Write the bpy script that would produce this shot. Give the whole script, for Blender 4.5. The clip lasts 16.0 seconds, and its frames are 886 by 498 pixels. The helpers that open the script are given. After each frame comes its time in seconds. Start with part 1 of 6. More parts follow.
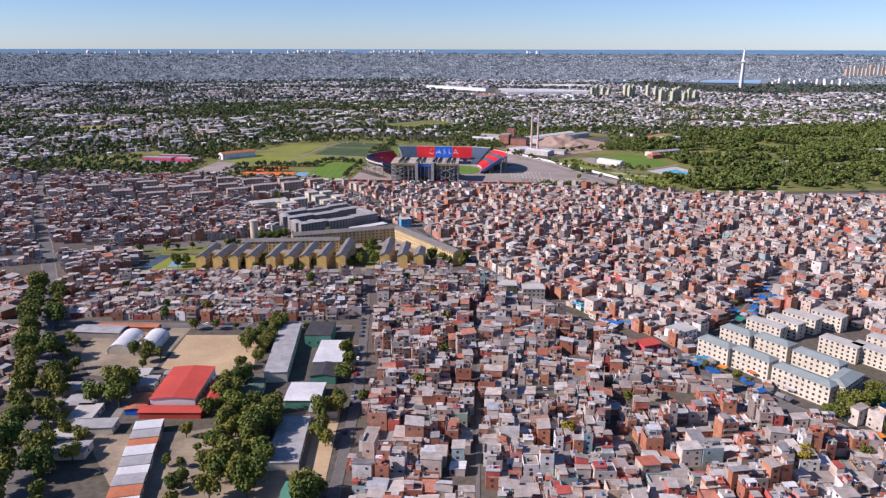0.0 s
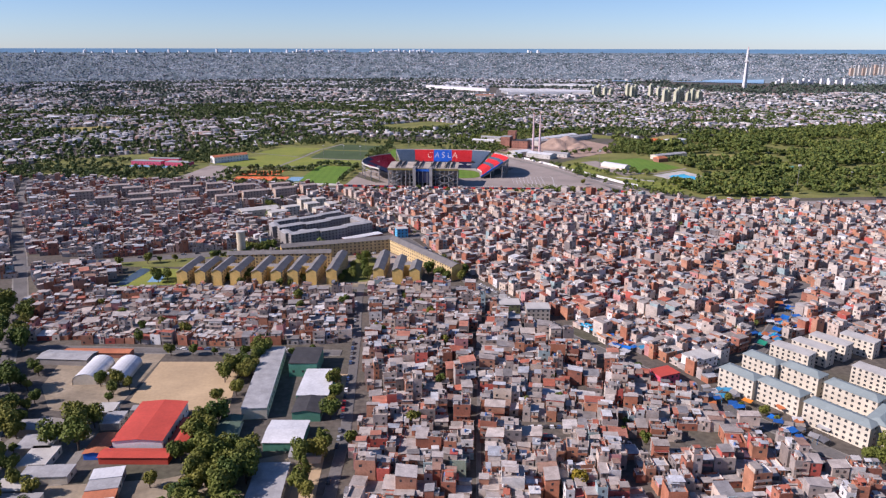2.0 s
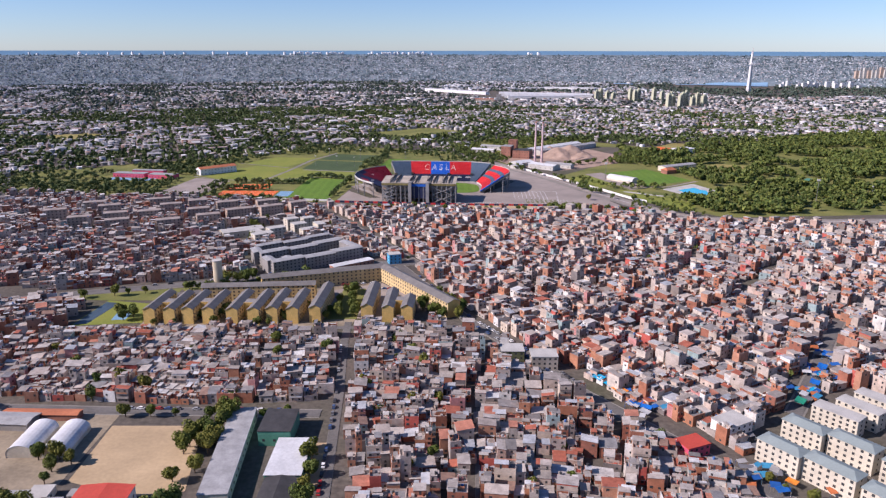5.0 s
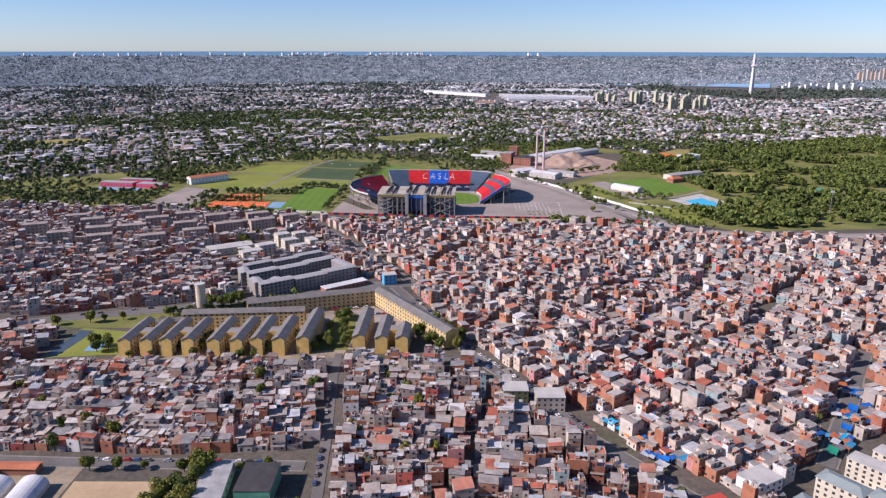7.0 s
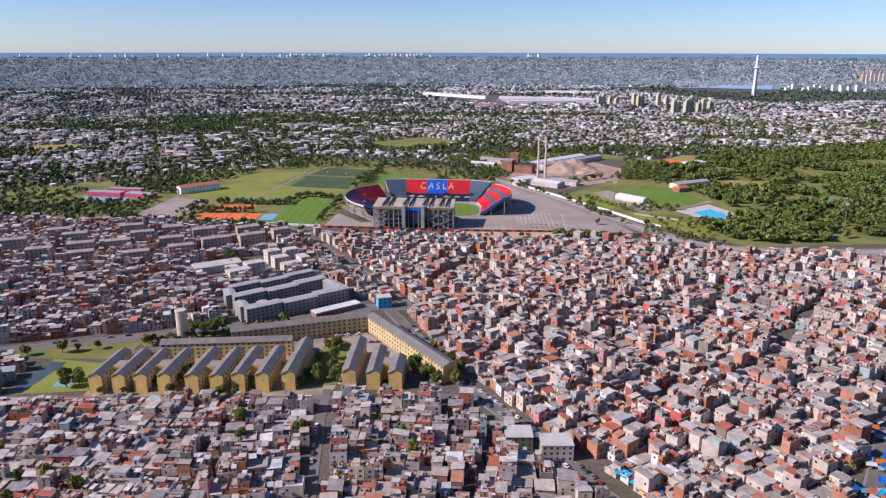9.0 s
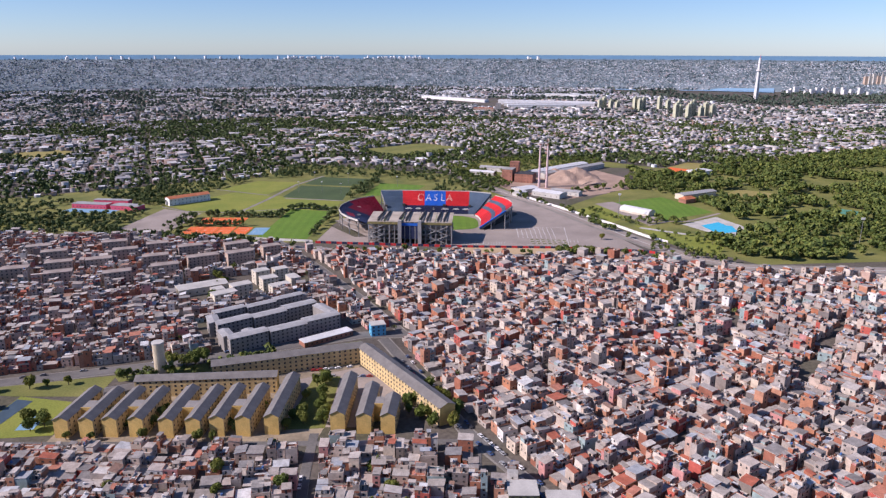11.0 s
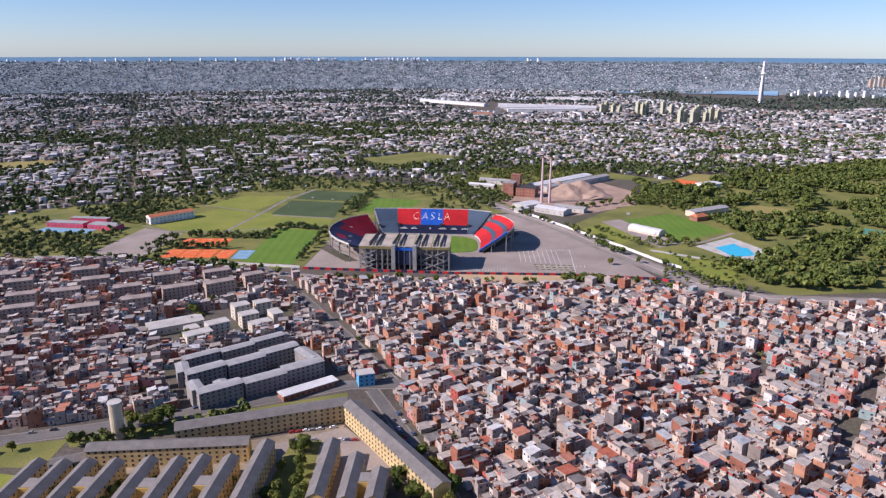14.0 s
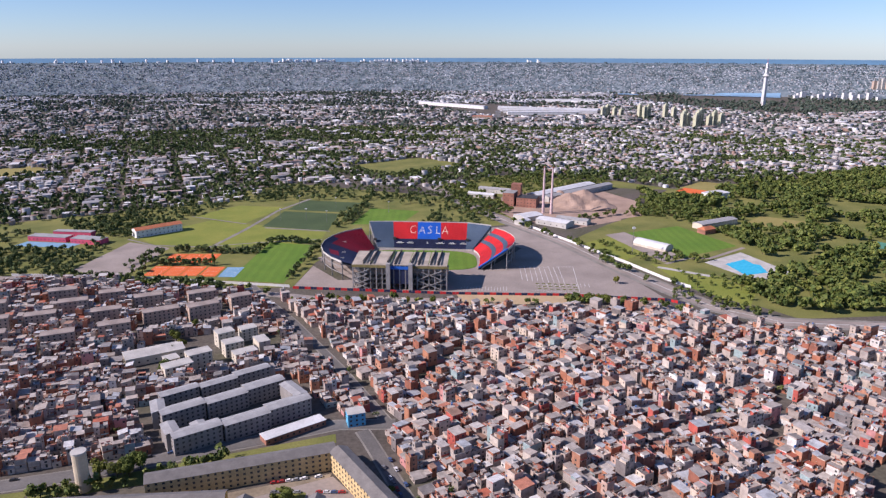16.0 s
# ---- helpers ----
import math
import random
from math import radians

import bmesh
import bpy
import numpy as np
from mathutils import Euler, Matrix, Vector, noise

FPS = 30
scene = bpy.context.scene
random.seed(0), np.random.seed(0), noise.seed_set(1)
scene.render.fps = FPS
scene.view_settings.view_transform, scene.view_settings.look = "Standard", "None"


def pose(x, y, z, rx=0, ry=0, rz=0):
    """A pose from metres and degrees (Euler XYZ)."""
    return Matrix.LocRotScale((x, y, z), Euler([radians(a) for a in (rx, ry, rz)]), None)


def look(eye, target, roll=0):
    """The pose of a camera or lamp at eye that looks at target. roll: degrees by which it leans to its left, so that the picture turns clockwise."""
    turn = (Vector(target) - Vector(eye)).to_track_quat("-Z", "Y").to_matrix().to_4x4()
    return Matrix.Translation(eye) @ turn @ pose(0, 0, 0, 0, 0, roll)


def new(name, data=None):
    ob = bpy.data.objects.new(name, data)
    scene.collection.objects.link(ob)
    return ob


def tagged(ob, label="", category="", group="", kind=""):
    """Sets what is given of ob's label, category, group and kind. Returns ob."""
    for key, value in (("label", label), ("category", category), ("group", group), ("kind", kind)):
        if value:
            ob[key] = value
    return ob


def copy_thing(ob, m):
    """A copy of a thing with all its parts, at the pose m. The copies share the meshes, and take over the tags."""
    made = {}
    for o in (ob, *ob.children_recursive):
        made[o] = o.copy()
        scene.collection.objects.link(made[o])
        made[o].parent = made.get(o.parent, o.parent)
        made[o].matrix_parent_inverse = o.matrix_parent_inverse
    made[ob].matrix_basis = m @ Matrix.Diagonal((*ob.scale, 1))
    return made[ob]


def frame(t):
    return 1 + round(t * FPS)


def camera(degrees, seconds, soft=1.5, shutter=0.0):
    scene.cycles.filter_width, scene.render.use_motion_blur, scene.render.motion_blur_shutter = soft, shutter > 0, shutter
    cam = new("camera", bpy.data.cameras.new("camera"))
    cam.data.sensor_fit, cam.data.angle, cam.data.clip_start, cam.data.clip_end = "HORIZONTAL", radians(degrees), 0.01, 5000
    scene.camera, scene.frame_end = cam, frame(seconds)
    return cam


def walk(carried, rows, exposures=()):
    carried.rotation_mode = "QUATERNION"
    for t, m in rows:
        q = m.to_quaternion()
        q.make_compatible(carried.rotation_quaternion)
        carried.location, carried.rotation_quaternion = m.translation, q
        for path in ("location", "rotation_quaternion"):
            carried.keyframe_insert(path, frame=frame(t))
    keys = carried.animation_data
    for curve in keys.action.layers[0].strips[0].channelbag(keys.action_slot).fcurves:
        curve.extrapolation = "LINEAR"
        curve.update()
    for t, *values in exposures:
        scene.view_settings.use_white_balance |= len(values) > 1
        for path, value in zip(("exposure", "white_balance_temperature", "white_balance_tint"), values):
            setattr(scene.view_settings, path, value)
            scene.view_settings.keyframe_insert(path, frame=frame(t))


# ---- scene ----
cam = camera(63.98, 16.0, soft=1.3)
PATH = [
    (0, (0.00, 0.00, 178.08), (0.00, 96.21, 150.82), 0.10),
    (0.5, (0.48, 9.80, 178.20), (0.49, 106.00, 150.91), 0.10),
    (1, (0.95, 19.59, 178.36), (0.95, 115.78, 151.05), 0.10),
    (1.5, (1.43, 29.37, 178.67), (1.42, 125.55, 151.32), 0.10),
    (2, (1.93, 39.19, 179.24), (1.90, 135.37, 151.87), 0.10),
    (2.5, (2.46, 49.06, 180.15), (2.43, 145.24, 152.79), 0.10),
    (3, (3.03, 58.90, 181.35), (2.99, 155.10, 154.03), 0.10),
    (3.5, (3.63, 68.63, 182.73), (3.59, 164.83, 155.43), 0.10),
    (4, (4.23, 78.31, 184.20), (4.19, 174.52, 156.92), 0.10),
    (6.5, (6.09, 126.36, 193.00), (6.14, 222.56, 165.70), 0.10),
    (7, (6.50, 135.92, 194.75), (6.55, 232.12, 167.43), 0.10),
    (7.5, (6.91, 145.50, 196.49), (6.95, 241.69, 169.18), 0.10),
    (8, (7.32, 155.04, 198.22), (7.38, 251.23, 170.90), 0.10),
    (8.5, (7.75, 164.50, 199.92), (7.82, 260.69, 172.60), 0.10),
    (9, (8.16, 173.85, 201.60), (8.24, 270.04, 174.27), 0.10),
    (11.5, (9.84, 221.92, 210.64), (10.08, 318.15, 183.45), 0.10),
    (12, (10.28, 231.85, 212.52), (10.53, 328.08, 185.32), 0.10),
    (12.5, (10.74, 241.88, 214.44), (10.99, 338.10, 187.22), 0.10),
    (13, (11.22, 251.98, 216.39), (11.49, 348.21, 189.18), 0.10),
    (13.5, (11.72, 262.07, 218.35), (12.00, 358.29, 191.13), 0.10),
    (14, (12.23, 272.08, 220.31), (12.52, 368.30, 193.09), 0.10),
    (14.5, (12.75, 281.99, 222.27), (13.06, 378.21, 195.03), 0.10),
    (15, (13.28, 291.80, 224.21), (13.60, 388.01, 196.95), 0.10),
    (15.5, (13.83, 301.62, 226.19), (14.16, 397.83, 198.93), 0.10),
    (16, (14.39, 311.53, 228.21), (14.75, 407.75, 200.97), 0.10),
]
walk(cam, [(t, look(eye, target, roll)) for t, eye, target, roll in PATH], [(0.0, 0.21, 5850, 22)])

# ---- light ----
SUN_EL, SUN_AZ = 35.0, 256.0
world = bpy.data.worlds.new("sky")
scene.world = world
world.use_nodes = True
wn, wl = world.node_tree.nodes, world.node_tree.links
bg = wn["Background"]
sky = wn.new("ShaderNodeTexSky")
sky.sky_type, sky.sun_disc = "NISHITA", False
sky.sun_elevation, sky.sun_rotation = radians(SUN_EL), radians(SUN_AZ)
sky.altitude, sky.air_density, sky.dust_density, sky.ozone_density = 500, 0.85, 0.2, 5.5
wl.new(sky.outputs[0], bg.inputs[0])
bg.inputs[1].default_value = 0.098
sun = new("sun", bpy.data.lights.new("sun", "SUN"))
sun.data.energy, sun.data.angle, sun.data.color = 5.8, radians(0.55), (1.0, 0.87, 0.74)
_e, _a = radians(SUN_EL), radians(SUN_AZ)
SUN_TO = Vector((math.sin(_a) * math.cos(_e), math.cos(_a) * math.cos(_e), math.sin(_e)))
sun.matrix_world = look(SUN_TO * 3000, (0, 0, 0))


# ---- materials ----
def node_mat(name, rough=0.85, metal=0.0):
    m = bpy.data.materials.new(name)
    m.use_nodes = True
    b = m.node_tree.nodes["Principled BSDF"]
    b.inputs["Roughness"].default_value, b.inputs["Metallic"].default_value = rough, metal
    b.inputs["Specular IOR Level"].default_value = 0.25
    return m, m.node_tree.nodes, m.node_tree.links, b


def noise_node(n, l, scale, detail=4.0, coord="Object"):
    tc = n.new("ShaderNodeTexCoord")
    nz = n.new("ShaderNodeTexNoise")
    nz.inputs["Scale"].default_value, nz.inputs["Detail"].default_value = scale, detail
    l.new(tc.outputs[coord], nz.inputs["Vector"])
    return nz.outputs["Fac"]


def ramp_node(n, l, fac, stops, mode="LINEAR"):
    r = n.new("ShaderNodeValToRGB")
    r.color_ramp.interpolation = mode
    while len(r.color_ramp.elements) < len(stops):
        r.color_ramp.elements.new(0.5)
    for e, (p, c) in zip(r.color_ramp.elements, stops):
        e.position, e.color = p, (*c, 1)
    l.new(fac, r.inputs[0])
    return r.outputs[0]


def mix_node(n, l, fac, a, b, mode="MIX"):
    m = n.new("ShaderNodeMix")
    m.data_type, m.blend_type = "RGBA", mode
    for sock, v in ((m.inputs[0], fac), (m.inputs[6], a), (m.inputs[7], b)):
        if isinstance(v, (int, float)):
            sock.default_value = v
        elif isinstance(v, tuple):
            sock.default_value = (*v, 1)
        else:
            l.new(v, sock)
    return m.outputs[2]


def worn(name, colour, scale=0.12, amount=0.35, fine=2.0, rough=0.85, metal=0.0, bump=0.0):
    """One paint or stuff with stains at a large and grain at a small scale."""
    m, n, l, b = node_mat(name, rough, metal)
    big = ramp_node(n, l, noise_node(n, l, scale), [(0.3, (1 - amount,) * 3), (0.7, (1 + amount * 0.3,) * 3)])
    small = ramp_node(n, l, noise_node(n, l, fine, 3), [(0.25, (1 - amount * 0.6,) * 3), (0.75, (1 + amount * 0.3,) * 3)])
    c = mix_node(n, l, 1.0, mix_node(n, l, 1.0, colour, big, "MULTIPLY"), small, "MULTIPLY")
    l.new(c, b.inputs["Base Color"])
    if bump:
        bp = n.new("ShaderNodeBump")
        bp.inputs["Strength"].default_value, bp.inputs["Distance"].default_value = bump, 0.2
        l.new(noise_node(n, l, fine * 2), bp.inputs["Height"])
        l.new(bp.outputs[0], b.inputs["Normal"])
    return m


def varied(name, colours, source, amount=0.3, scale=0.25, rough=0.85, fine=1.5):
    """Paints that differ from piece to piece (source 'island' or 'object'), with stains and grain."""
    m, n, l, b = node_mat(name, rough)
    if source == "island":
        rnd = n.new("ShaderNodeNewGeometry").outputs["Random Per Island"]
    else:
        rnd = n.new("ShaderNodeObjectInfo").outputs["Random"]
    stops = [(k / len(colours), c) for k, c in enumerate(colours)]
    base = ramp_node(n, l, rnd, stops, "CONSTANT")
    shade = ramp_node(n, l, noise_node(n, l, scale), [(0.28, (1 - amount,) * 3), (0.72, (1.1,) * 3)])
    grain = ramp_node(n, l, noise_node(n, l, fine, 3), [(0.25, (1 - amount * 0.7,) * 3), (0.75, (1.1,) * 3)])
    l.new(mix_node(n, l, 1.0, mix_node(n, l, 1.0, base, shade, "MULTIPLY"), grain, "MULTIPLY"), b.inputs["Base Color"])
    return m


BRICKS = [(0.46, 0.19, 0.11), (0.40, 0.16, 0.10), (0.52, 0.24, 0.14), (0.36, 0.15, 0.10), (0.55, 0.28, 0.18), (0.44, 0.22, 0.14)]
PLASTERS = [(0.62, 0.50, 0.42), (0.70, 0.62, 0.54), (0.55, 0.47, 0.41), (0.46, 0.40, 0.36), (0.76, 0.73, 0.68), (0.66, 0.54, 0.45), (0.60, 0.42, 0.34),
            (0.50, 0.44, 0.40), (0.80, 0.78, 0.75), (0.58, 0.48, 0.40), (0.42, 0.36, 0.32), (0.72, 0.60, 0.48)]
PAINTS = [(0.55, 0.13, 0.10), (0.62, 0.30, 0.28), (0.36, 0.46, 0.46), (0.34, 0.40, 0.30), (0.68, 0.48, 0.20)]
WALLS = PLASTERS + BRICKS + PLASTERS[:4] + BRICKS[:3] + PAINTS[:3] + [(0.30, 0.25, 0.22), (0.24, 0.21, 0.20)]
SLABS = [(0.50, 0.43, 0.38), (0.56, 0.50, 0.45), (0.44, 0.39, 0.35), (0.62, 0.56, 0.51), (0.40, 0.35, 0.31), (0.52, 0.46, 0.42), (0.66, 0.62, 0.58),
         (0.47, 0.42, 0.38), (0.36, 0.33, 0.31), (0.58, 0.50, 0.44)]
SHEETS = [(0.72, 0.71, 0.70), (0.60, 0.61, 0.63), (0.45, 0.47, 0.50), (0.30, 0.29, 0.29), (0.38, 0.24, 0.18)]
REDS = [(0.50, 0.16, 0.10), (0.56, 0.24, 0.16), (0.46, 0.10, 0.08)]
ROOFS = SLABS + SHEETS + SLABS[:5] + REDS[:2] + [(0.26, 0.24, 0.23)]
WALLS, ROOFS = [[tuple(0.87 * k for k in c) for c in cs] for cs in (WALLS, ROOFS)]
M_WALL = varied("mixed_walls", WALLS, "island")
M_ROOF = varied("mixed_roofs", ROOFS, "island", 0.35, 0.3)
PLASTERS, SLABS = [[tuple(0.9 * k for k in c) for c in cs] for cs in (PLASTERS, SLABS)]
M_WALL_OB = varied("house_walls", PLASTERS + BRICKS + BRICKS[:4] + PAINTS[:4] + [(0.80, 0.78, 0.74)], "object")
M_ROOF_OB = varied("house_roofs", SLABS + SHEETS + SLABS[:6] + REDS + [(0.22, 0.21, 0.21), (0.36, 0.32, 0.29)], "object", 0.35, 0.3)
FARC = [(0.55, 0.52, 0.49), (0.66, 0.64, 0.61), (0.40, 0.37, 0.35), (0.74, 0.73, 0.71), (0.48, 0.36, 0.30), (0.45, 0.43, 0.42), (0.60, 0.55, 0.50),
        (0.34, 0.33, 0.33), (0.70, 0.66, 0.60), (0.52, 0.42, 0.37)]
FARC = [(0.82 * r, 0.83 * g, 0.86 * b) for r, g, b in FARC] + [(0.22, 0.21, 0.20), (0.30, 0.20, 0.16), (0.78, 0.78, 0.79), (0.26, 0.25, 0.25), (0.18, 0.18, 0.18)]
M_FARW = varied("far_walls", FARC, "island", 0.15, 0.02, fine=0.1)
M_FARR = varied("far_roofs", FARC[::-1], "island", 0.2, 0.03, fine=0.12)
M_GLASS, _n, _l, _b = node_mat("window_glass", 0.15)
_b.inputs["Base Color"].default_value = (0.055, 0.055, 0.058, 1)
_b.inputs["Specular IOR Level"].default_value = 0.5
M_TANK = varied("tank_plastic", [(0.05, 0.05, 0.05), (0.45, 0.45, 0.45), (0.08, 0.16, 0.35), (0.6, 0.58, 0.55)], "island", 0.1, 1.0, 0.5)
M_TARP = varied("market_tarps", [(0.02, 0.12, 0.40), (0.35, 0.34, 0.33), (0.50, 0.50, 0.50), (0.02, 0.09, 0.30), (0.45, 0.14, 0.05), (0.16, 0.16, 0.17), (0.05, 0.25, 0.42), (0.28, 0.24, 0.20)], "island", 0.2, 0.3, 0.6)
M_ASPHALT = worn("asphalt", (0.17, 0.16, 0.15), 0.05, 0.3, 0.8)
M_LOT = worn("parking_asphalt", (0.34, 0.29, 0.255), 0.03, 0.25, 0.5)
M_PAVE = worn("pavement_concrete", (0.27, 0.25, 0.22), 0.08, 0.3, 1.0)
M_CONC = worn("grey_concrete", (0.34, 0.33, 0.32), 0.1, 0.3, 1.5)
M_LCONC = worn("pale_concrete", (0.52, 0.50, 0.46), 0.1, 0.25, 1.5)
M_WHITE = worn("white_paint", (0.76, 0.75, 0.73), 0.1, 0.18, 1.2)
M_CREAM = worn("cream_paint", (0.62, 0.56, 0.45), 0.1, 0.2, 1.2)
M_YELLOW = worn("ochre_paint", (0.66, 0.45, 0.15), 0.15, 0.25, 1.2)
M_CREAMY = worn("pale_ochre_paint", (0.62, 0.47, 0.24), 0.15, 0.25, 1.2)
M_SLATE = worn("grey_sheet_roof", (0.20, 0.185, 0.172), 0.2, 0.25, 1.0, 0.6)
M_SLABR = worn("pale_sheet_roof", (0.39, 0.385, 0.38), 0.2, 0.25, 1.0, 0.6)
M_GREYW = worn("grey_render", (0.30, 0.28, 0.262), 0.1, 0.25, 1.0)
M_BROWNW = worn("brown_render", (0.50, 0.38, 0.30), 0.1, 0.25, 1.0)
M_BROWNR = worn("brown_felt_roof", (0.36, 0.30, 0.265), 0.1, 0.3, 1.0)
M_EARTH = worn("trodden_earth", (0.33, 0.27, 0.19), 0.06, 0.35, 0.5)
M_TAN = worn("weathered_sheet", (0.44, 0.385, 0.32), 0.1, 0.3, 1.0)
M_MOSS = worn("mossy_concrete", (0.26, 0.22, 0.09), 0.15, 0.35, 1.0)
M_DGREEN = worn("faded_green_sheet", (0.12, 0.17, 0.12), 0.15, 0.25, 1.0)
M_BLUER = worn("pale_blue_sheet_roof", (0.27, 0.315, 0.305), 0.15, 0.15, 1.0, 0.55)
M_REDR = worn("red_sheet_roof", (0.55, 0.085, 0.055), 0.08, 0.2, 0.8, 0.55)
M_ORANGER = worn("tile_roof", (0.50, 0.18, 0.09), 0.15, 0.25, 1.0)
M_WHITER = worn("white_sheet_roof", (0.66, 0.66, 0.66), 0.1, 0.2, 0.8, 0.5)
M_GREENP = worn("green_paint", (0.10, 0.27, 0.19), 0.1, 0.2, 0.8)
M_DARK = worn("dark_steel", (0.07, 0.066, 0.064), 0.2, 0.3, 1.0, 0.6)
M_STEEL = worn("grey_steel", (0.24, 0.235, 0.23), 0.2, 0.3, 1.0, 0.5)
M_BRICK = worn("dark_brick", (0.36, 0.17, 0.12), 0.1, 0.35, 1.0)
M_CLAY = worn("clay_court", (0.72, 0.16, 0.045), 0.06, 0.12, 0.5)
M_COURTB = worn("blue_court", (0.20, 0.36, 0.50), 0.1, 0.15, 0.5)
M_DUST = worn("dry_dirt", (0.50, 0.37, 0.22), 0.04, 0.2, 0.5)
M_SOIL = worn("bare_earth", (0.42, 0.30, 0.23), 0.04, 0.3, 0.4, bump=0.5)
M_SEATR = worn("red_seats", (0.58, 0.035, 0.04), 0.05, 0.2, 1.5, 0.6)
M_SEATD = worn("navy_seats", (0.028, 0.035, 0.085), 0.05, 0.3, 1.5, 0.6)
M_SEATW = worn("dark_red_seats", (0.30, 0.02, 0.04), 0.05, 0.3, 1.5, 0.6)
M_SEATG = worn("slate_blue_seats", (0.09, 0.13, 0.19), 0.05, 0.2, 1.5, 0.6)
M_SEATB = worn("blue_seats", (0.03, 0.14, 0.55), 0.05, 0.15, 1.5, 0.6)
M_LETTER = worn("letter_paint", (0.72, 0.66, 0.55), 0.1, 0.15, 1.5)
M_PINK = worn("pink_paint", (0.62, 0.10, 0.17), 0.1, 0.2, 1.0)
M_LEAF = None


def grass(name, a, b_, stripes=0.0):
    m, n, l, b = node_mat(name, 0.95)
    c = ramp_node(n, l, noise_node(n, l, 0.025, 6), [(0.3, a), (0.7, b_)])
    g = ramp_node(n, l, noise_node(n, l, 0.9, 3), [(0.3, (0.75,) * 3), (0.7, (1.15,) * 3)])
    c = mix_node(n, l, 1.0, c, g, "MULTIPLY")
    if stripes:
        tc = n.new("ShaderNodeTexCoord")
        w = n.new("ShaderNodeTexWave")
        w.inputs["Scale"].default_value = stripes
        l.new(tc.outputs["Object"], w.inputs["Vector"])
        c = mix_node(n, l, 1.0, c, ramp_node(n, l, w.outputs["Fac"], [(0.4, (0.95,) * 3), (0.6, (1.04,) * 3)]), "MULTIPLY")
    l.new(c, b.inputs["Base Color"])
    return m


M_PITCH = grass("mown_turf", (0.10, 0.19, 0.022), (0.14, 0.23, 0.03), 0.03)
M_GRASS = grass("park_grass", (0.12, 0.14, 0.035), (0.23, 0.22, 0.065))
M_GRASS2 = grass("sports_grass", (0.17, 0.21, 0.035), (0.25, 0.26, 0.05))
M_SYNTH = grass("dark_artificial_turf", (0.055, 0.085, 0.035), (0.075, 0.11, 0.045))
M_DRY = grass("dry_grass", (0.26, 0.22, 0.07), (0.30, 0.26, 0.09))


def leaf_mat(name, cols, source):
    m, n, l, b = node_mat(name, 0.75)
    if source == "island":
        rnd = n.new("ShaderNodeNewGeometry").outputs["Random Per Island"]
    else:
        rnd = n.new("ShaderNodeObjectInfo").outputs["Random"]
    c = ramp_node(n, l, rnd, [(k / max(1, len(cols) - 1), x) for k, x in enumerate(cols)])
    g = ramp_node(n, l, noise_node(n, l, 0.09, 4), [(0.32, (0.62, 0.68, 0.65)), (0.68, (1.5, 1.38, 1.25))])
    l.new(mix_node(n, l, 1.0, c, g, "MULTIPLY"), b.inputs["Base Color"])
    return m


LEAVES = [(0.055, 0.088, 0.022), (0.10, 0.138, 0.030), (0.155, 0.175, 0.040), (0.07, 0.11, 0.027), (0.125, 0.142, 0.042)]
M_LEAF = leaf_mat("leaves", [(0.062, 0.095, 0.018), (0.10, 0.128, 0.022), (0.17, 0.165, 0.03), (0.08, 0.112, 0.02), (0.125, 0.14, 0.026)], "object")
M_LEAFS = leaf_mat("wood_leaves", LEAVES, "island")
M_LEAFD = leaf_mat("dark_leaves", [(0.05, 0.08, 0.028), (0.075, 0.11, 0.036), (0.11, 0.135, 0.045), (0.058, 0.092, 0.032)], "island")
M_LEAFY = leaf_mat("autumn_leaves", [(0.20, 0.16, 0.015), (0.26, 0.20, 0.02)], "object")
M_BARK = worn("bark", (0.10, 0.075, 0.055), 0.5, 0.3, 3.0)

# earth between the houses: dirt, dust and worn paving
M_GROUND, _n, _l, _b = node_mat("city_ground", 0.95)
_c = ramp_node(_n, _l, noise_node(_n, _l, 0.012, 8), [(0.3, (0.085, 0.074, 0.062)), (0.5, (0.125, 0.108, 0.09)), (0.7, (0.09, 0.088, 0.052))])
_g = ramp_node(_n, _l, noise_node(_n, _l, 0.35, 4), [(0.3, (0.7,) * 3), (0.7, (1.2,) * 3)])
_l.new(mix_node(_n, _l, 1.0, _c, _g, "MULTIPLY"), _b.inputs["Base Color"])


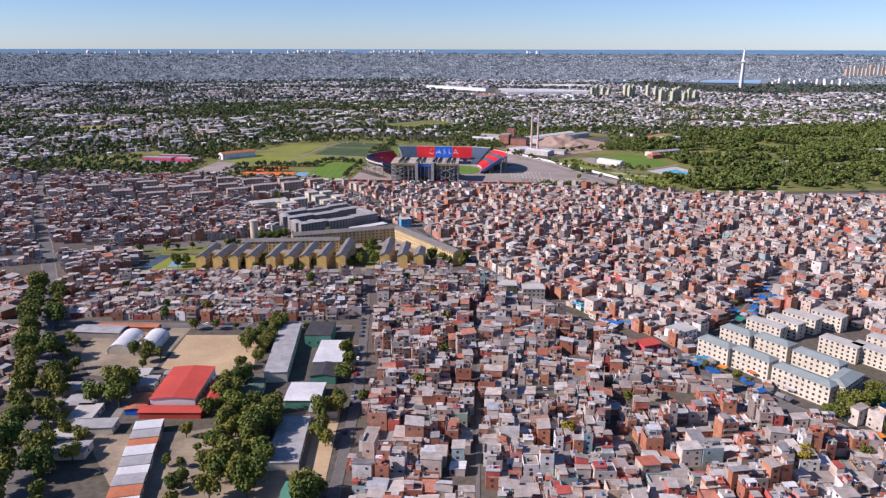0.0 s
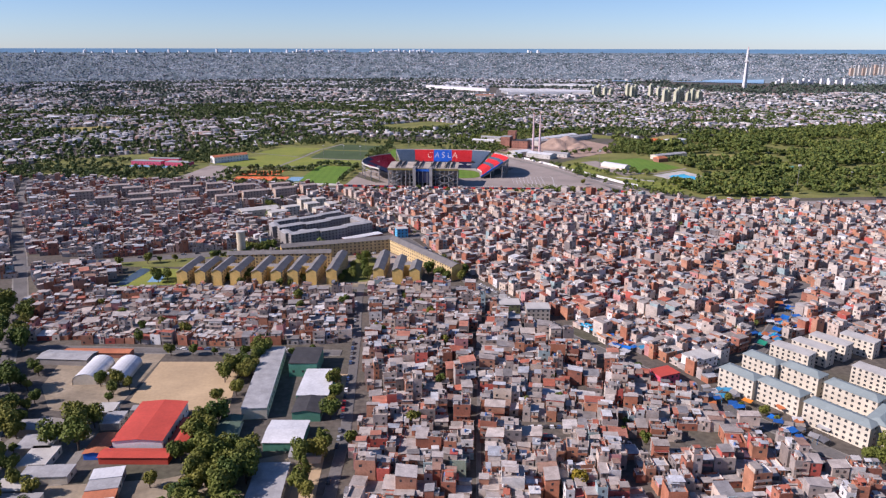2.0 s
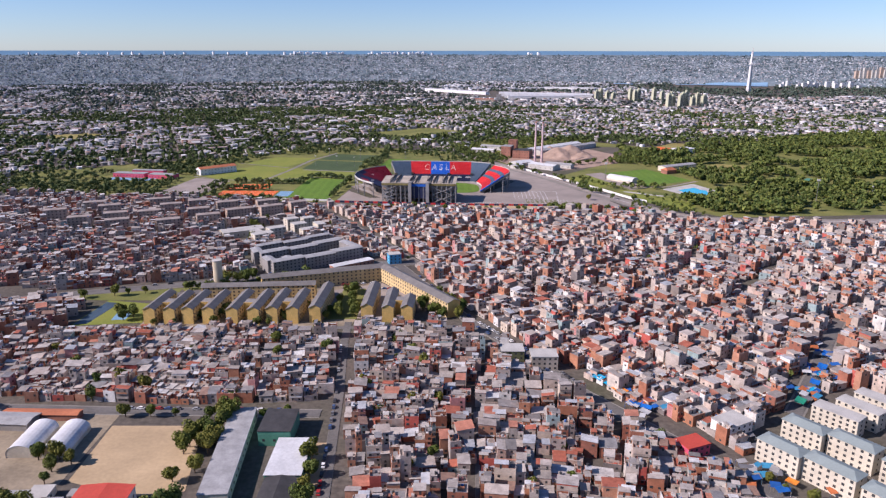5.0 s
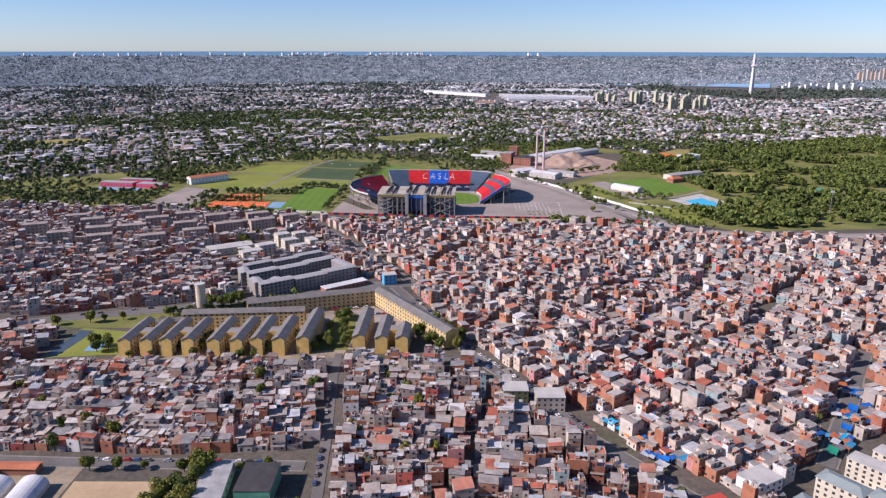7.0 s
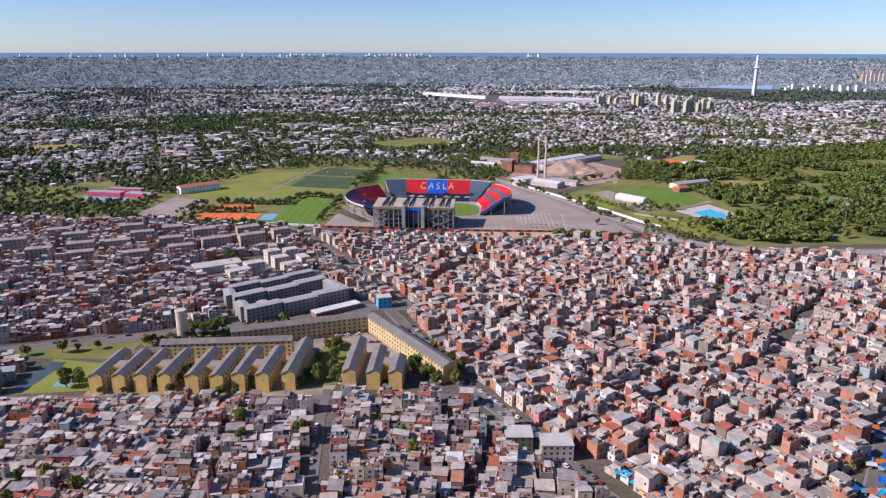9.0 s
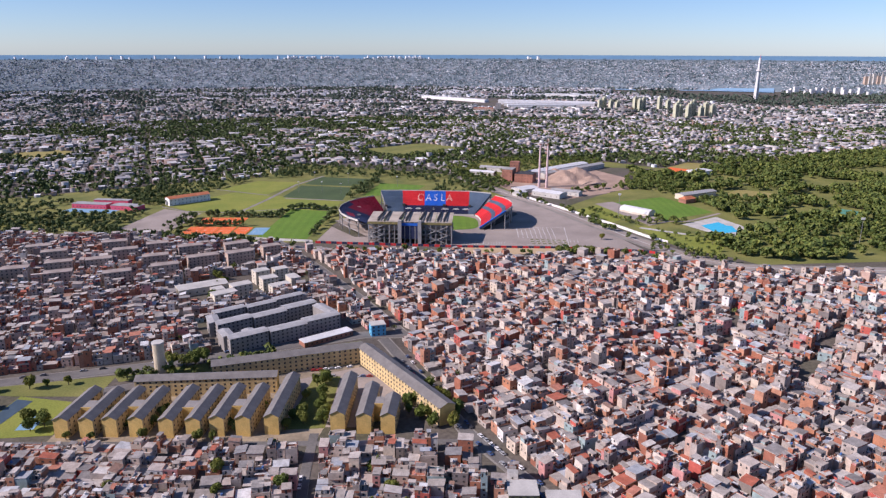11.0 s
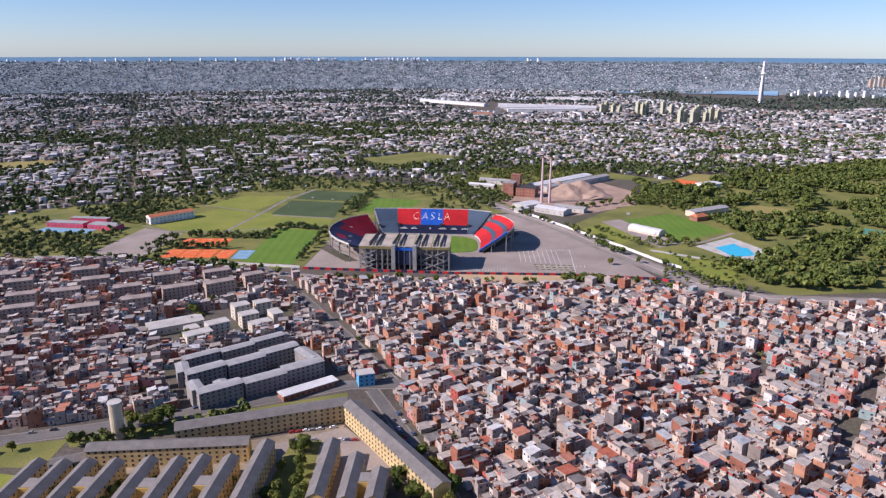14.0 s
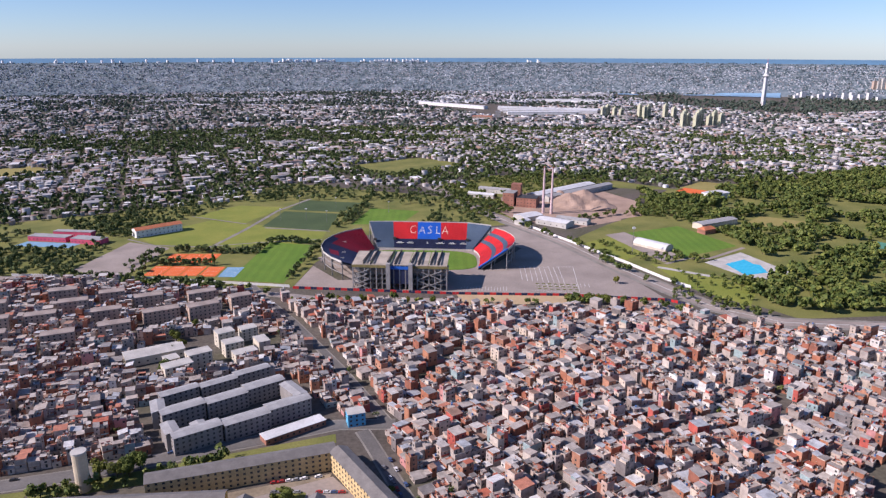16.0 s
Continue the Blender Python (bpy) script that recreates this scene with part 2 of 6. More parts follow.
# ---- mesh tools ----
class Mesh:
    """Gathers faces with their materials, then becomes one mesh object."""

    def __init__(self, *mats):
        self.v, self.f, self.m, self.mats = [], [], [], list(mats)

    def poly(self, pts, mat=0):
        i = len(self.v)
        self.v.extend(pts)
        self.f.append(tuple(range(i, i + len(pts))))
        self.m.append(mat)

    def prism(self, ring, z0, z1, mat=0, top=None, bottom=False, shrink=None):
        """Upright walls over a ring of (x, y), anticlockwise, with a lid; shrink: the ring of the top."""
        k, i = len(ring), len(self.v)
        up = shrink or ring
        self.v.extend((x, y, z0) for x, y in ring)
        self.v.extend((x, y, z1) for x, y in up)
        for a in range(k):
            b = (a + 1) % k
            self.f.append((i + a, i + b, i + k + b, i + k + a))
            self.m.append(mat)
        if top is not None:
            if top == mat:
                self.f.append(tuple(range(i + k, i + 2 * k)))
                self.m.append(top)
            else:
                self.poly([(x, y, z1) for x, y in up], top)
        if bottom:
            self.f.append(tuple(range(i + k - 1, i - 1, -1)))
            self.m.append(mat)

    def box(self, cx, cy, w, d, z0, z1, a=0.0, mat=0, top=None, bottom=False):
        self.prism(rect(cx, cy, w, d, a), z0, z1, mat, mat if top is None else top, bottom)

    def tube(self, cx, cy, r0, r1, z0, z1, k=8, mat=0, top=None):
        ring = [(cx + r0 * math.cos(2 * math.pi * j / k), cy + r0 * math.sin(2 * math.pi * j / k)) for j in range(k)]
        up = [(cx + r1 * math.cos(2 * math.pi * j / k), cy + r1 * math.sin(2 * math.pi * j / k)) for j in range(k)]
        self.prism(ring, z0, z1, mat, mat if top is None else top, shrink=up)

    def bar(self, p, q, r, mat=0):
        """A square bar from p to q."""
        p, q = Vector(p), Vector(q)
        w = (q - p).normalized()
        s = w.cross(Vector((0, 0, 1)))
        s = s.normalized() if s.length > 1e-3 else Vector((1, 0, 0))
        t = s.cross(w)
        i = len(self.v)
        for c in (p, q):
            for a, b in ((-1, -1), (1, -1), (1, 1), (-1, 1)):
                self.v.append(tuple(c + s * a * r + t * b * r))
        for a in range(4):
            b = (a + 1) % 4
            self.f.append((i + a, i + b, i + 4 + b, i + 4 + a))
            self.m.append(mat)
        self.f += [(i + 3, i + 2, i + 1, i), (i + 4, i + 5, i + 6, i + 7)]
        self.m += [mat, mat]

    def data(self, name):
        me = bpy.data.meshes.new(name)
        me.from_pydata(self.v, [], self.f)
        for m in self.mats:
            me.materials.append(m)
        if len(self.mats) > 1:
            me.polygons.foreach_set("material_index", self.m)
        me.update()
        return me

    def thing(self, name, label="", category="", group="", kind="", parent=None):
        ob = new(name, self.data(name))
        if parent is not None:
            ob.parent = parent
        return tagged(ob, label, category, group, kind)


def rect(cx, cy, w, d, a=0.0):
    c, s = math.cos(a), math.sin(a)
    return [(cx + c * x - s * y, cy + s * x + c * y) for x, y in ((-w / 2, -d / 2), (w / 2, -d / 2), (w / 2, d / 2), (-w / 2, d / 2))]


def empty(name, x, y, a=0.0, label="", category="", group="", z=0.0):
    ob = new(name)
    ob.empty_display_size = 0.5
    ob.matrix_basis = Matrix.Translation((x, y, z)) @ Matrix.Rotation(a, 4, "Z")
    return tagged(ob, label, category, group)


def inside(x, y, poly):
    r, j = False, len(poly) - 1
    for i in range(len(poly)):
        xi, yi = poly[i]
        xj, yj = poly[j]
        if (yi > y) != (yj > y) and x < (xj - xi) * (y - yi) / (yj - yi) + xi:
            r = not r
        j = i
    return r


def gap_to(x, y, line):
    best = 1e9
    for (ax, ay), (bx, by) in zip(line, line[1:]):
        dx, dy = bx - ax, by - ay
        t = max(0.0, min(1.0, ((x - ax) * dx + (y - ay) * dy) / (dx * dx + dy * dy)))
        best = min(best, math.hypot(x - ax - t * dx, y - ay - t * dy))
    return best


def ribbon(line, width, z, mat, name, label, kind="structure", category="road"):
    """A strip of road along a line."""
    g = Mesh(mat)
    left, right = [], []
    for i, (x, y) in enumerate(line):
        ax, ay = line[max(0, i - 1)]
        bx, by = line[min(len(line) - 1, i + 1)]
        n = math.hypot(bx - ax, by - ay)
        px, py = -(by - ay) / n * width / 2, (bx - ax) / n * width / 2
        left.append((x + px, y + py, z))
        right.append((x - px, y - py, z))
    for i in range(len(line) - 1):
        g.poly([right[i], right[i + 1], left[i + 1], left[i]])
    return g.thing(name, label, category, kind=kind)


def field(pts, z, mat, name, label, category="field"):
    g = Mesh(mat)
    a = sum(p[0] * q[1] - q[0] * p[1] for p, q in zip(pts, pts[1:] + pts[:1]))
    g.poly([(x, y, z) for x, y in (pts if a > 0 else pts[::-1])])
    return g.thing(name, label, category, kind="structure")


# ---- ground and distance ----
g = Mesh(M_GROUND)
N = 96
rings = [0, 400, 900, 1500, 2300, 3200, 4100]
for r0, r1 in zip(rings, rings[1:]):
    for k in range(N):
        a, b = 2 * math.pi * k / N, 2 * math.pi * (k + 1) / N
        P = lambda r, t: (r * math.cos(t), 150 + r * math.sin(t), 0.0)
        g.poly([P(r0, a), P(r1, a), P(r1, b), P(r0, b)] if r0 else [P(0, a), P(r1, a), P(r1, b)])
bmg = bmesh.new()
tmp = g.data("ground")
bmg.from_mesh(tmp)
bmesh.ops.remove_doubles(bmg, verts=bmg.verts, dist=0.01)
bmg.to_mesh(tmp)
bmg.free()
tagged(new("ground", tmp), "grey brown city ground reaching the horizon", "ground", kind="structure")


def rise(r):
    """Height of the distant land at r metres, standing for the tens of kilometres beyond."""
    return 0.0 if r < 4100 else 169.0 * ((r - 4100) / 740.0) ** 0.75


# aerial haze is painted: the land's base colour is blue grey
M_FARLAND, _n, _l, _b = node_mat("haze_painted_land", 1.0)
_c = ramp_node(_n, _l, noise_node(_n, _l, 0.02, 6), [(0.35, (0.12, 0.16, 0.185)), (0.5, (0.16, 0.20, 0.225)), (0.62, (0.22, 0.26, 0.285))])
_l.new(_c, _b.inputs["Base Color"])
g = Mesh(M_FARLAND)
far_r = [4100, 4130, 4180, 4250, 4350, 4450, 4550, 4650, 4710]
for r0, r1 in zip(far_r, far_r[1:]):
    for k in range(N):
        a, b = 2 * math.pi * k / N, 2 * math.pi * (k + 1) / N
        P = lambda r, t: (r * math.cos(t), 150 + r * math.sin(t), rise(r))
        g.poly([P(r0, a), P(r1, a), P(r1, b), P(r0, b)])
g.thing("backdrop", "distant land below the horizon, blue grey haze in its colour", "backdrop", kind="structure")
# the wide river that closes the view
M_RIVER = worn("river_water", (0.13, 0.25, 0.37), 0.004, 0.12, 0.02, 0.6)
g = Mesh(M_RIVER)
for r0, r1 in ((4710, 4775), (4775, 4840)):
    for k in range(N):
        a, b = 2 * math.pi * k / N, 2 * math.pi * (k + 1) / N
        P = lambda r, t: (r * math.cos(t), 150 + r * math.sin(t), rise(r))
        g.poly([P(r0, a), P(r1, a), P(r1, b), P(r0, b)])
g.thing("water", "blue strip of a wide river along the horizon", "water", kind="structure")

# ---- roads ----
AVENUE = [(-34, 704), (-28, 691), (25, 568), (59, 512), (84, 462), (114, 419), (150, 368), (206, 293), (260, 225)]
BACK_AV = [(-420, 580), (-297, 624), (-192, 655), (-120, 683), (-50, 711), (-14, 712)]
UP_ST = [(-20, 716), (-61, 795), (-113, 886), (-151, 943), (-175, 985)]
CENTRE_ST = [(-40, 200), (-45, 253), (-45, 342), (-53, 458), (-60, 530), (-62, 568)]
SECOND_ST = [(12, 200), (22, 400), (25, 459), (31, 563)]
FRONT_ST = [(-260, 556), (-88, 557), (30, 560)]
CROSS_ST = [(-300, 446), (-180, 440), (-60, 437)]
LEFT_ST = [(-160, 200), (-175, 252), (-204, 318), (-260, 430), (-309, 530), (-372, 640), (-418, 714), (-520, 900), (-640, 1140)]
STAD_ST = [(-640, 1040), (-441, 1006), (-325, 1004), (-197, 970), (-104, 945), (40, 938), (134, 936), (200, 925), (252, 903)]
MARKET_ST = [(192, 437), (214, 467), (237, 499), (262, 536), (288, 572)]
ALLEYS = [[(258, 770), (224, 706), (196, 656)], [(330, 745), (283, 682), (244, 630)], [(236, 846), (200, 792)], [(60, 900), (30, 830), (0, 770)]]
RIGHT_RD = [(-20, 1560), (40, 1400), (107, 1254), (166, 1146), (207, 1042), (240, 968), (268, 918), (313, 884), (420, 872), (560, 880), (760, 930)]
ROADS = [(AVENUE, 7.5), (BACK_AV, 11), (UP_ST, 6), (CENTRE_ST, 5), (SECOND_ST, 1.6), (FRONT_ST, 5), (CROSS_ST, 7), (LEFT_ST, 9), (STAD_ST, 11), (RIGHT_RD, 16), (MARKET_ST, 8)]
for k, (line, w) in enumerate(ROADS):
    ribbon(line, w + (9.0 if line is RIGHT_RD else 2.4 if w > 5 else 0.4), 0.04 + 0.012 * k, M_PAVE, "pavement", "worn pale concrete pavement along a street", category="pavement")
    ribbon(line, w, 0.20 + 0.012 * k, M_LOT if line in (RIGHT_RD, STAD_ST) else M_ASPHALT, "road", "grey worn asphalt city street", category="road")

# ---- where the houses stand ----
KEEP_OFF = []      # plots of the buildings that are placed one by one


def keep_off(pts):
    KEEP_OFF.append(pts)


keep_off([(-258, 552), (40, 552), (30, 585), (-34, 690), (-60, 700), (-150, 645), (-205, 640), (-260, 615)])     # ochre estate
keep_off([(-172, 742), (-186, 724), (-140, 660), (-48, 706), (-60, 735), (-95, 785)])                            # grey slabs
keep_off([(-232, 800), (-190, 768), (-120, 800), (-112, 850), (-140, 868), (-215, 840)])                       # white blocks
BROWN = [((-368, 858), (-346, 867)), ((-336, 872), (-314, 881)), ((-322, 900), (-300, 909)), ((-352, 826), (-330, 835)), ((-300, 830), (-278, 840)), ((-262, 846), (-240, 856)),
         ((-284, 880), (-262, 890)), ((-240, 880), (-214, 894)), ((-204, 888), (-182, 902)), ((-262, 916), (-240, 926)), ((-218, 928), (-196, 940)), ((-390, 892), (-368, 901)), ((-398, 838), (-376, 846)),
         ((-300, 930), (-280, 938)), ((-346, 930), (-324, 938)), ((-176, 916), (-160, 926)), ((-420, 918), (-398, 926)), ((-440, 868), (-418, 876))]
for (ax, ay), (bx, by) in BROWN:
    _t = math.atan2(by - ay, bx - ax)
    _c, _s = math.cos(_t), math.sin(_t)
    _L = math.hypot(bx - ax, by - ay) / 2 + 4
    keep_off([((ax + bx) / 2 + _c * u - _s * v, (ay + by) / 2 + _s * u + _c * v) for u, v in ((-_L, -12), (_L, -12), (_L, 10), (-_L, 10))])
keep_off([(148, 395), (205, 318), (290, 330), (280, 440), (240, 470), (170, 425)])                               # pale blue roofed estate
keep_off([(-230, 200), (-47, 200), (-50, 434), (-255, 434), (-235, 380)])                                        # school grounds
keep_off([(112, 432), (96, 470), (86, 462), (110, 416), (150, 368), (175, 340), (190, 345), (150, 395)])         # street market
keep_off([(40, 496), (58, 496), (58, 512), (40, 512)])
keep_off([(56, 487), (77, 487), (77, 505), (56, 505)])

keep_off([(38, 336), (63, 336), (64, 353), (40, 353)])
keep_off([(84, 327), (128, 331), (128, 346), (84, 342)])

REGIONS = [
    # outline, turn, storeys (least, most), lot widths, alley every n lots
    ([(-60, 554), (-250, 554), (-305, 528), (-262, 440), (-62, 440)], 0.02, (1, 2), (5.5, 10), 1),
    ([(-55, 554), (-44, 200), (12, 200), (27, 554)], -0.03, (1, 3), (5, 9), 0),
    ([(31, 556), (20, 200), (260, 200), (206, 283), (150, 358), (110, 410), (78, 458), (52, 506)], -0.05, (1, 3), (5.5, 10), 1),
    ([(-22, 708), (-18, 690), (33, 572), (68, 514), (92, 466), (124, 430), (160, 384), (212, 302), (300, 250), (640, 400), (600, 850),
      (430, 846), (320, 858), (262, 880), (235, 898), (180, 915), (60, 922), (-95, 930), (-140, 950), (-52, 800)], 0.53, (1, 3), (5, 9.5), 2),
    ([(-300, 640), (-190, 668), (-60, 718), (-30, 730), (-66, 800), (-118, 890), (-160, 956), (-205, 962), (-330, 992), (-480, 990), (-540, 940), (-420, 730), (-372, 650)], 0.30, (1, 3), (5, 8.5), 1),
    ([(-640, 1030), (-440, 996), (-520, 930), (-480, 860), (-400, 700), (-330, 585), (-420, 560), (-760, 800), (-760, 960)], 0.25, (1, 3), (6, 10), 1),
    ([(-300, 545), (-258, 556), (-265, 610), (-300, 615), (-345, 590)], 0.3, (2, 3), (6, 9), 1),
    ([(-175, 200), (-215, 318), (-320, 530), (-420, 560), (-420, 300), (-300, 180)], -0.35, (1, 2), (8, 12), 1),
]
STREETS = [(line, w / 2 + (1.0 if w > 3 else -0.6)) for line, w in ROADS] + [(line, 0.9) for line in ALLEYS]

LOTS = []          # x, y, width, depth, turn, storeys


def lay_out(outline, turn, storeys, widths, alley):
    """Rows of lots, back to back, with narrow lanes between."""
    c, s = math.cos(turn), math.sin(turn)
    us = [c * x + s * y for x, y in outline]
    vs = [-s * x + c * y for x, y in outline]
    v, row = min(vs), 0
    while v < max(vs):
        d = random.uniform(*widths)
        u = min(us) + random.uniform(0, 6)
        run = 0.0
        while u < max(us):
            w = random.uniform(*widths)
            x, y = c * (u + w / 2) - s * (v + d / 2), s * (u + w / 2) + c * (v + d / 2)
            u += w + (0.0 if random.random() < 0.88 else random.uniform(0.6, 1.8))
            run += w
            if run > 58:
                u += 3.2
                run = 0.0
            if not inside(x, y, outline) or any(inside(x, y, k) for k in KEEP_OFF):
                continue
            r = min(w, d) / 2
            if any(gap_to(x, y, line) < half + r for line, half in STREETS):
                continue
            if random.random() < 0.035:
                continue
            # lanes wander and houses stand askew
            x, y = x + 7 * noise.noise((x * 0.013, y * 0.013, 1.0)), y + 7 * noise.noise((x * 0.013, y * 0.013, 5.0))
            a = turn + 0.35 * noise.noise((x * 0.009, y * 0.009, 2.0)) + random.gauss(0, 0.05)
            n = random.choice((storeys[0], random.randint(*storeys), random.randint(*storeys))) if random.random() < 0.94 else storeys[1] + 1
            w, dl = w * random.uniform(0.96, 1.03), d * random.uniform(0.84, 1.04)
            off = (d - dl) * random.uniform(-0.5, 0.5)
            x, y = x - s * off, y + c * off
            if random.random() < 0.42 and max(w, dl) > 6.2:
                # two volumes side by side, of unlike heights
                f, m = random.uniform(0.38, 0.62), max(1, n + random.choice((-1, -1, 0, 1)))
                ca, sa = math.cos(a), math.sin(a)
                if w > dl:
                    o1, o2, w1, w2, d1, d2 = (-w * (1 - f) / 2, 0), (w * f / 2, 0), w * f - 0.06, w * (1 - f) - 0.06, dl, dl * random.uniform(0.8, 1.0)
                else:
                    o1, o2, w1, w2, d1, d2 = (0, -dl * (1 - f) / 2), (0, dl * f / 2), w, w * random.uniform(0.8, 1.0), dl * f - 0.06, dl * (1 - f) - 0.06
                for (ox, oy), ww, dd, k in ((o1, w1, d1, n), (o2, w2, d2, m)):
                    LOTS.append((x + ca * ox - sa * oy, y + sa * ox + ca * oy, ww, dd, a, k))
            else:
                LOTS.append((x, y, w, dl, a, n))
        row += 1
        v += d + (0.3 if row % 2 else random.choice((1.2, 1.8, 2.4)))


for reg in REGIONS:
    lay_out(*reg)


def house_parts(w, d, n):
    """One house, about the origin: outlines of its volumes, windows and roof things, as plain numbers."""
    h = 2.75 * n + random.uniform(-0.3, 0.5)
    top = h + random.choice((0.0, 0.0, 0.5, 0.9, 0.9))
    extra = None
    if top > h and random.random() < 0.72:
        ew, ed = w * random.uniform(0.4, 0.7), d * random.uniform(0.4, 0.8)
        extra = (random.choice((-1, 1)) * (w - ew) / 2 * 0.96, random.choice((-1, 1)) * (d - ed) / 2 * 0.96, ew, ed, random.uniform(2.2, 2.8))
    wins = []
    for k in range(n):
        z = 2.75 * k + 0.9
        for side in (0, 1, 2, 3):
            length = w if side in (0, 2) else d
            if side == 2 or random.random() < (0.15 if side == 0 else 0.5):
                continue
            m = max(1, int(length / 3.3))
            for j in range(m):
                if random.random() < 0.3:
                    continue
                off = (j + 0.5) / m * length - length / 2 + random.uniform(-0.3, 0.3)
                wins.append((side, off, z, random.choice((0.9, 1.1, 1.4)), random.choice((1.1, 1.1, 1.3, 2.0 if k == 0 else 1.2))))
    tank = (random.uniform(-0.3, 0.3) * w, random.uniform(-0.3, 0.3) * d) if top > h and random.random() < 0.55 else None
    return h, top, extra, wins, tank


def shell(g, w, d, h, top, wall, roof, T=lambda x, y: (x, y)):
    """Four walls with a parapet and a roof slab inside it."""
    o = [T(*p) for p in rect(0, 0, w, d)]
    if top - h < 0.2:
        g.prism(o, 0, h, wall)
        # a tilted sheet roof with closed sides
        over = [T(*p) for p in rect(0, 0, w + 0.5, d + 0.5)]
        rise_, k0 = random.uniform(0.3, 1.1), random.randrange(4)
        zs = [h + 0.05 + (rise_ if j in (k0, (k0 + 1) % 4) else 0.0) for j in range(4)]
        for a in range(4):
            b = (a + 1) % 4
            g.poly([(*o[a], h), (*o[b], h), (*o[b], zs[b]), (*o[a], zs[a])], wall)
        g.poly([(*over[j], zs[j] + 0.12) for j in range(4)], roof)
        g.poly([(*over[j], zs[j]) for j in (3, 2, 1, 0)], roof)
        for a in range(4):
            b = (a + 1) % 4
            g.poly([(*over[a], zs[a]), (*over[b], zs[b]), (*over[b], zs[b] + 0.12), (*over[a], zs[a] + 0.12)], roof)
        return
    i = [T(*p) for p in rect(0, 0, w - 0.4, d - 0.4)]
    g.prism(o, 0, top, wall)
    for a in range(4):
        b = (a + 1) % 4
        g.poly([(*o[a], top), (*o[b], top), (*i[b], top), (*i[a], top)], wall)
        g.poly([(*i[a], top), (*i[b], top), (*i[b], h), (*i[a], h)], wall)
    g.poly([(*p, h) for p in i], roof)


def window_spot(side, off, w, d):
    if side == 0:
        return off, -d / 2, 0.0
    if side == 1:
        return w / 2, off, math.pi / 2
    if side == 2:
        return -off, d / 2, math.pi
    return -w / 2, -off, -math.pi / 2


def put_window(g, T, side, off, z, ww, wh, w, d, mat):
    """A frame's worth of dark opening with a sill, seen on a wall."""
    x, y, a = window_spot(side, off, w, d)
    c, s = math.cos(a), math.sin(a)
    q = [T(x + c * px - s * py, y + s * px + c * py) for px, py in ((-ww / 2, -0.05), (ww / 2, -0.05), (ww / 2, 0.02), (-ww / 2, 0.02))]
    g.prism(q, z, z + wh, mat, mat, True)


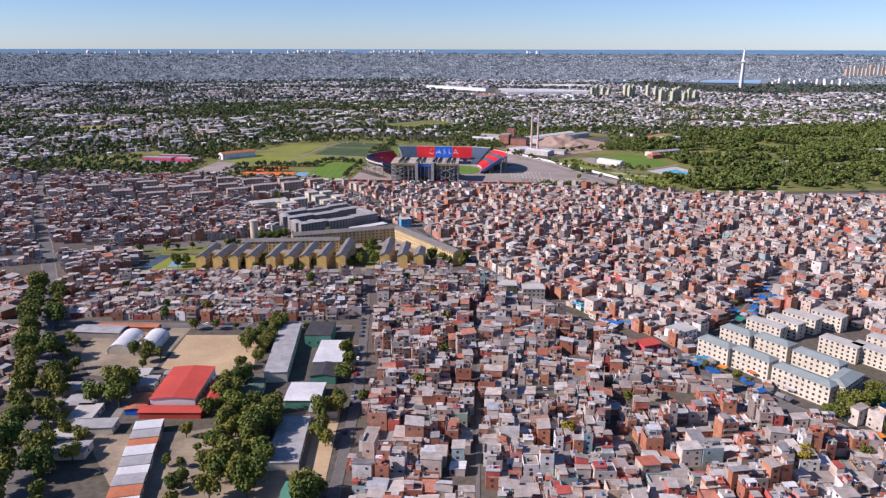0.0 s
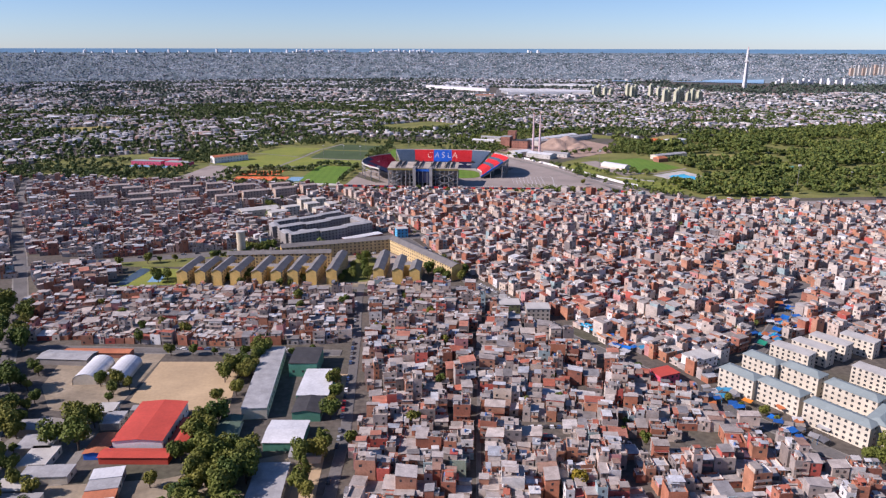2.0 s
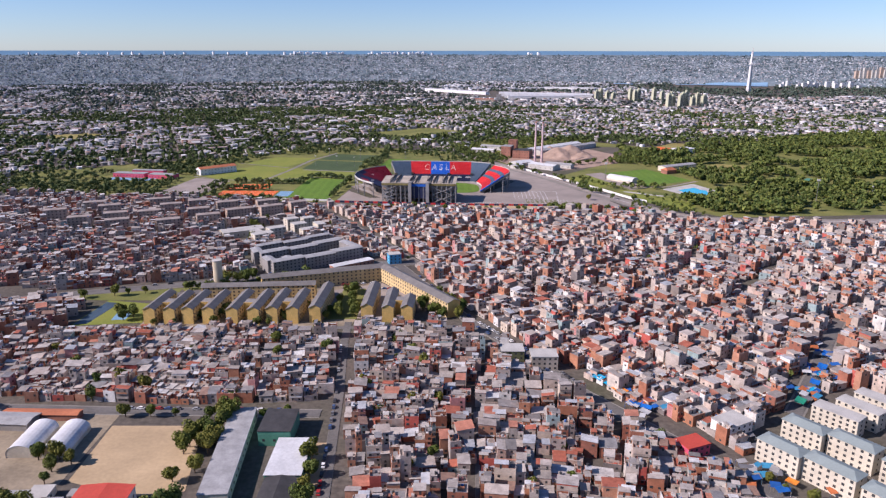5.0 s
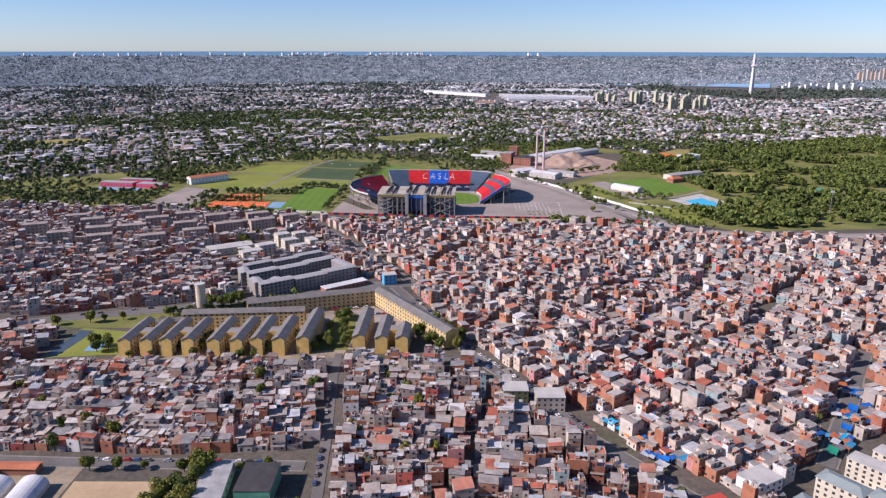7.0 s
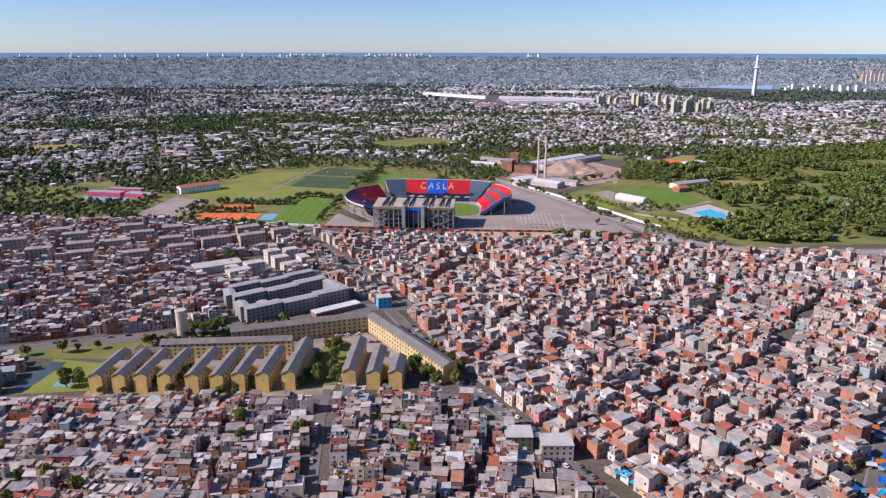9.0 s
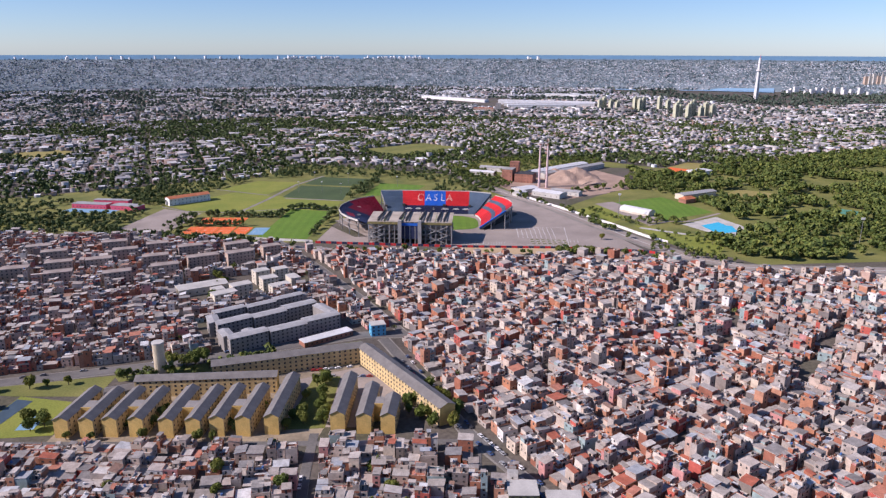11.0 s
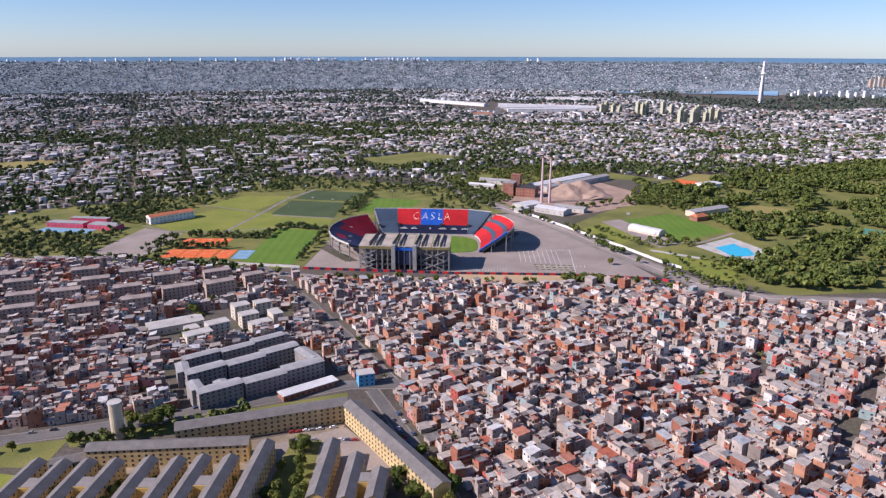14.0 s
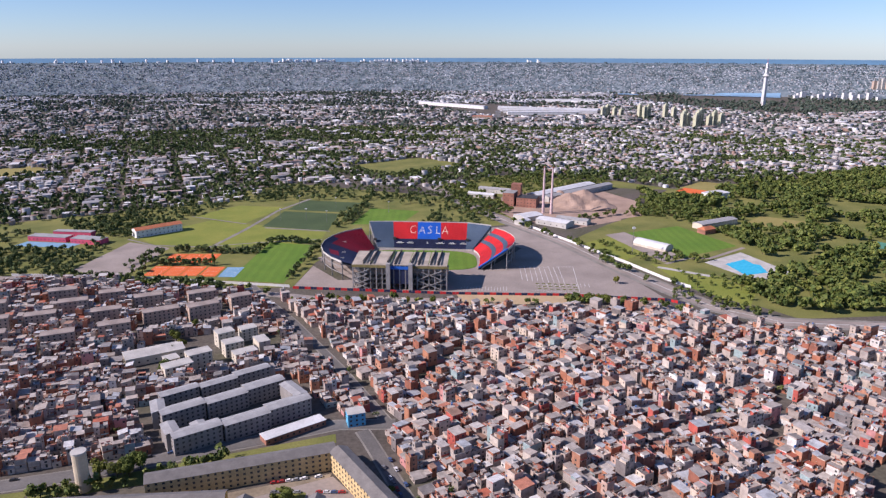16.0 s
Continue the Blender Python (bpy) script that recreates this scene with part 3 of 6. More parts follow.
def mass(lots, name, label):
    """Many houses of one quarter, joined."""
    g = Mesh(M_WALL, M_ROOF, M_GLASS, M_TANK)
    for x, y, w, d, a, n in lots:
        c, s = math.cos(a), math.sin(a)
        T = lambda px, py: (x + c * px - s * py, y + s * px + c * py)
        h, top, extra, wins, tank = house_parts(w, d, n)
        shell(g, w, d, h, top, 0, 1, T)
        if extra:
            ex, ey, ew, ed, eh = extra
            g.prism([T(*p) for p in rect(ex, ey, ew, ed)], h, h + eh, 0)
            g.prism([T(*p) for p in rect(ex, ey, ew + 0.4, ed + 0.4)], h + eh, h + eh + 0.15, 1, 1, True)
        for wi in wins:
            put_window(g, T, *wi, w, d, 2)
        if tank:
            tx, ty = T(*tank)
            zz = h + (extra[4] + 0.15 if extra and abs(tank[0] - extra[0]) < extra[2] / 2 and abs(tank[1] - extra[1]) < extra[3] / 2 else 0)
            g.tube(tx, ty, 0.55, 0.6, zz, zz + 1.2, 7, 3)
        for _ in range(random.choice((0, 2, 3, 5)) if top > h else 0):
            bx, by = T(random.uniform(-0.35, 0.35) * w, random.uniform(-0.35, 0.35) * d)
            g.box(bx, by, random.uniform(0.6, 1.6), random.uniform(0.6, 2.2), h, h + random.uniform(0.3, 1.2), a, 0)
        if top > h and random.random() < 0.5:
            # a tilted sheet over part of the roof, on thin posts
            sw, sd, zz = w * random.uniform(0.35, 0.7), d * random.uniform(0.3, 0.6), h + random.uniform(2.0, 2.5)
            sx, sy = random.uniform(-0.2, 0.2) * w, random.uniform(-0.25, 0.25) * d
            q = [T(*p) for p in rect(sx, sy, sw, sd)]
            for t in (0.0, 0.08):
                F = [(*q[0], zz + t), (*q[1], zz + t), (*q[2], zz + 0.5 + t), (*q[3], zz + 0.5 + t)]
                g.poly(F if t else F[::-1], 1)
            for p in q:
                g.box(p[0], p[1], 0.16, 0.16, h, zz + 0.05, a, 0)
        if top > h:
            # brick walls half built on the roof, and a dark doorway in the roof room
            for _ in range(random.choice((0, 1, 1, 2))):
                px, py, ln = random.uniform(-0.4, 0.4) * w, random.uniform(-0.4, 0.4) * d, random.uniform(0.3, 0.7)
                along = random.random() < 0.5
                q = rect(px * (0.4 if along else 1), py * (1 if along else 0.4), w * ln if along else 0.2, 0.2 if along else d * ln)
                g.prism([T(*p) for p in q], h, h + random.uniform(1.0, 2.3), 0, 0)
            if extra:
                q = rect(extra[0] + random.uniform(-0.2, 0.2) * extra[2], extra[1] - extra[3] / 2 - 0.03, 0.9, 0.1)
                g.prism([T(*p) for p in q], h, h + 2.0, 2, 2)
        if random.random() < 0.5 and n > 1:
            # floor slabs that stand out from the front
            for k in range(1, n):
                side = random.choice((-1, 1))
                q = [T(*p) for p in rect(0, side * (d / 2 + 0.35), w * 0.9, 0.7)]
                g.prism(q, 2.75 * k - 0.1, 2.75 * k + 0.1, 0, 0, True)
                g.prism([T(*p) for p in rect(0, side * (d / 2 + 0.66), w * 0.9, 0.08)], 2.75 * k + 0.1, 2.75 * k + 1.0, 0, 0)
        if top > h and random.random() < 0.3:
            for px in (-1, 1):
                for py in (-1, 1):
                    cx_, cy_ = T(px * (w / 2 - 0.2), py * (d / 2 - 0.2))
                    g.box(cx_, cy_, 0.25, 0.25, top, top + 1.3, a, 0)
    return g.thing(name, label, "houses", kind="stuff")


NEAR = sorted(LOTS, key=lambda l: l[1] + abs(l[0]) * 0.15)
NEAR = [l for l in NEAR if abs(l[0] - 2) < 0.66 * (l[1] + 8) and l[1] > 236]
SINGLE = NEAR[:245]
_single = set(SINGLE)
REST = [l for l in LOTS if l not in _single and abs(l[0] - 2) < 0.70 * l[1] + 40 and l[1] > 215]
quarters = {}
for l in REST:
    quarters.setdefault((int(l[0] // 200), int(l[1] // 200)), []).append(l)
for q in sorted(quarters):
    mass(quarters[q], "house_quarter", "crowded brick and concrete houses with flat roofs and water tanks")

WIN = Mesh(M_GLASS)
WIN.box(0, 0, 1.15, 0.09, 0, 1.15, 0, 0, bottom=True)
WIN_ME = WIN.data("window")
TANKM = Mesh(varied("roof_tank", [(0.05, 0.05, 0.05), (0.45, 0.45, 0.45), (0.08, 0.16, 0.35), (0.6, 0.58, 0.55)], "object", 0.1, 1.0, 0.5))
TANKM.tube(0, 0, 0.55, 0.6, 0, 1.1, 10)
TANKM.tube(0, 0, 0.6, 0.2, 1.1, 1.3, 10)
TANK_ME = TANKM.data("water_tank")


def single_house(x, y, w, d, a, n):
    h, top, extra, wins, tank = house_parts(w, d, n)
    ob = empty("house", x, y, a, "%s storey brick and concrete house with a flat roof" % ("one", "two", "three", "four", "five", "six")[n - 1], "house", "houses near the school")
    wallm, roofm = M_WALL_OB, M_ROOF_OB
    g, r = Mesh(wallm), Mesh(roofm)
    sh = Mesh(wallm, roofm)
    shell(sh, w, d, h, top, 0, 1)
    for f, m in zip(sh.f, sh.m):
        (r if m else g).poly([sh.v[k] for k in f])
    g.thing("wall", parent=ob)
    r.thing("roof", parent=ob)
    if extra:
        ex, ey, ew, ed, eh = extra
        e = Mesh(wallm)
        e.prism(rect(ex, ey, ew, ed), h, h + eh, 0)
        up = e.thing("roof_room", parent=ob)
        e = Mesh(roofm)
        e.prism(rect(ex, ey, ew + 0.4, ed + 0.4), h + eh, h + eh + 0.15, 0, 0, True)
        e.thing("sheet_roof", parent=up)
    if top > h and random.random() < 0.6:
        # a sheet on thin posts over part of the roof
        sw, sd, zz = w * random.uniform(0.4, 0.75), d * random.uniform(0.35, 0.6), h + random.uniform(2.0, 2.5)
        sx, sy = random.uniform(-0.12, 0.12) * w, random.uniform(-0.18, 0.18) * d
        q = rect(sx, sy, sw, sd)
        e = Mesh(roofm)
        for t in (0.0, 0.08):
            F = [(*q[0], zz + t), (*q[1], zz + t), (*q[2], zz + 0.5 + t), (*q[3], zz + 0.5 + t)]
            e.poly(F if t else F[::-1])
        for p in q:
            e.box(p[0], p[1], 0.16, 0.16, h, zz + 0.05)
        for _ in range(3):
            e.box(random.uniform(-0.35, 0.35) * w, random.uniform(-0.35, 0.35) * d, random.uniform(0.5, 1.4), random.uniform(0.5, 1.8), h, h + random.uniform(0.3, 1.0))
        e.thing("roof_canopy", "sheet canopy and clutter on the roof", parent=ob)
    for side, off, z, ww, wh in wins:
        if side == 1 and random.random() < 0.7:
            continue
        px, py, t = window_spot(side, off, w, d)
        o = new("window", WIN_ME)
        o.parent = ob
        o.matrix_basis = Matrix.Translation((px, py, z)) @ Matrix.Rotation(t, 4, "Z") @ Matrix.Diagonal((ww / 1.15, 1, wh / 1.15, 1))
    if tank:
        o = new("water_tank", TANK_ME)
        o.parent = ob
        on = extra and abs(tank[0] - extra[0]) < extra[2] / 2 + 0.6 and abs(tank[1] - extra[1]) < extra[3] / 2 + 0.6
        o.matrix_basis = Matrix.Translation((*((extra[0], extra[1]) if on else tank), h + (extra[4] + 0.15 if on else 0)))
    return ob


for l in SINGLE:
    single_house(*l)


# ---- long blocks with gable or flat roofs ----
def block(name, p, q, width, eave, ridge, wallm, roofm, label, group="", bays=3.4, floors=4, sides=(0, 1), ends=False, endm=None, win=(1.3, 1.3), hip=0.0, cat="apartment block"):
    """A long block from p to q (its centre line): walls, roof and windows, each a mesh of its own."""
    dx, dy = q[0] - p[0], q[1] - p[1]
    L, a = math.hypot(dx, dy), math.atan2(dy, dx)
    ob = empty(name, (p[0] + q[0]) / 2, (p[1] + q[1]) / 2, a, label, cat, group)
    g = Mesh(wallm, endm or wallm)
    hw, hl = width / 2, L / 2
    o = rect(0, 0, L, width)
    for k in range(4):
        b = (k + 1) % 4
        g.poly([(*o[k], 0), (*o[b], 0), (*o[b], eave), (*o[k], eave)], 1 if k in (1, 3) else 0)
    if ridge > eave and not hip:
        for sx in (-1, 1):
            tri = [(sx * hl, -hw, eave), (sx * hl, hw, eave), (sx * hl, 0, ridge)]
            g.poly(tri if sx > 0 else tri[::-1], 1)
    g.thing("wall", parent=ob)
    r = Mesh(roofm)
    e = 0.45
    if ridge > eave:
        z0 = eave - e * (ridge - eave) / hw
        hh = hl + e
        for t in (0.0, 0.14):
            P = [(-hh, -hw - e, z0 + t), (hh, -hw - e, z0 + t), (hh - hip, 0, ridge + t), (-hh + hip, 0, ridge + t)]
            Q = [(hh, hw + e, z0 + t), (-hh, hw + e, z0 + t), (-hh + hip, 0, ridge + t), (hh - hip, 0, ridge + t)]
            E0 = [(hh, -hw - e, z0 + t), (hh, hw + e, z0 + t), (hh - hip, 0, ridge + t)]
            E1 = [(-hh, hw + e, z0 + t), (-hh, -hw - e, z0 + t), (-hh + hip, 0, ridge + t)]
            for F in (P, Q) + ((E0, E1) if hip else ()):
                r.poly(F if t else F[::-1])
        edge = [(-hh, -hw - e), (hh, -hw - e), (hh, hw + e), (-hh, hw + e)]
        for k in range(4):
            b = (k + 1) % 4
            if k % 2 == 0 or hip:
                r.poly([(*edge[k], z0), (*edge[b], z0), (*edge[b], z0 + 0.14), (*edge[k], z0 + 0.14)])
            else:
                m = (edge[k][0], 0)
                for u, v in ((edge[k], m), (m, edge[b])):
                    zu, zv = (z0 if u != m else ridge), (z0 if v != m else ridge)
                    r.poly([(*u, zu), (*v, zv), (*v, zv + 0.14), (*u, zu + 0.14)])
    else:
        r.prism(rect(0, 0, L + 0.5, width + 0.5), eave, eave + 0.35, 0, 0, True)
    r.thing("roof", parent=ob)
    n = max(1, int(L / bays))
    fh = eave / floors
    for s in sides:
        for k in range(floors):
            for j in range(n):
                o = new("window", WIN_ME)
                o.parent = ob
                x = (j + 0.5) / n * L - hl
                o.matrix_basis = Matrix.Translation((x, -hw if s == 0 else hw, fh * k + fh * 0.32)) @ Matrix.Diagonal((win[0] / 1.15, 1, win[1] / 1.15, 1))
    if ends:
        for sx in (-1, 1):
            for k in range(floors):
                o = new("window", WIN_ME)
                o.parent = ob
                o.matrix_basis = Matrix.Translation((sx * hl, 0, fh * k + fh * 0.32)) @ Matrix.Rotation(math.pi / 2, 4, "Z")
    return ob


# ochre estate: the short rows
OCHRE = "ochre four-storey apartment row with a dark grey gable roof"
ROWS = [(-201, 563, 601), (-187, 563, 600), (-174.5, 564, 601), (-160, 564, 601), (-143, 563, 603), (-128, 563, 603), (-115.5, 565, 605), (-101, 565, 605),
        (-85.5, 567, 620), (-49, 570, 621), (-34, 568, 607), (-20.5, 568, 593)]
for k, (x, y0, y1) in enumerate(ROWS):
    block("apartment_row", (x, y0), (x + (2.0 if k < 9 else 1.5), y1), 8.2, 11.2, 13.4, M_CREAMY, M_SLATE, OCHRE, "ochre rows", 4.2, 4, (0, 1), endm=M_YELLOW, win=(1.1, 1.2))
# stair towers and walkways between the pairs of rows
for a, b in ((0, 1), (2, 3), (4, 5), (6, 7), (10, 11)):
    xa, xb = ROWS[a][0] + 4.6, ROWS[b][0] - 3.4
    st = empty("stair_tower", (xa + xb) / 2, (ROWS[a][1] + 14), 0, "ochre open stair tower between two apartment rows", "stair tower", "stair towers")
    g = Mesh(M_YELLOW)
    g.box(0, 0, xb - xa, 0.5, 0, 11.4)
    g.thing("wall", parent=st)
    for k in range(4):
        g = Mesh(M_GREYW)
        g.box(0, 5, xb - xa, 8, 2.8 * k + 2.4, 2.8 * k + 2.8, bottom=True)
        g.thing("landing", parent=st)
LONG = "long ochre apartment block with a grey roof and many windows"
block("apartment_block", (-140, 636), (-45.5, 667), 10.5, 11.5, 13.6, M_CREAMY, M_SLATE, LONG, "", 3.6, 4, (0,), endm=M_YELLOW)
block("apartment_block", (-43, 664.5), (13, 579), 10.5, 11.5, 13.6, M_CREAMY, M_SLATE, LONG, "", 3.6, 4, (0,), endm=M_YELLOW)
block("apartment_block", (-180, 615), (-94, 622), 9.5, 11.2, 13.2, M_CREAMY, M_SLATE, LONG, "", 3.6, 4, (0,), endm=M_YELLOW)
block("apartment_block", (-196, 606), (-181, 613), 9.0, 7.0, 8.6, M_GREYW, M_SLATE, "low grey end block with a dark sheet roof", "", 3.6, 2, (0,), cat="building")

# grey slabs
SLAB = "grey rendered apartment slab with a pale sheet roof"


def slab(p, q, width, h, n):
    for k in range(n):
        t0, t1 = k / n, (k + 1) / n - 0.006
        P = lambda t: (p[0] + (q[0] - p[0]) * t + (1.6 if k % 2 else 0), p[1] + (q[1] - p[1]) * t - (1.2 if k % 2 else 0))
        block("apartment_slab", P(t0), P(t1), width, h - 0.5 * (k % 2), h + 0.9 - 0.5 * (k % 2), M_GREYW, M_SLABR, SLAB, "grey slabs", 3.2, 4, (0,), ends=True)


slab((-168, 729), (-108, 775), 7.5, 11.5, 3)
slab((-159, 706), (-94, 756), 9.5, 11.5, 3)
slab((-142, 679), (-71, 729), 9.5, 11.5, 3)
block("apartment_slab", (-160, 707), (-167, 722), 8, 11.5, 12.2, M_GREYW, M_SLABR, SLAB, "grey slabs", 3.2, 4, (0,), ends=True)
block("apartment_slab", (-142, 682), (-150, 694), 8, 11.5, 12.2, M_GREYW, M_SLABR, SLAB, "grey slabs", 3.2, 4, (0,), ends=True)
block("apartment_slab", (-133, 696), (-128, 689), 8, 11.0, 11.7, M_GREYW, M_SLABR, SLAB, "grey slabs", 3.2, 4, (0,), ends=True)
block("apartment_slab", (-76, 730), (-90, 747), 8.5, 11.5, 12.2, M_GREYW, M_SLABR, SLAB, "grey slabs", 3.2, 4, (0,), ends=True)
block("market_hall", (-92, 690), (-60, 714), 9, 3.8, 3.8, M_BRICK, M_WHITER, "low brick hall with a white sheet roof", "", 4, 1, (0,), cat="hall")
# white and pale blocks behind them
WB = "white four-storey apartment building with a flat roof"
for p, q, w, h in [((-182, 772), (-166, 784), 11, 11), ((-172, 792), (-158, 802), 11, 12), ((-152, 815), (-140, 823), 11, 11), ((-140, 800), (-126, 810), 10, 9),
                   ((-163, 833), (-152, 841), 11, 12), ((-148, 846), (-137, 853), 10, 10), ((-188, 790), (-180, 796), 10, 9), ((-122, 822), (-130, 834), 9, 9)]:
    block("white_block", p, q, w, h, h, M_CREAM, M_LCONC, WB, "white blocks", 3.6, 4, (0,), ends=True)
block("sports_hall", (-222, 800), (-186, 822), 17, 6.5, 8.0, M_CREAM, M_LCONC, "low pale hall with a white sheet roof", "", 6, 1, (0,), cat="hall")
# brown grey estate
for k, (p, q) in enumerate(BROWN):
    h = (12.5, 11.6, 13.4)[k % 3]
    block("housing_block", p, q, 11, h, h, M_BROWNW, M_BROWNR, "brown rendered four-storey housing block with a flat roof", "brown blocks", 3.6, 4, (0,), ends=True)

# pale blue roofed estate
BL = "cream four-storey apartment block with a pale blue sheet roof"
for p, q in [((157, 397), (168.5, 380)), ((171, 381.5), (184, 362)), ((184, 358), (202, 332)), ((177, 415), (188.5, 399)), ((192, 400.5), (204, 383)), ((205, 379), (220, 357))]:
    block("apartment_block", p, q, 9.6, 11.5, 13.0, M_CREAM, M_BLUER, BL, "blue roofed blocks", 3.1, 4, (0,), ends=True, hip=4.0)
block("apartment_block", (203, 334), (221, 349), 10, 11.5, 13.2, M_CREAM, M_BLUER, BL, "blue roofed blocks", 3.1, 4, (0,), ends=True, hip=4.0)
for p, q in [((200, 432), (214, 414)), ((216, 438), (228, 420)), ((230, 446), (243, 428)), ((232, 402), (245, 384)), ((246, 392), (262, 368)), ((262, 404), (276, 384)),
             ((250, 448), (262, 432))]:
    block("apartment_block", p, q, 9, 10.0, 10.0, M_CREAM, M_LCONC, "cream apartment block with a flat concrete roof", "cream blocks", 3.1, 4, (0,), ends=True)

# ---- stadium ----
FAR_IN = [(-60, 1117), (-40, 1115.5), (-13, 1113.3), (15, 1111.2), (44, 1109), (52, 1108)]
FAR_OUT = [(-72, 1152), (-43, 1153), (-13, 1150.8), (15, 1148.7), (47, 1146), (75, 1132)]
LEFT_IN = [(-62, 1110), (-66, 1101), (-68, 1091), (-69, 1080), (-69, 1068), (-68, 1056), (-66, 1044), (-62, 1034)]
LEFT_OUT = [(-80, 1139), (-98, 1124), (-110, 1104), (-116, 1082), (-116, 1058), (-110, 1036), (-99, 1016), (-86, 1000)]
RIGHT_IN = [(55, 1036), (57, 1050), (58, 1064), (59, 1078), (58, 1090), (56, 1100), (53, 1107)]
RIGHT_OUT = [(86, 1037), (93, 1052), (97, 1068), (98, 1084), (95, 1101), (89, 1116), (80, 1128)]
stadium = empty("stadium", -10, 1070, 0, "large open football stadium with red and navy seats", "stadium")


def own(ob, parent):
    ob.parent = parent
    ob.matrix_parent_inverse = Matrix.Translation(parent.location).inverted()
    return ob


def stand(inner, outer, z0, z1, rows, paint, bands, name, label):
    """Stepped seating between two lines. bands: (from row, paint per stretch)."""
    mats = [M_SEATR, M_SEATD, M_SEATW, M_SEATG, M_SEATB, M_LCONC, M_CONC]
    g = Mesh(*mats)
    P = lambda i, t: (inner[i][0] + (outer[i][0] - inner[i][0]) * t, inner[i][1] + (outer[i][1] - inner[i][1]) * t)
    for k in range(rows):
        t0, t1 = k / rows, (k + 1) / rows
        za, zb = z0 + (z1 - z0) * t0, z0 + (z1 - z0) * t1
        use = paint
        for start, p in bands:
            if k >= start:
                use = p
        for i in range(len(inner) - 1):
            m = use[i]
            a, b, c, d = P(i, t0), P(i + 1, t0), P(i + 1, t1), P(i, t1)
            quad = [(*a, za), (*a, zb), (*b, zb), (*b, za)]
            tread = [(*a, zb), (*d, zb), (*c, zb), (*b, zb)]
            g.poly(quad, m)
            g.poly(tread, m)
    for i in range(len(inner) - 1):
        o, q = outer[i], outer[i + 1]
        dx, dy = q[0] - o[0], q[1] - o[1]
        n = math.hypot(dx, dy)
        ox, oy = dy / n * 0.4, -dx / n * 0.4
        g.poly([(*o, z1 - 1.0), (*o, z1 + 1.1), (*q, z1 + 1.1), (*q, z1 - 1.0)], 5)
        g.poly([(*o, z1 + 1.1), (o[0] - ox, o[1] - oy, z1 + 1.1), (q[0] - ox, q[1] - oy, z1 + 1.1), (*q, z1 + 1.1)], 5)
        g.poly([(*inner[i], 0), (*inner[i], z0), (*inner[i + 1], z0), (*inner[i + 1], 0)], 5)
        g.poly([(*inner[i], z0 - 0.6), (*inner[i + 1], z0 - 0.6), (*q, z1 - 1.4), (*o, z1 - 1.4)], 6)
    ob = g.thing(name, label)
    own(ob, stadium)
    for i in range(len(inner)):
        for t in (0.45, 0.98):
            s = Mesh(M_CONC)
            x, y = P(i, t)
            s.box(x, y, 0.9, 0.9, 0, z0 + (z1 - z0) * t - 1.0, 0.3)
            own(s.thing("column"), stadium)
        s = Mesh(M_CONC)
        s.bar((*P(i, 0.1), z0 - 0.5), (*P(i, 1.0), z1 - 1.8), 0.55)
        own(s.thing("raker_beam"), stadium)
        if i < len(inner) - 1:
            for zf in (0.35, 0.7):
                s = Mesh(M_CONC)
                s.bar((*P(i, 0.98), z1 * zf), (*P(i + 1, 0.98), z1 * zf), 0.3)
                own(s.thing("tie_beam"), stadium)
    return ob


far_stand = stand(FAR_IN, FAR_OUT, 2.2, 24.5, 26, [3, 1, 1, 1, 3], [(3, [3, 1, 1, 1, 3]), (9, [3, 0, 4, 0, 3])], "long_stand", "red stand with a blue block and slate ends")
left_stand = stand(LEFT_IN, LEFT_OUT, 2.2, 19.5, 24, [2, 2, 2, 2, 1, 1, 1], [(1, [2, 2, 2, 1, 1, 1, 1]), (15, [2, 2, 2, 1, 2, 1, 1]), (20, [2, 2, 1, 1, 1, 1, 1])], "curved_stand", "curved navy and dark red stand")
right_stand = stand(RIGHT_IN, RIGHT_OUT, 2.2, 22.5, 24, [0, 0, 0, 0, 0, 0], [(8, [3, 3, 3, 3, 3, 3]), (11, [0, 0, 0, 0, 0, 0]), (16, [2, 3, 3, 3, 3, 3]), (19, [2, 2, 0, 0, 0, 0])], "curved_stand", "curved red stand with slate stripes")
# the side wall of the right-hand stand
g = Mesh(M_SEATB, M_WHITE)
g.bar((55, 1035.6, 2.6), (86, 1036.6, 23.4), 0.7, 0)
own(g.thing("stair_edge", "blue and white painted edge"), stadium)
# pale painted marks among the seats of the navy stand
for x, y, z in ((-96, 1098, 13.0), (-92, 1062, 11.2), (-90, 1034, 12.6)):
    g = Mesh(M_LETTER)
    g.box(x, y, 4.2, 0.4, z, z + 1.8, 0.2)
    own(g.thing("seat_mark", "small pale emblem painted on seats"), stadium)
# vomitory mouths
for x, y, z in ((-40, 1127, 9.6), (13, 1123, 9.6), (46, 1119, 9.6), (-63, 1124, 9.0)):
    g = Mesh(M_DARK)
    g.box(x, y, 3.4, 2.6, z, z + 2.6, -0.08)
    own(g.thing("stand_doorway", "dark doorway in the seats"), stadium)
# banner strip with unreadable sponsors
for k, (x0, w) in enumerate(((-38, 9), (-25, 8), (-2, 2), (9, 10), (24, 8), (37, 8))):
    g = Mesh(M_WHITE)
    yb = 1120.5 - (x0 + 40) * 0.078
    g.box(x0 + w / 2, yb, w, 0.25, 6.6, 7.4, -0.078)
    g.box(x0 + w / 2, yb, w * 0.6, 0.25, 7.9, 8.5, -0.078)
    own(g.thing("banner_bar"), stadium)
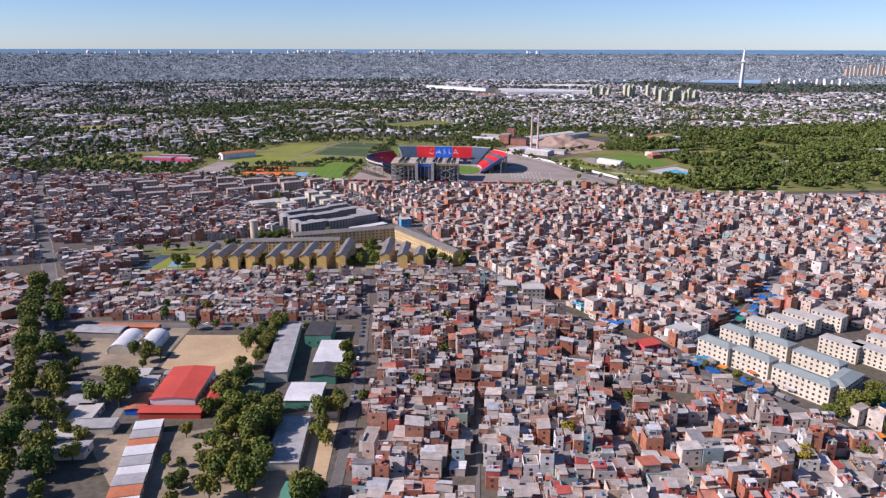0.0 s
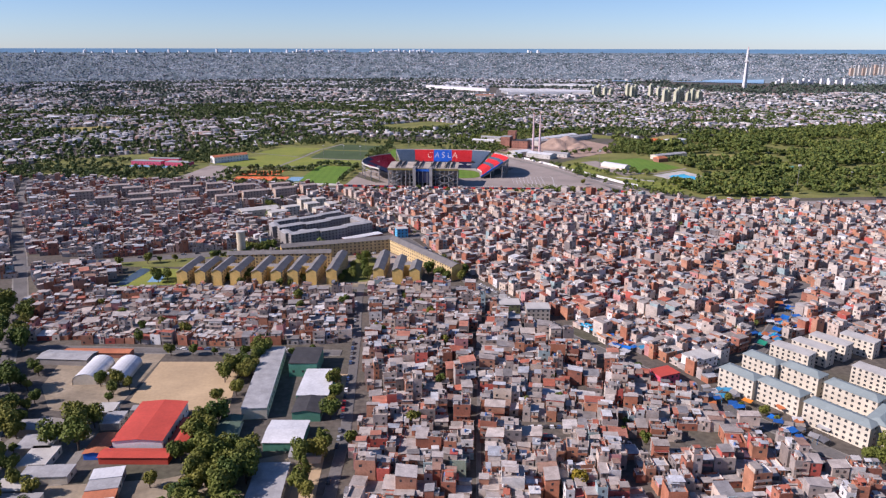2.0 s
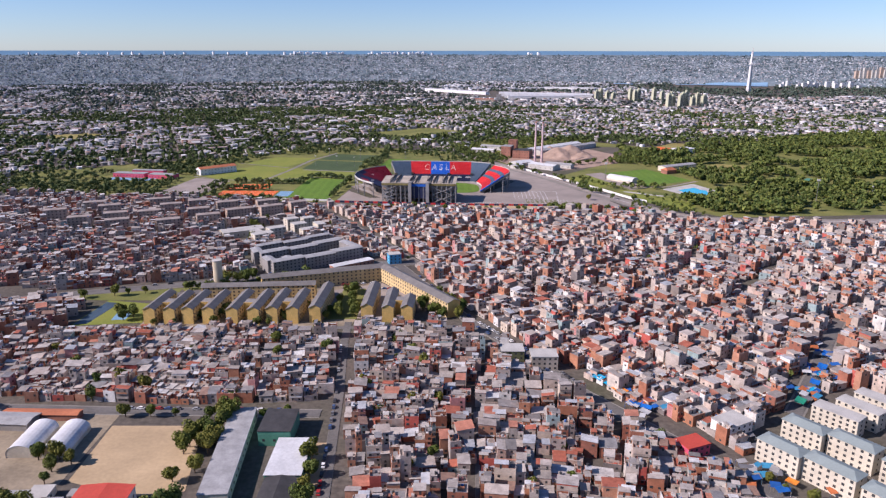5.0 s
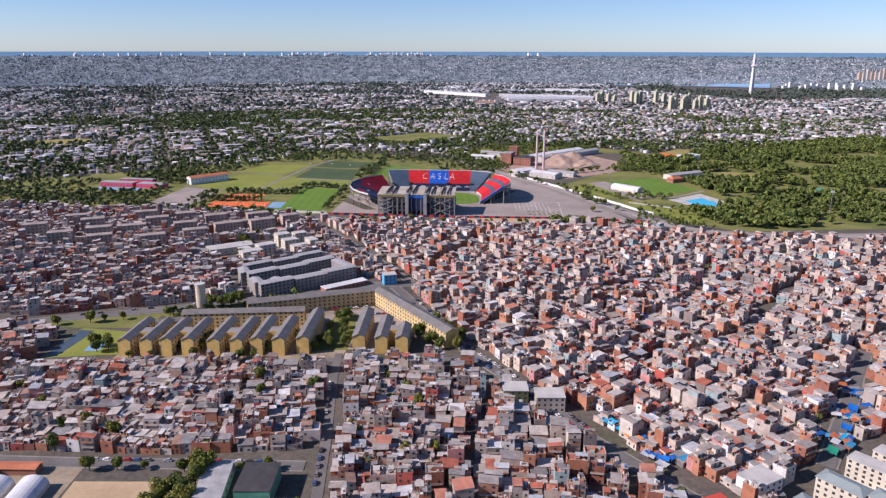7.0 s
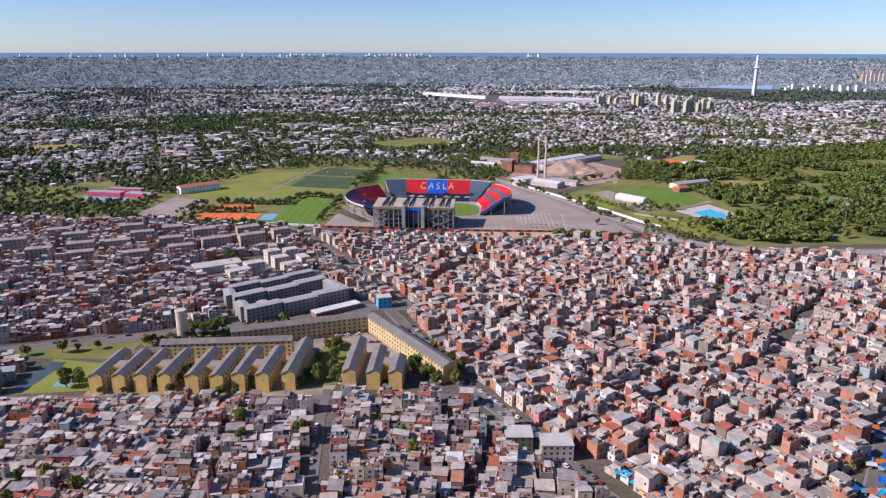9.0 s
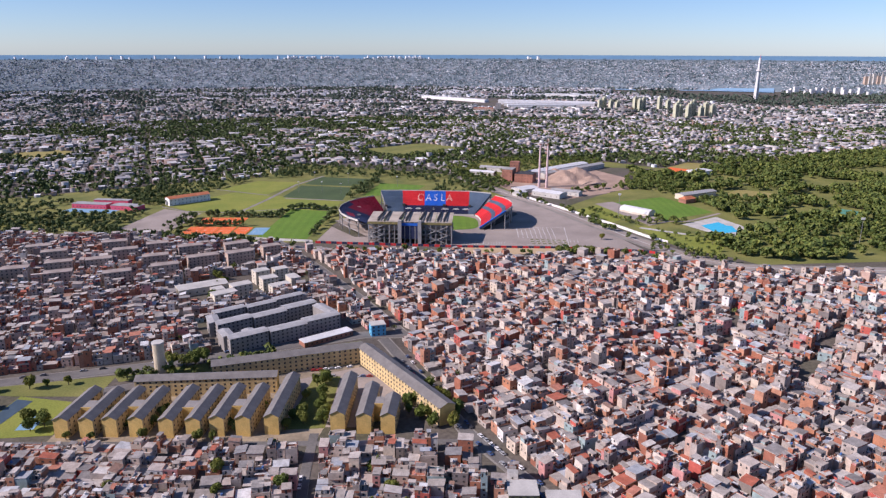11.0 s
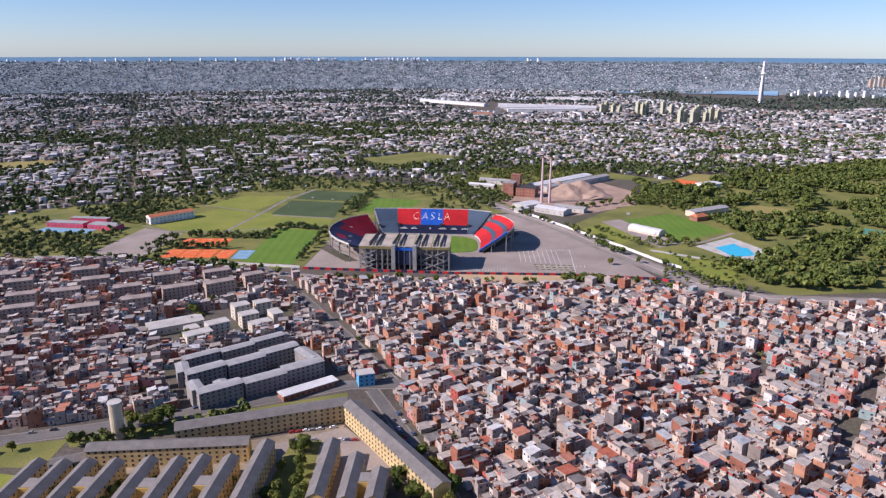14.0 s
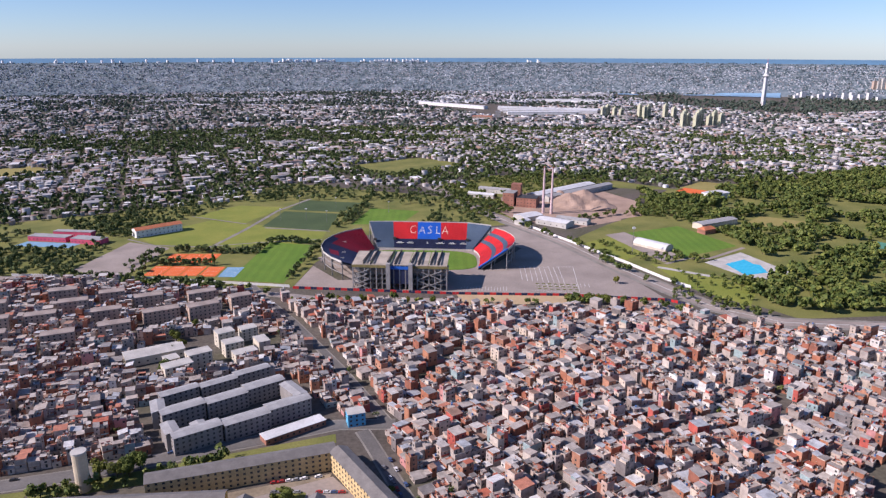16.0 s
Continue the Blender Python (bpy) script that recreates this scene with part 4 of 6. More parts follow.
# the big letters in the seats
slope = math.atan2(22.3, 38.5)
for ch, x in zip("CASLA", (-18.5, -7.5, 1.8, 11.2, 20.0)):
    cu = bpy.data.curves.new("letter", "FONT")
    cu.body, cu.size, cu.extrude, cu.align_x, cu.align_y = ch, 19.0, 0.3, "CENTER", "CENTER"
    cu.materials.append(M_LETTER)
    ob = own(new("letter", cu), stadium)
    ob.matrix_basis = pose(x, 1138.2 - x * 0.078, 17.6, math.degrees(slope), 0, -4.5) @ Matrix.Diagonal((0.62, 1, 1, 1))
# pitch with its markings
PC = (-8, 1073)
TURF = [(PC[0] + 63 * math.copysign(abs(math.cos(t)) ** 0.55, math.cos(t)), PC[1] - 0.075 * 63 * math.cos(t) + 38 * math.copysign(abs(math.sin(t)) ** 0.55, math.sin(t))) for t in (2 * math.pi * k / 40 for k in range(40))]
pitch = field(TURF, 0.35, M_PITCH, "football_pitch", "bright green mown football pitch inside the stadium")

# the main stand, seen from behind: frames, floors, stairs and the flat sheet roof
grand = empty("grandstand", -24, 990, -0.075, "grey concrete main grandstand with open back and sheet roof", "grandstand")


def gpart(mesh, name, label=""):
    return mesh.thing(name, label, parent=grand)


HW = 47.0
for k in range(5):
    g = Mesh(M_TAN)
    x0, x1 = -HW + k * 2 * HW / 5, -HW + (k + 1) * 2 * HW / 5 - 0.6
    g.poly([(x0, -19, 25.2), (x1, -19, 25.2), (x1, 21, 27.4), (x0, 21, 27.4)])
    g.poly([(x0, 21, 26.9), (x1, 21, 26.9), (x1, -19, 24.7), (x0, -19, 24.7)])
    g.poly([(x0, -19, 24.7), (x1, -19, 24.7), (x1, -19, 25.2), (x0, -19, 25.2)])
    gpart(g, "roof_panel", "weathered tan sheet roof panel")
for x in (-36, -29, -12, -5, 11, 18, 30, 37):
    for dz in (0, 2.2):
        g = Mesh(M_DARK)
        g.bar((x, -18, 26 + dz), (x + 2, 22, 28 + dz * 0.4), 0.4)
        gpart(g, "roof_truss", "dark steel roof truss")
for j in range(17):
    x = -HW + 1 + j * (2 * HW - 2) / 16
    for y, zt in ((-19, 24.7), (-9, 23), (2, 18)):
        g = Mesh(M_STEEL if j % 2 else M_CONC)
        g.box(x, y, 1.1, 1.1, 0, zt)
        gpart(g, "column")
for x0, x1 in ((-HW, -13), (13, HW)):
    g = Mesh(M_MOSS)
    g.box((x0 + x1) / 2, -19.2, x1 - x0, 1.4, 22.2, 24.6, bottom=True)
    gpart(g, "fascia", "mossy concrete edge beam under the roof")
    g = Mesh(M_BROWNW)
    g.box((x0 + x1) / 2, -14.0, x1 - x0, 0.3, 15.5, 19.5, bottom=True)
    gpart(g, "back_wall", "brown rendered wall behind the frames")
for j in range(12):
    # slender cross braces between the outer columns
    x = -HW + 1 + j * (2 * HW - 2) / 12
    if abs(x + 3) > 14:
        for z0 in (0.5, 10.5):
            g = Mesh(M_DARK)
            g.bar((x, -19.4, z0), (x + 5.5, -19.4, z0 + 10), 0.14)
            g.bar((x + 5.5, -19.4, z0), (x, -19.4, z0 + 10), 0.14)
            gpart(g, "cross_brace", "thin dark steel cross brace")
for z in (5.5, 10.5, 15.5, 20.5):
    for x0, x1 in ((-HW, -13), (13, HW)):
        g = Mesh(M_CONC)
        g.box((x0 + x1) / 2, -9.5, x1 - x0, 17, z - 0.5, z, bottom=True)
        gpart(g, "floor_slab")
        g = Mesh(M_STEEL)
        g.box((x0 + x1) / 2, -18.6, x1 - x0, 0.2, z + 0.5, z + 1.1, bottom=True)
        gpart(g, "railing")
for x0, s in ((-44, 1), (-30, -1), (17, 1), (42, -1)):
    for k in range(4):
        g = Mesh(M_CONC)
        xa, xb = (x0, x0 + s * 12) if k % 2 == 0 else (x0 + s * 12, x0)
        g.bar((xa, -20.0, 0.6 + 5 * k), (xb, -20.0, 5.6 + 5 * k), 0.35)
        gpart(g, "stair_flight", "pale concrete stair flight")
for j in range(8):
    x = -44 + j * 12.4
    if abs(x) > 13:
        g = Mesh(M_STEEL)
        g.bar((x, -18.2, 10.5), (x + 6, -18.2, 20), 0.35)
        gpart(g, "brace")
for x in (-11, 11):
    g = Mesh(M_CONC)
    g.box(x, -20, 4, 6, 0, 27)
    gpart(g, "lift_tower", "pale concrete lift tower")
g = Mesh(M_SEATD)
g.box(0, -18, 18, 3, 6, 21)
gpart(g, "glazed_hall", "dark blue glazed entrance hall")
g = Mesh(M_SEATB)
g.box(0, -19.8, 18, 0.5, 21, 24)
gpart(g, "sign_board", "plain blue sign board")
g = Mesh(M_SEATD, M_CONC)
for k in range(20):
    y0, z = 44 - 2.4 * k, 2 + 1.05 * k
    g.poly([(HW - 3, y0, z), (-HW + 3, y0, z), (-HW + 3, y0, z - 1.05), (HW - 3, y0, z - 1.05)])
    g.poly([(-HW + 3, y0 - 2.4, z), (HW - 3, y0 - 2.4, z), (HW - 3, y0, z), (-HW + 3, y0, z)])
g.poly([(-HW + 3, 44, 0.6), (HW - 3, 44, 0.6), (HW - 3, -4, 20.8), (-HW + 3, -4, 20.8)], 1)
gpart(g, "seating", "navy seats under the roof")

# forecourt, car park and the painted boundary wall
field([(-132, 975), (26, 958), (134, 954), (230, 938), (205, 1032), (166, 1125), (112, 1230), (60, 1215), (110, 1120), (60, 1030), (-90, 1000), (-124, 1050)], 0.12, M_LOT, "forecourt", "grey asphalt forecourt and car park by the stadium", "pavement")
field([(-75, 1000), (60, 990), (60, 1120), (-80, 1140), (-125, 1080)], 0.10, M_LOT, "stadium_yard", "grey asphalt yard under the stands", "pavement")
g = Mesh(M_WHITE)
for j in range(9):
    x = 98 + j * 5.2
    g.poly([(x, 1000 + j * -1.2, 0.16), (x + 0.35, 1000 + j * -1.2, 0.16), (x + 2.35, 1046, 0.16), (x + 2.0, 1046, 0.16)])
for x0, y0, n, step in ((112, 978, 13, 4.2), (34, 968, 16, 3.0)):
    for j in range(n):
        g.poly([(x0 + j * step, y0, 0.17), (x0 + j * step + 0.25, y0, 0.17), (x0 + j * step + 1.4, y0 + 11, 0.17), (x0 + j * step + 1.15, y0 + 11, 0.17)])
for x0, y0, x1, y1 in ((150, 962, 158, 1046), (100, 1046, 158, 1046), (104, 968, 150, 962)):
    dx, dy = x1 - x0, y1 - y0
    m = math.hypot(dx, dy)
    px, py = -dy / m * 0.2, dx / m * 0.2
    g.poly([(x0 - px, y0 - py, 0.18), (x1 - px, y1 - py, 0.18), (x1 + px, y1 + py, 0.18), (x0 + px, y0 + py, 0.18)])
g.thing("parking_lines", "white painted parking bays on asphalt", "markings", kind="structure")
for r in range(3):
    for j in range(7):
        hedge = empty("planter", 112 + j * 6.0, 972 + r * 8.0 - j * 0.6, 0.0, "low green planter strip in the car park", "planter", "car park planters")
        h = Mesh(M_LCONC)
        h.box(0, 0, 4.2, 1.0, 0.12, 0.5)
        h.thing("kerb", parent=hedge)
        h = Mesh(M_GRASS)
        h.prism(rect(0, 0, 3.8, 0.8), 0.5, 1.1, 0, 0, shrink=rect(0, 0, 3.3, 0.5))
        h.thing("shrub", parent=hedge)
boundary = empty("boundary_wall", -131, 976, 0, "red and navy painted boundary wall of the stadium", "wall")
PANEL = []
for m in (M_SEATR, M_SEATD):
    g = Mesh(m)
    g.box(1.45, 0, 2.9, 0.25, 0, 2.6)
    PANEL.append(g.data("wall_panel"))
WALL_LINE = [(-131, 974), (26, 957), (134, 952.5), (228, 938.5), (241, 928)]
k = 0
for (ax, ay), (bx, by) in zip(WALL_LINE, WALL_LINE[1:]):
    n = int(math.hypot(bx - ax, by - ay) / 3)
    for j in range(n):
        o = new("wall_panel", PANEL[k // 2 % 2])
        o.parent = boundary
        o.matrix_basis = Matrix.Translation((ax + (bx - ax) * j / n + 131, ay + (by - ay) * j / n - 976, 0)) @ Matrix.Rotation(math.atan2(by - ay, bx - ax), 4, "Z")
        k += 1
field([(36, 926), (134, 932), (134, 952), (30, 956)], 0.30, M_DUST, "verge", "dry dirt verge before the stadium wall", "ground")
field([(134, 930), (228, 918), (226, 936), (134, 951)], 0.31, M_SOIL, "verge", "bare earth verge beside the stadium wall", "ground")

# training grounds
field([(-700, 1010), (-380, 1008), (-300, 1000), (-200, 975), (-132, 978), (-124, 1060), (-90, 1180), (60, 1205), (100, 1250), (30, 1420), (-250, 1540), (-420, 1330), (-660, 1190)], 0.06, M_GRASS, "park_ground", "rough grass round the training grounds", "ground")
field([(255, 1000), (330, 893), (760, 930), (1050, 1060), (1250, 1760), (900, 1700), (620, 1570), (400, 1490), (290, 1320), (320, 1080)], 0.06, M_GRASS, "park_ground", "rough grass of a large wooded park", "ground")
G_ = "mown green training pitch beside the stadium"
field([(-202, 1000), (-144, 991), (-133, 1133), (-193, 1147)], 0.14, M_PITCH, "training_pitch", G_)
field([(-275, 1148), (-253, 1240), (-133, 1209), (-172, 1150)], 0.12, M_GRASS2, "grass_field", "pale green grass field")
field([(-262, 1130), (-172, 1121), (-133, 1160), (-133, 1206), (-190, 1210), (-240, 1160)], 0.13, M_GRASS2, "grass_field", "pale green grass field")
field([(-365, 1170), (-330, 1135), (-262, 1128), (-245, 1235), (-300, 1262)], 0.11, M_GRASS2, "grass_field", "yellowish green grass field")
field([(-335, 1281), (-250, 1244), (-218, 1344), (-288, 1356)], 0.12, M_GRASS2, "grass_field", "yellowish green grass field")
field([(-222, 1226), (-132, 1204), (-130, 1302), (-212, 1318)], 0.15, M_SYNTH, "artificial_pitch", "dark green artificial turf pitch")
field([(-210, 1328), (-128, 1312), (-104, 1376), (-195, 1396)], 0.15, M_SYNTH, "artificial_pitch", "dark green artificial turf pitch")
field([(-106, 1238), (-88, 1338), (-16, 1320), (-40, 1240)], 0.14, M_PITCH, "grass_field", "bright green field behind the stadium")
field([(-215, 1222), (-128, 1203), (-128, 1199), (-218, 1217)], 0.17, M_PAVE, "path", "pale path between pitches", "path")
ribbon([(-258, 1125), (-240, 1210), (-222, 1322), (-190, 1405)], 5, 0.18, M_PAVE, "path", "pale earth path between the pitches", category="path")
field([(-378, 1030), (-364, 1146), (-306, 1121), (-312, 1010)], 0.13, M_LOT, "parking_lot", "empty grey asphalt lot", "pavement")
for x0, y0, n, m in ((-295, 1014, 3, M_CLAY), (-237, 1012, 1, M_CLAY), (-216, 1010, 1, M_COURTB), (-294, 1062, 3, M_CLAY)):
    for j in range(n):
        p = rect(x0 + 9.2 + 19 * j, y0 + 17, 18.2, 34, -0.03)
        field(p, 0.2, m, "tennis_court", "orange clay tennis court with white lines" if m is M_CLAY else "blue hard tennis court", "tennis court")
        lines_g = Mesh(M_WHITE)
        cx, cy = x0 + 9.2 + 19 * j, y0 + 17
        for dx in (-5.4, 5.4):
            lines_g.box(cx + dx, cy, 0.12, 23.7, 0.21, 0.24)
        for dy in (-11.8, 0, 11.8):
            lines_g.box(cx, cy + dy, 11, 0.15, 0.21, 0.24)
        lines_g.thing("court_lines", "white painted tennis court lines", "markings", kind="structure")
block("clubhouse", (-368, 1170), (-325, 1210), 15, 9.5, 12, M_WHITE, M_ORANGER, "white clubhouse with a red tiled roof", "", 5, 2, (0,), cat="clubhouse")
for p, q, w, h, m in [((-490, 1160), (-440, 1152), 14, 6, M_PINK), ((-432, 1150), (-392, 1140), 16, 6, M_PINK), ((-470, 1178), (-420, 1172), 10, 7, M_PINK)]:
    block("pink_hall", p, q, w, h, h, m, M_SLABR, "low pink sports hall with a grey flat roof", "pink halls", 5, 1, (0,), cat="hall")
field([(-495, 1130), (-425, 1120), (-420, 1140), (-490, 1150)], 0.2, M_COURTB, "outdoor_pool", "pale blue pool beside the pink halls", "pool")

# right-hand sports club
field([(176, 1134), (236, 1181), (262, 1112), (218, 1068)], 0.14, M_GRASS2, "training_pitch", "worn green training pitch with white wall")
field([(254.6, 1194), (331, 1230), (371, 1131), (291, 1084)], 0.15, M_PITCH, "training_pitch", G_)
low_wall = empty("boundary_wall", -345, 998, 0, "long low white wall beside the stadium street", "wall")
for (ax, ay), (bx, by) in (((-430, 1013), (-345, 1012)), ((-345, 1012), (-240, 996)), ((-240, 996), (-135, 978))):
    g = Mesh(M_WHITE)
    g.box((ax + bx) / 2 + 345, (ay + by) / 2 - 998, math.hypot(bx - ax, by - ay), 0.4, 0, 2.6, math.atan2(by - ay, bx - ax))
    g.thing("wall_panel", parent=low_wall)
ribbon(RIGHT_RD, 1.6, 0.36, M_LCONC, "median", "pale concrete median of the curved road", category="median")
ribbon([(-262, 1128), (-192, 1150), (-132, 1160)], 3, 0.19, M_PAVE, "path", "pale earth path between the pitches", category="path")
ribbon([(-372, 1160), (-330, 1132), (-258, 1124)], 3.5, 0.19, M_PAVE, "path", "pale earth path between the pitches", category="path")
ribbon([(-335, 1284), (-246, 1240)], 3, 0.19, M_PAVE, "path", "pale earth path between the pitches", category="path")
white_wall = empty("boundary_wall", 170, 1138, 0, "long white painted boundary wall along the road", "wall")
for (ax, ay), (bx, by) in zip([(112, 1262), (172, 1150), (218, 1062), (246, 1000)], [(172, 1150), (218, 1062), (246, 1000), (262, 975)]):
    g = Mesh(M_WHITE)
    g.box((ax + bx) / 2 - 170, (ay + by) / 2 - 1138, math.hypot(bx - ax, by - ay), 0.4, 0, 3.0, math.atan2(by - ay, bx - ax))
    g.thing("wall_panel", parent=white_wall)


def vault(name, cx, cy, w, d, a, h, label, mat=None):
    """A shed under a barrel roof."""
    ob = empty(name, cx, cy, a, label, "shed")
    r = Mesh(mat or M_WHITER)
    n = 12
    arc = [(-w / 2 * math.cos(math.pi * k / n), h * 0.35 + h * 0.65 * math.sin(math.pi * k / n)) for k in range(n + 1)]
    for (xa, za), (xb, zb) in zip(arc, arc[1:]):
        r.poly([(xa, -d / 2, za), (xa, d / 2, za), (xb, d / 2, zb), (xb, -d / 2, zb)][::-1])
    r.thing("barrel_roof", parent=ob)
    g = Mesh(M_CREAM)
    for s in (-1, 1):
        ring = [(x, s * d / 2 * 0.99, z) for x, z in arc] + [(w / 2, s * d / 2 * 0.99, 0), (-w / 2, s * d / 2 * 0.99, 0)]
        g.poly(ring if s > 0 else ring[::-1])
        g.poly([(s * w / 2, -d / 2, 0), (s * w / 2, d / 2, 0), (s * w / 2, d / 2, h * 0.35), (s * w / 2, -d / 2, h * 0.35)])
    g.thing("wall", parent=ob)
    return ob


vault("barrel_shed", 268, 1126, 17, 44, 0.72, 8, "white barrel roofed sports shed")
field([(307, 1063), (364, 1104), (388, 1022), (338, 998)], 0.16, M_LCONC, "pool_deck", "pale concrete deck round a swimming pool", "pavement")
M_WATER, _n, _l, _b = node_mat("pool_water", 0.08)
_l.new(ramp_node(_n, _l, noise_node(_n, _l, 0.3, 2), [(0.3, (0.03, 0.42, 0.62)), (0.7, (0.06, 0.52, 0.72))]), _b.inputs["Base Color"])
pool = field([(328, 1057), (356, 1075), (359, 1058), (365, 1054), (361, 1026), (334, 1017)], 0.22, M_WATER, "swimming_pool", "turquoise outdoor swimming pool with pale deck", "pool")
field([(246, 1060), (307, 1010), (320, 960), (300, 925), (262, 975)], 0.12, M_GRASS2, "lawn", "green lawn between the road and the woods", "lawn")
block("club_house", (352, 1216), (412, 1250), 16, 7, 8.5, M_CREAM, M_SLABR, "cream club building with a grey roof", "", 5, 2, (0,), cat="clubhouse")
block("club_house", (348, 1190), (366, 1200), 13, 6, 9, M_BRICK, M_ORANGER, "club building with an orange tiled roof", "", 5, 1, (0,), cat="clubhouse", hip=4)
block("white_hall", (436, 1412), (472, 1432), 24, 8, 8, M_WHITE, M_WHITER, "white flat roofed sports hall", "", 6, 1, (0,), cat="hall")
field([(405, 1470), (430, 1502), (462, 1470), (432, 1446)], 0.2, M_CLAY, "tennis_court", "orange clay court among the trees", "tennis court")
field([(528, 1128), (552, 1152), (572, 1132), (548, 1110)], 0.2, M_GREENP, "sports_court", "green hard sports court among the trees", "court")
block("long_shed", (740, 1240), (800, 1262), 14, 8, 9, M_WHITE, M_WHITER, "white long shed beside the woods", "", 5, 2, (0,), cat="shed")
field([(640, 1000), (720, 1040), (760, 1010), (680, 970)], 0.2, M_CLAY, "clay_field", "orange clay sports field at the park edge")
field([(480, 1010), (560, 1060), (640, 990), (560, 925), (440, 905)], 0.12, M_GRASS, "lawn", "green park lawn with paths", "lawn")
for pts in ([(420, 1240), (470, 1290), (520, 1250), (460, 1210)], [(560, 1330), (640, 1380), (700, 1330), (600, 1290)], [(420, 1500), (480, 1560), (540, 1520), (460, 1470)], [(700, 1450), (800, 1500), (860, 1440), (760, 1400)],
            [(460, 1130), (510, 1165), (550, 1140), (490, 1110)]):
    field(pts, 0.12, M_DRY if pts[0][0] == 420 else M_GRASS, "clearing", "pale grass clearing in the park woods", "lawn")

field([(178, 1160), (222, 1062), (262, 985), (300, 930), (330, 905), (345, 998), (312, 1066), (380, 1130), (400, 1280), (300, 1300), (240, 1240)], 0.085, M_GRASS, "lawn", "rough green lawn of the sports club", "lawn")
field([(120, 1262), (190, 1215), (262, 1262), (320, 1390), (270, 1500), (120, 1440), (85, 1360)], 0.09, M_SOIL, "factory_yard", "bare brown earth yard of the old factory", "ground")
field([(-30, 1420), (40, 1405), (110, 1262), (100, 1235), (60, 1225), (20, 1330)], 0.09, M_GRASS, "verge", "rough grass verge beside the road", "lawn")
field([(-208, 556), (-60, 557), (-46, 658), (-140, 626), (-206, 604)], 0.09, M_EARTH, "estate_lawn", "trodden earth and grass between the ochre apartment rows", "lawn")
field([(-300, 618), (-205, 642), (-205, 612), (-258, 612)], 0.10, M_GRASS, "side_yard", "rough grass verge beside the back avenue", "lawn")
field([(224, 1184), (252, 1198), (290, 1086), (262, 1064)], 0.165, M_LOT, "yard", "grey yard with sheds between the club pitches", "pavement")
ribbon([(262, 1058), (296, 1080), (318, 1078), (376, 1124)], 5, 0.19, M_LOT, "path", "grey asphalt path past the club pitches", category="path")
ribbon([(250, 1046), (296, 1014)], 7, 0.19, M_LCONC, "path", "pale concrete path across the club lawn", category="path")
field([(30, 1410), (112, 1262), (125, 1262), (120, 1440), (268, 1505), (420, 1480), (330, 1565), (110, 1625), (10, 1505)], 0.05, M_GRASS, "verge", "rough grass and weeds round the old factory", "lawn")
# factory with its two chimneys
for x, y in ((162, 1308), (173, 1303)):
    ch = empty("chimney", x, y, 0, "tall slender pale pink factory chimney", "chimney", "factory chimneys")
    for k, (z0, z1, m) in enumerate(((0, 22, M_LCONC), (22, 60, M_WHITE), (60, 67, M_LCONC))):
        g = Mesh(worn("pink_render", (0.62, 0.47, 0.47), 0.2, 0.2, 1.0) if k == 0 and x < 165 else bpy.data.materials["pink_render"])
        r = lambda z: 2.1 - 0.9 * z / 67
        g.tube(0, 0, r(z0), r(z1), z0, z1, 14)
        g.thing("shaft", parent=ch)
    g = Mesh(M_BRICK)
    g.tube(0, 0, 1.5, 1.5, 66, 67.6, 14)
    g.thing("rim", parent=ch)
for p, q, w, h, rm in [((112, 1368), (128, 1362), 24, 20, M_CONC), ((132, 1362), (160, 1352), 26, 14, M_DARK), ((126, 1400), (140, 1396), 16, 26, M_BRICK)]:
    block("brick_factory", p, q, w, h, h, M_BRICK, rm, "dark brick old factory hall with flat roof", "", 4.5, 3, (0,), ends=True, cat="factory")
for p, q, w, h, m in [((80, 1470), (130, 1446), 14, 7, M_SLABR), ((60, 1430), (100, 1412), 12, 6, M_WHITER), ((158, 1398), (268, 1500), 22, 9, M_WHITER), ((176, 1388), (300, 1500), 16, 8, M_SLABR), ((122, 1262), (150, 1282), 24, 6, M_WHITER), ((150, 1252), (186, 1222), 22, 7, M_WHITER), ((176, 1262), (214, 1238), 14, 6, M_SLABR), ((118, 1236), (132, 1250), 12, 5, M_WHITER)]:
    block("warehouse", p, q, w, h, h + 2, M_LCONC, m, "long warehouse with a pale sheet roof", "warehouses", 8, 1, (0,), cat="warehouse")
# heap of earth
g = Mesh(M_SOIL)
hp = {}
for i in range(33):
    for j in range(25):
        x, y = 182 + 3.2 * i, 1322 + 6 * j
        h = 0.0
        for cx, cy, r, t in ((212, 1375, 34, 17), (236, 1392, 38, 19), (252, 1350, 26, 11), (205, 1420, 30, 12)):
            h = max(h, t * (1 - math.hypot(x - cx, (y - cy) * 0.75) / r))
        hp[i, j] = (x, y, max(0.05, h + noise.noise((x * 0.09, y * 0.09, 0)) * 2.2 * (h > 0.3)))
for i in range(32):
    for j in range(24):
        g.poly([hp[i, j], hp[i + 1, j], hp[i + 1, j + 1], hp[i, j + 1]])
tagged(g.thing("earth_heap", "large pinkish heap of earth in the yard", "heap", kind="stuff"))
field([(205, 1240), (300, 1290), (320, 1380), (260, 1420), (180, 1320)], 0.14, M_SOIL, "yard", "bare brown earth yard behind the factory", "ground")

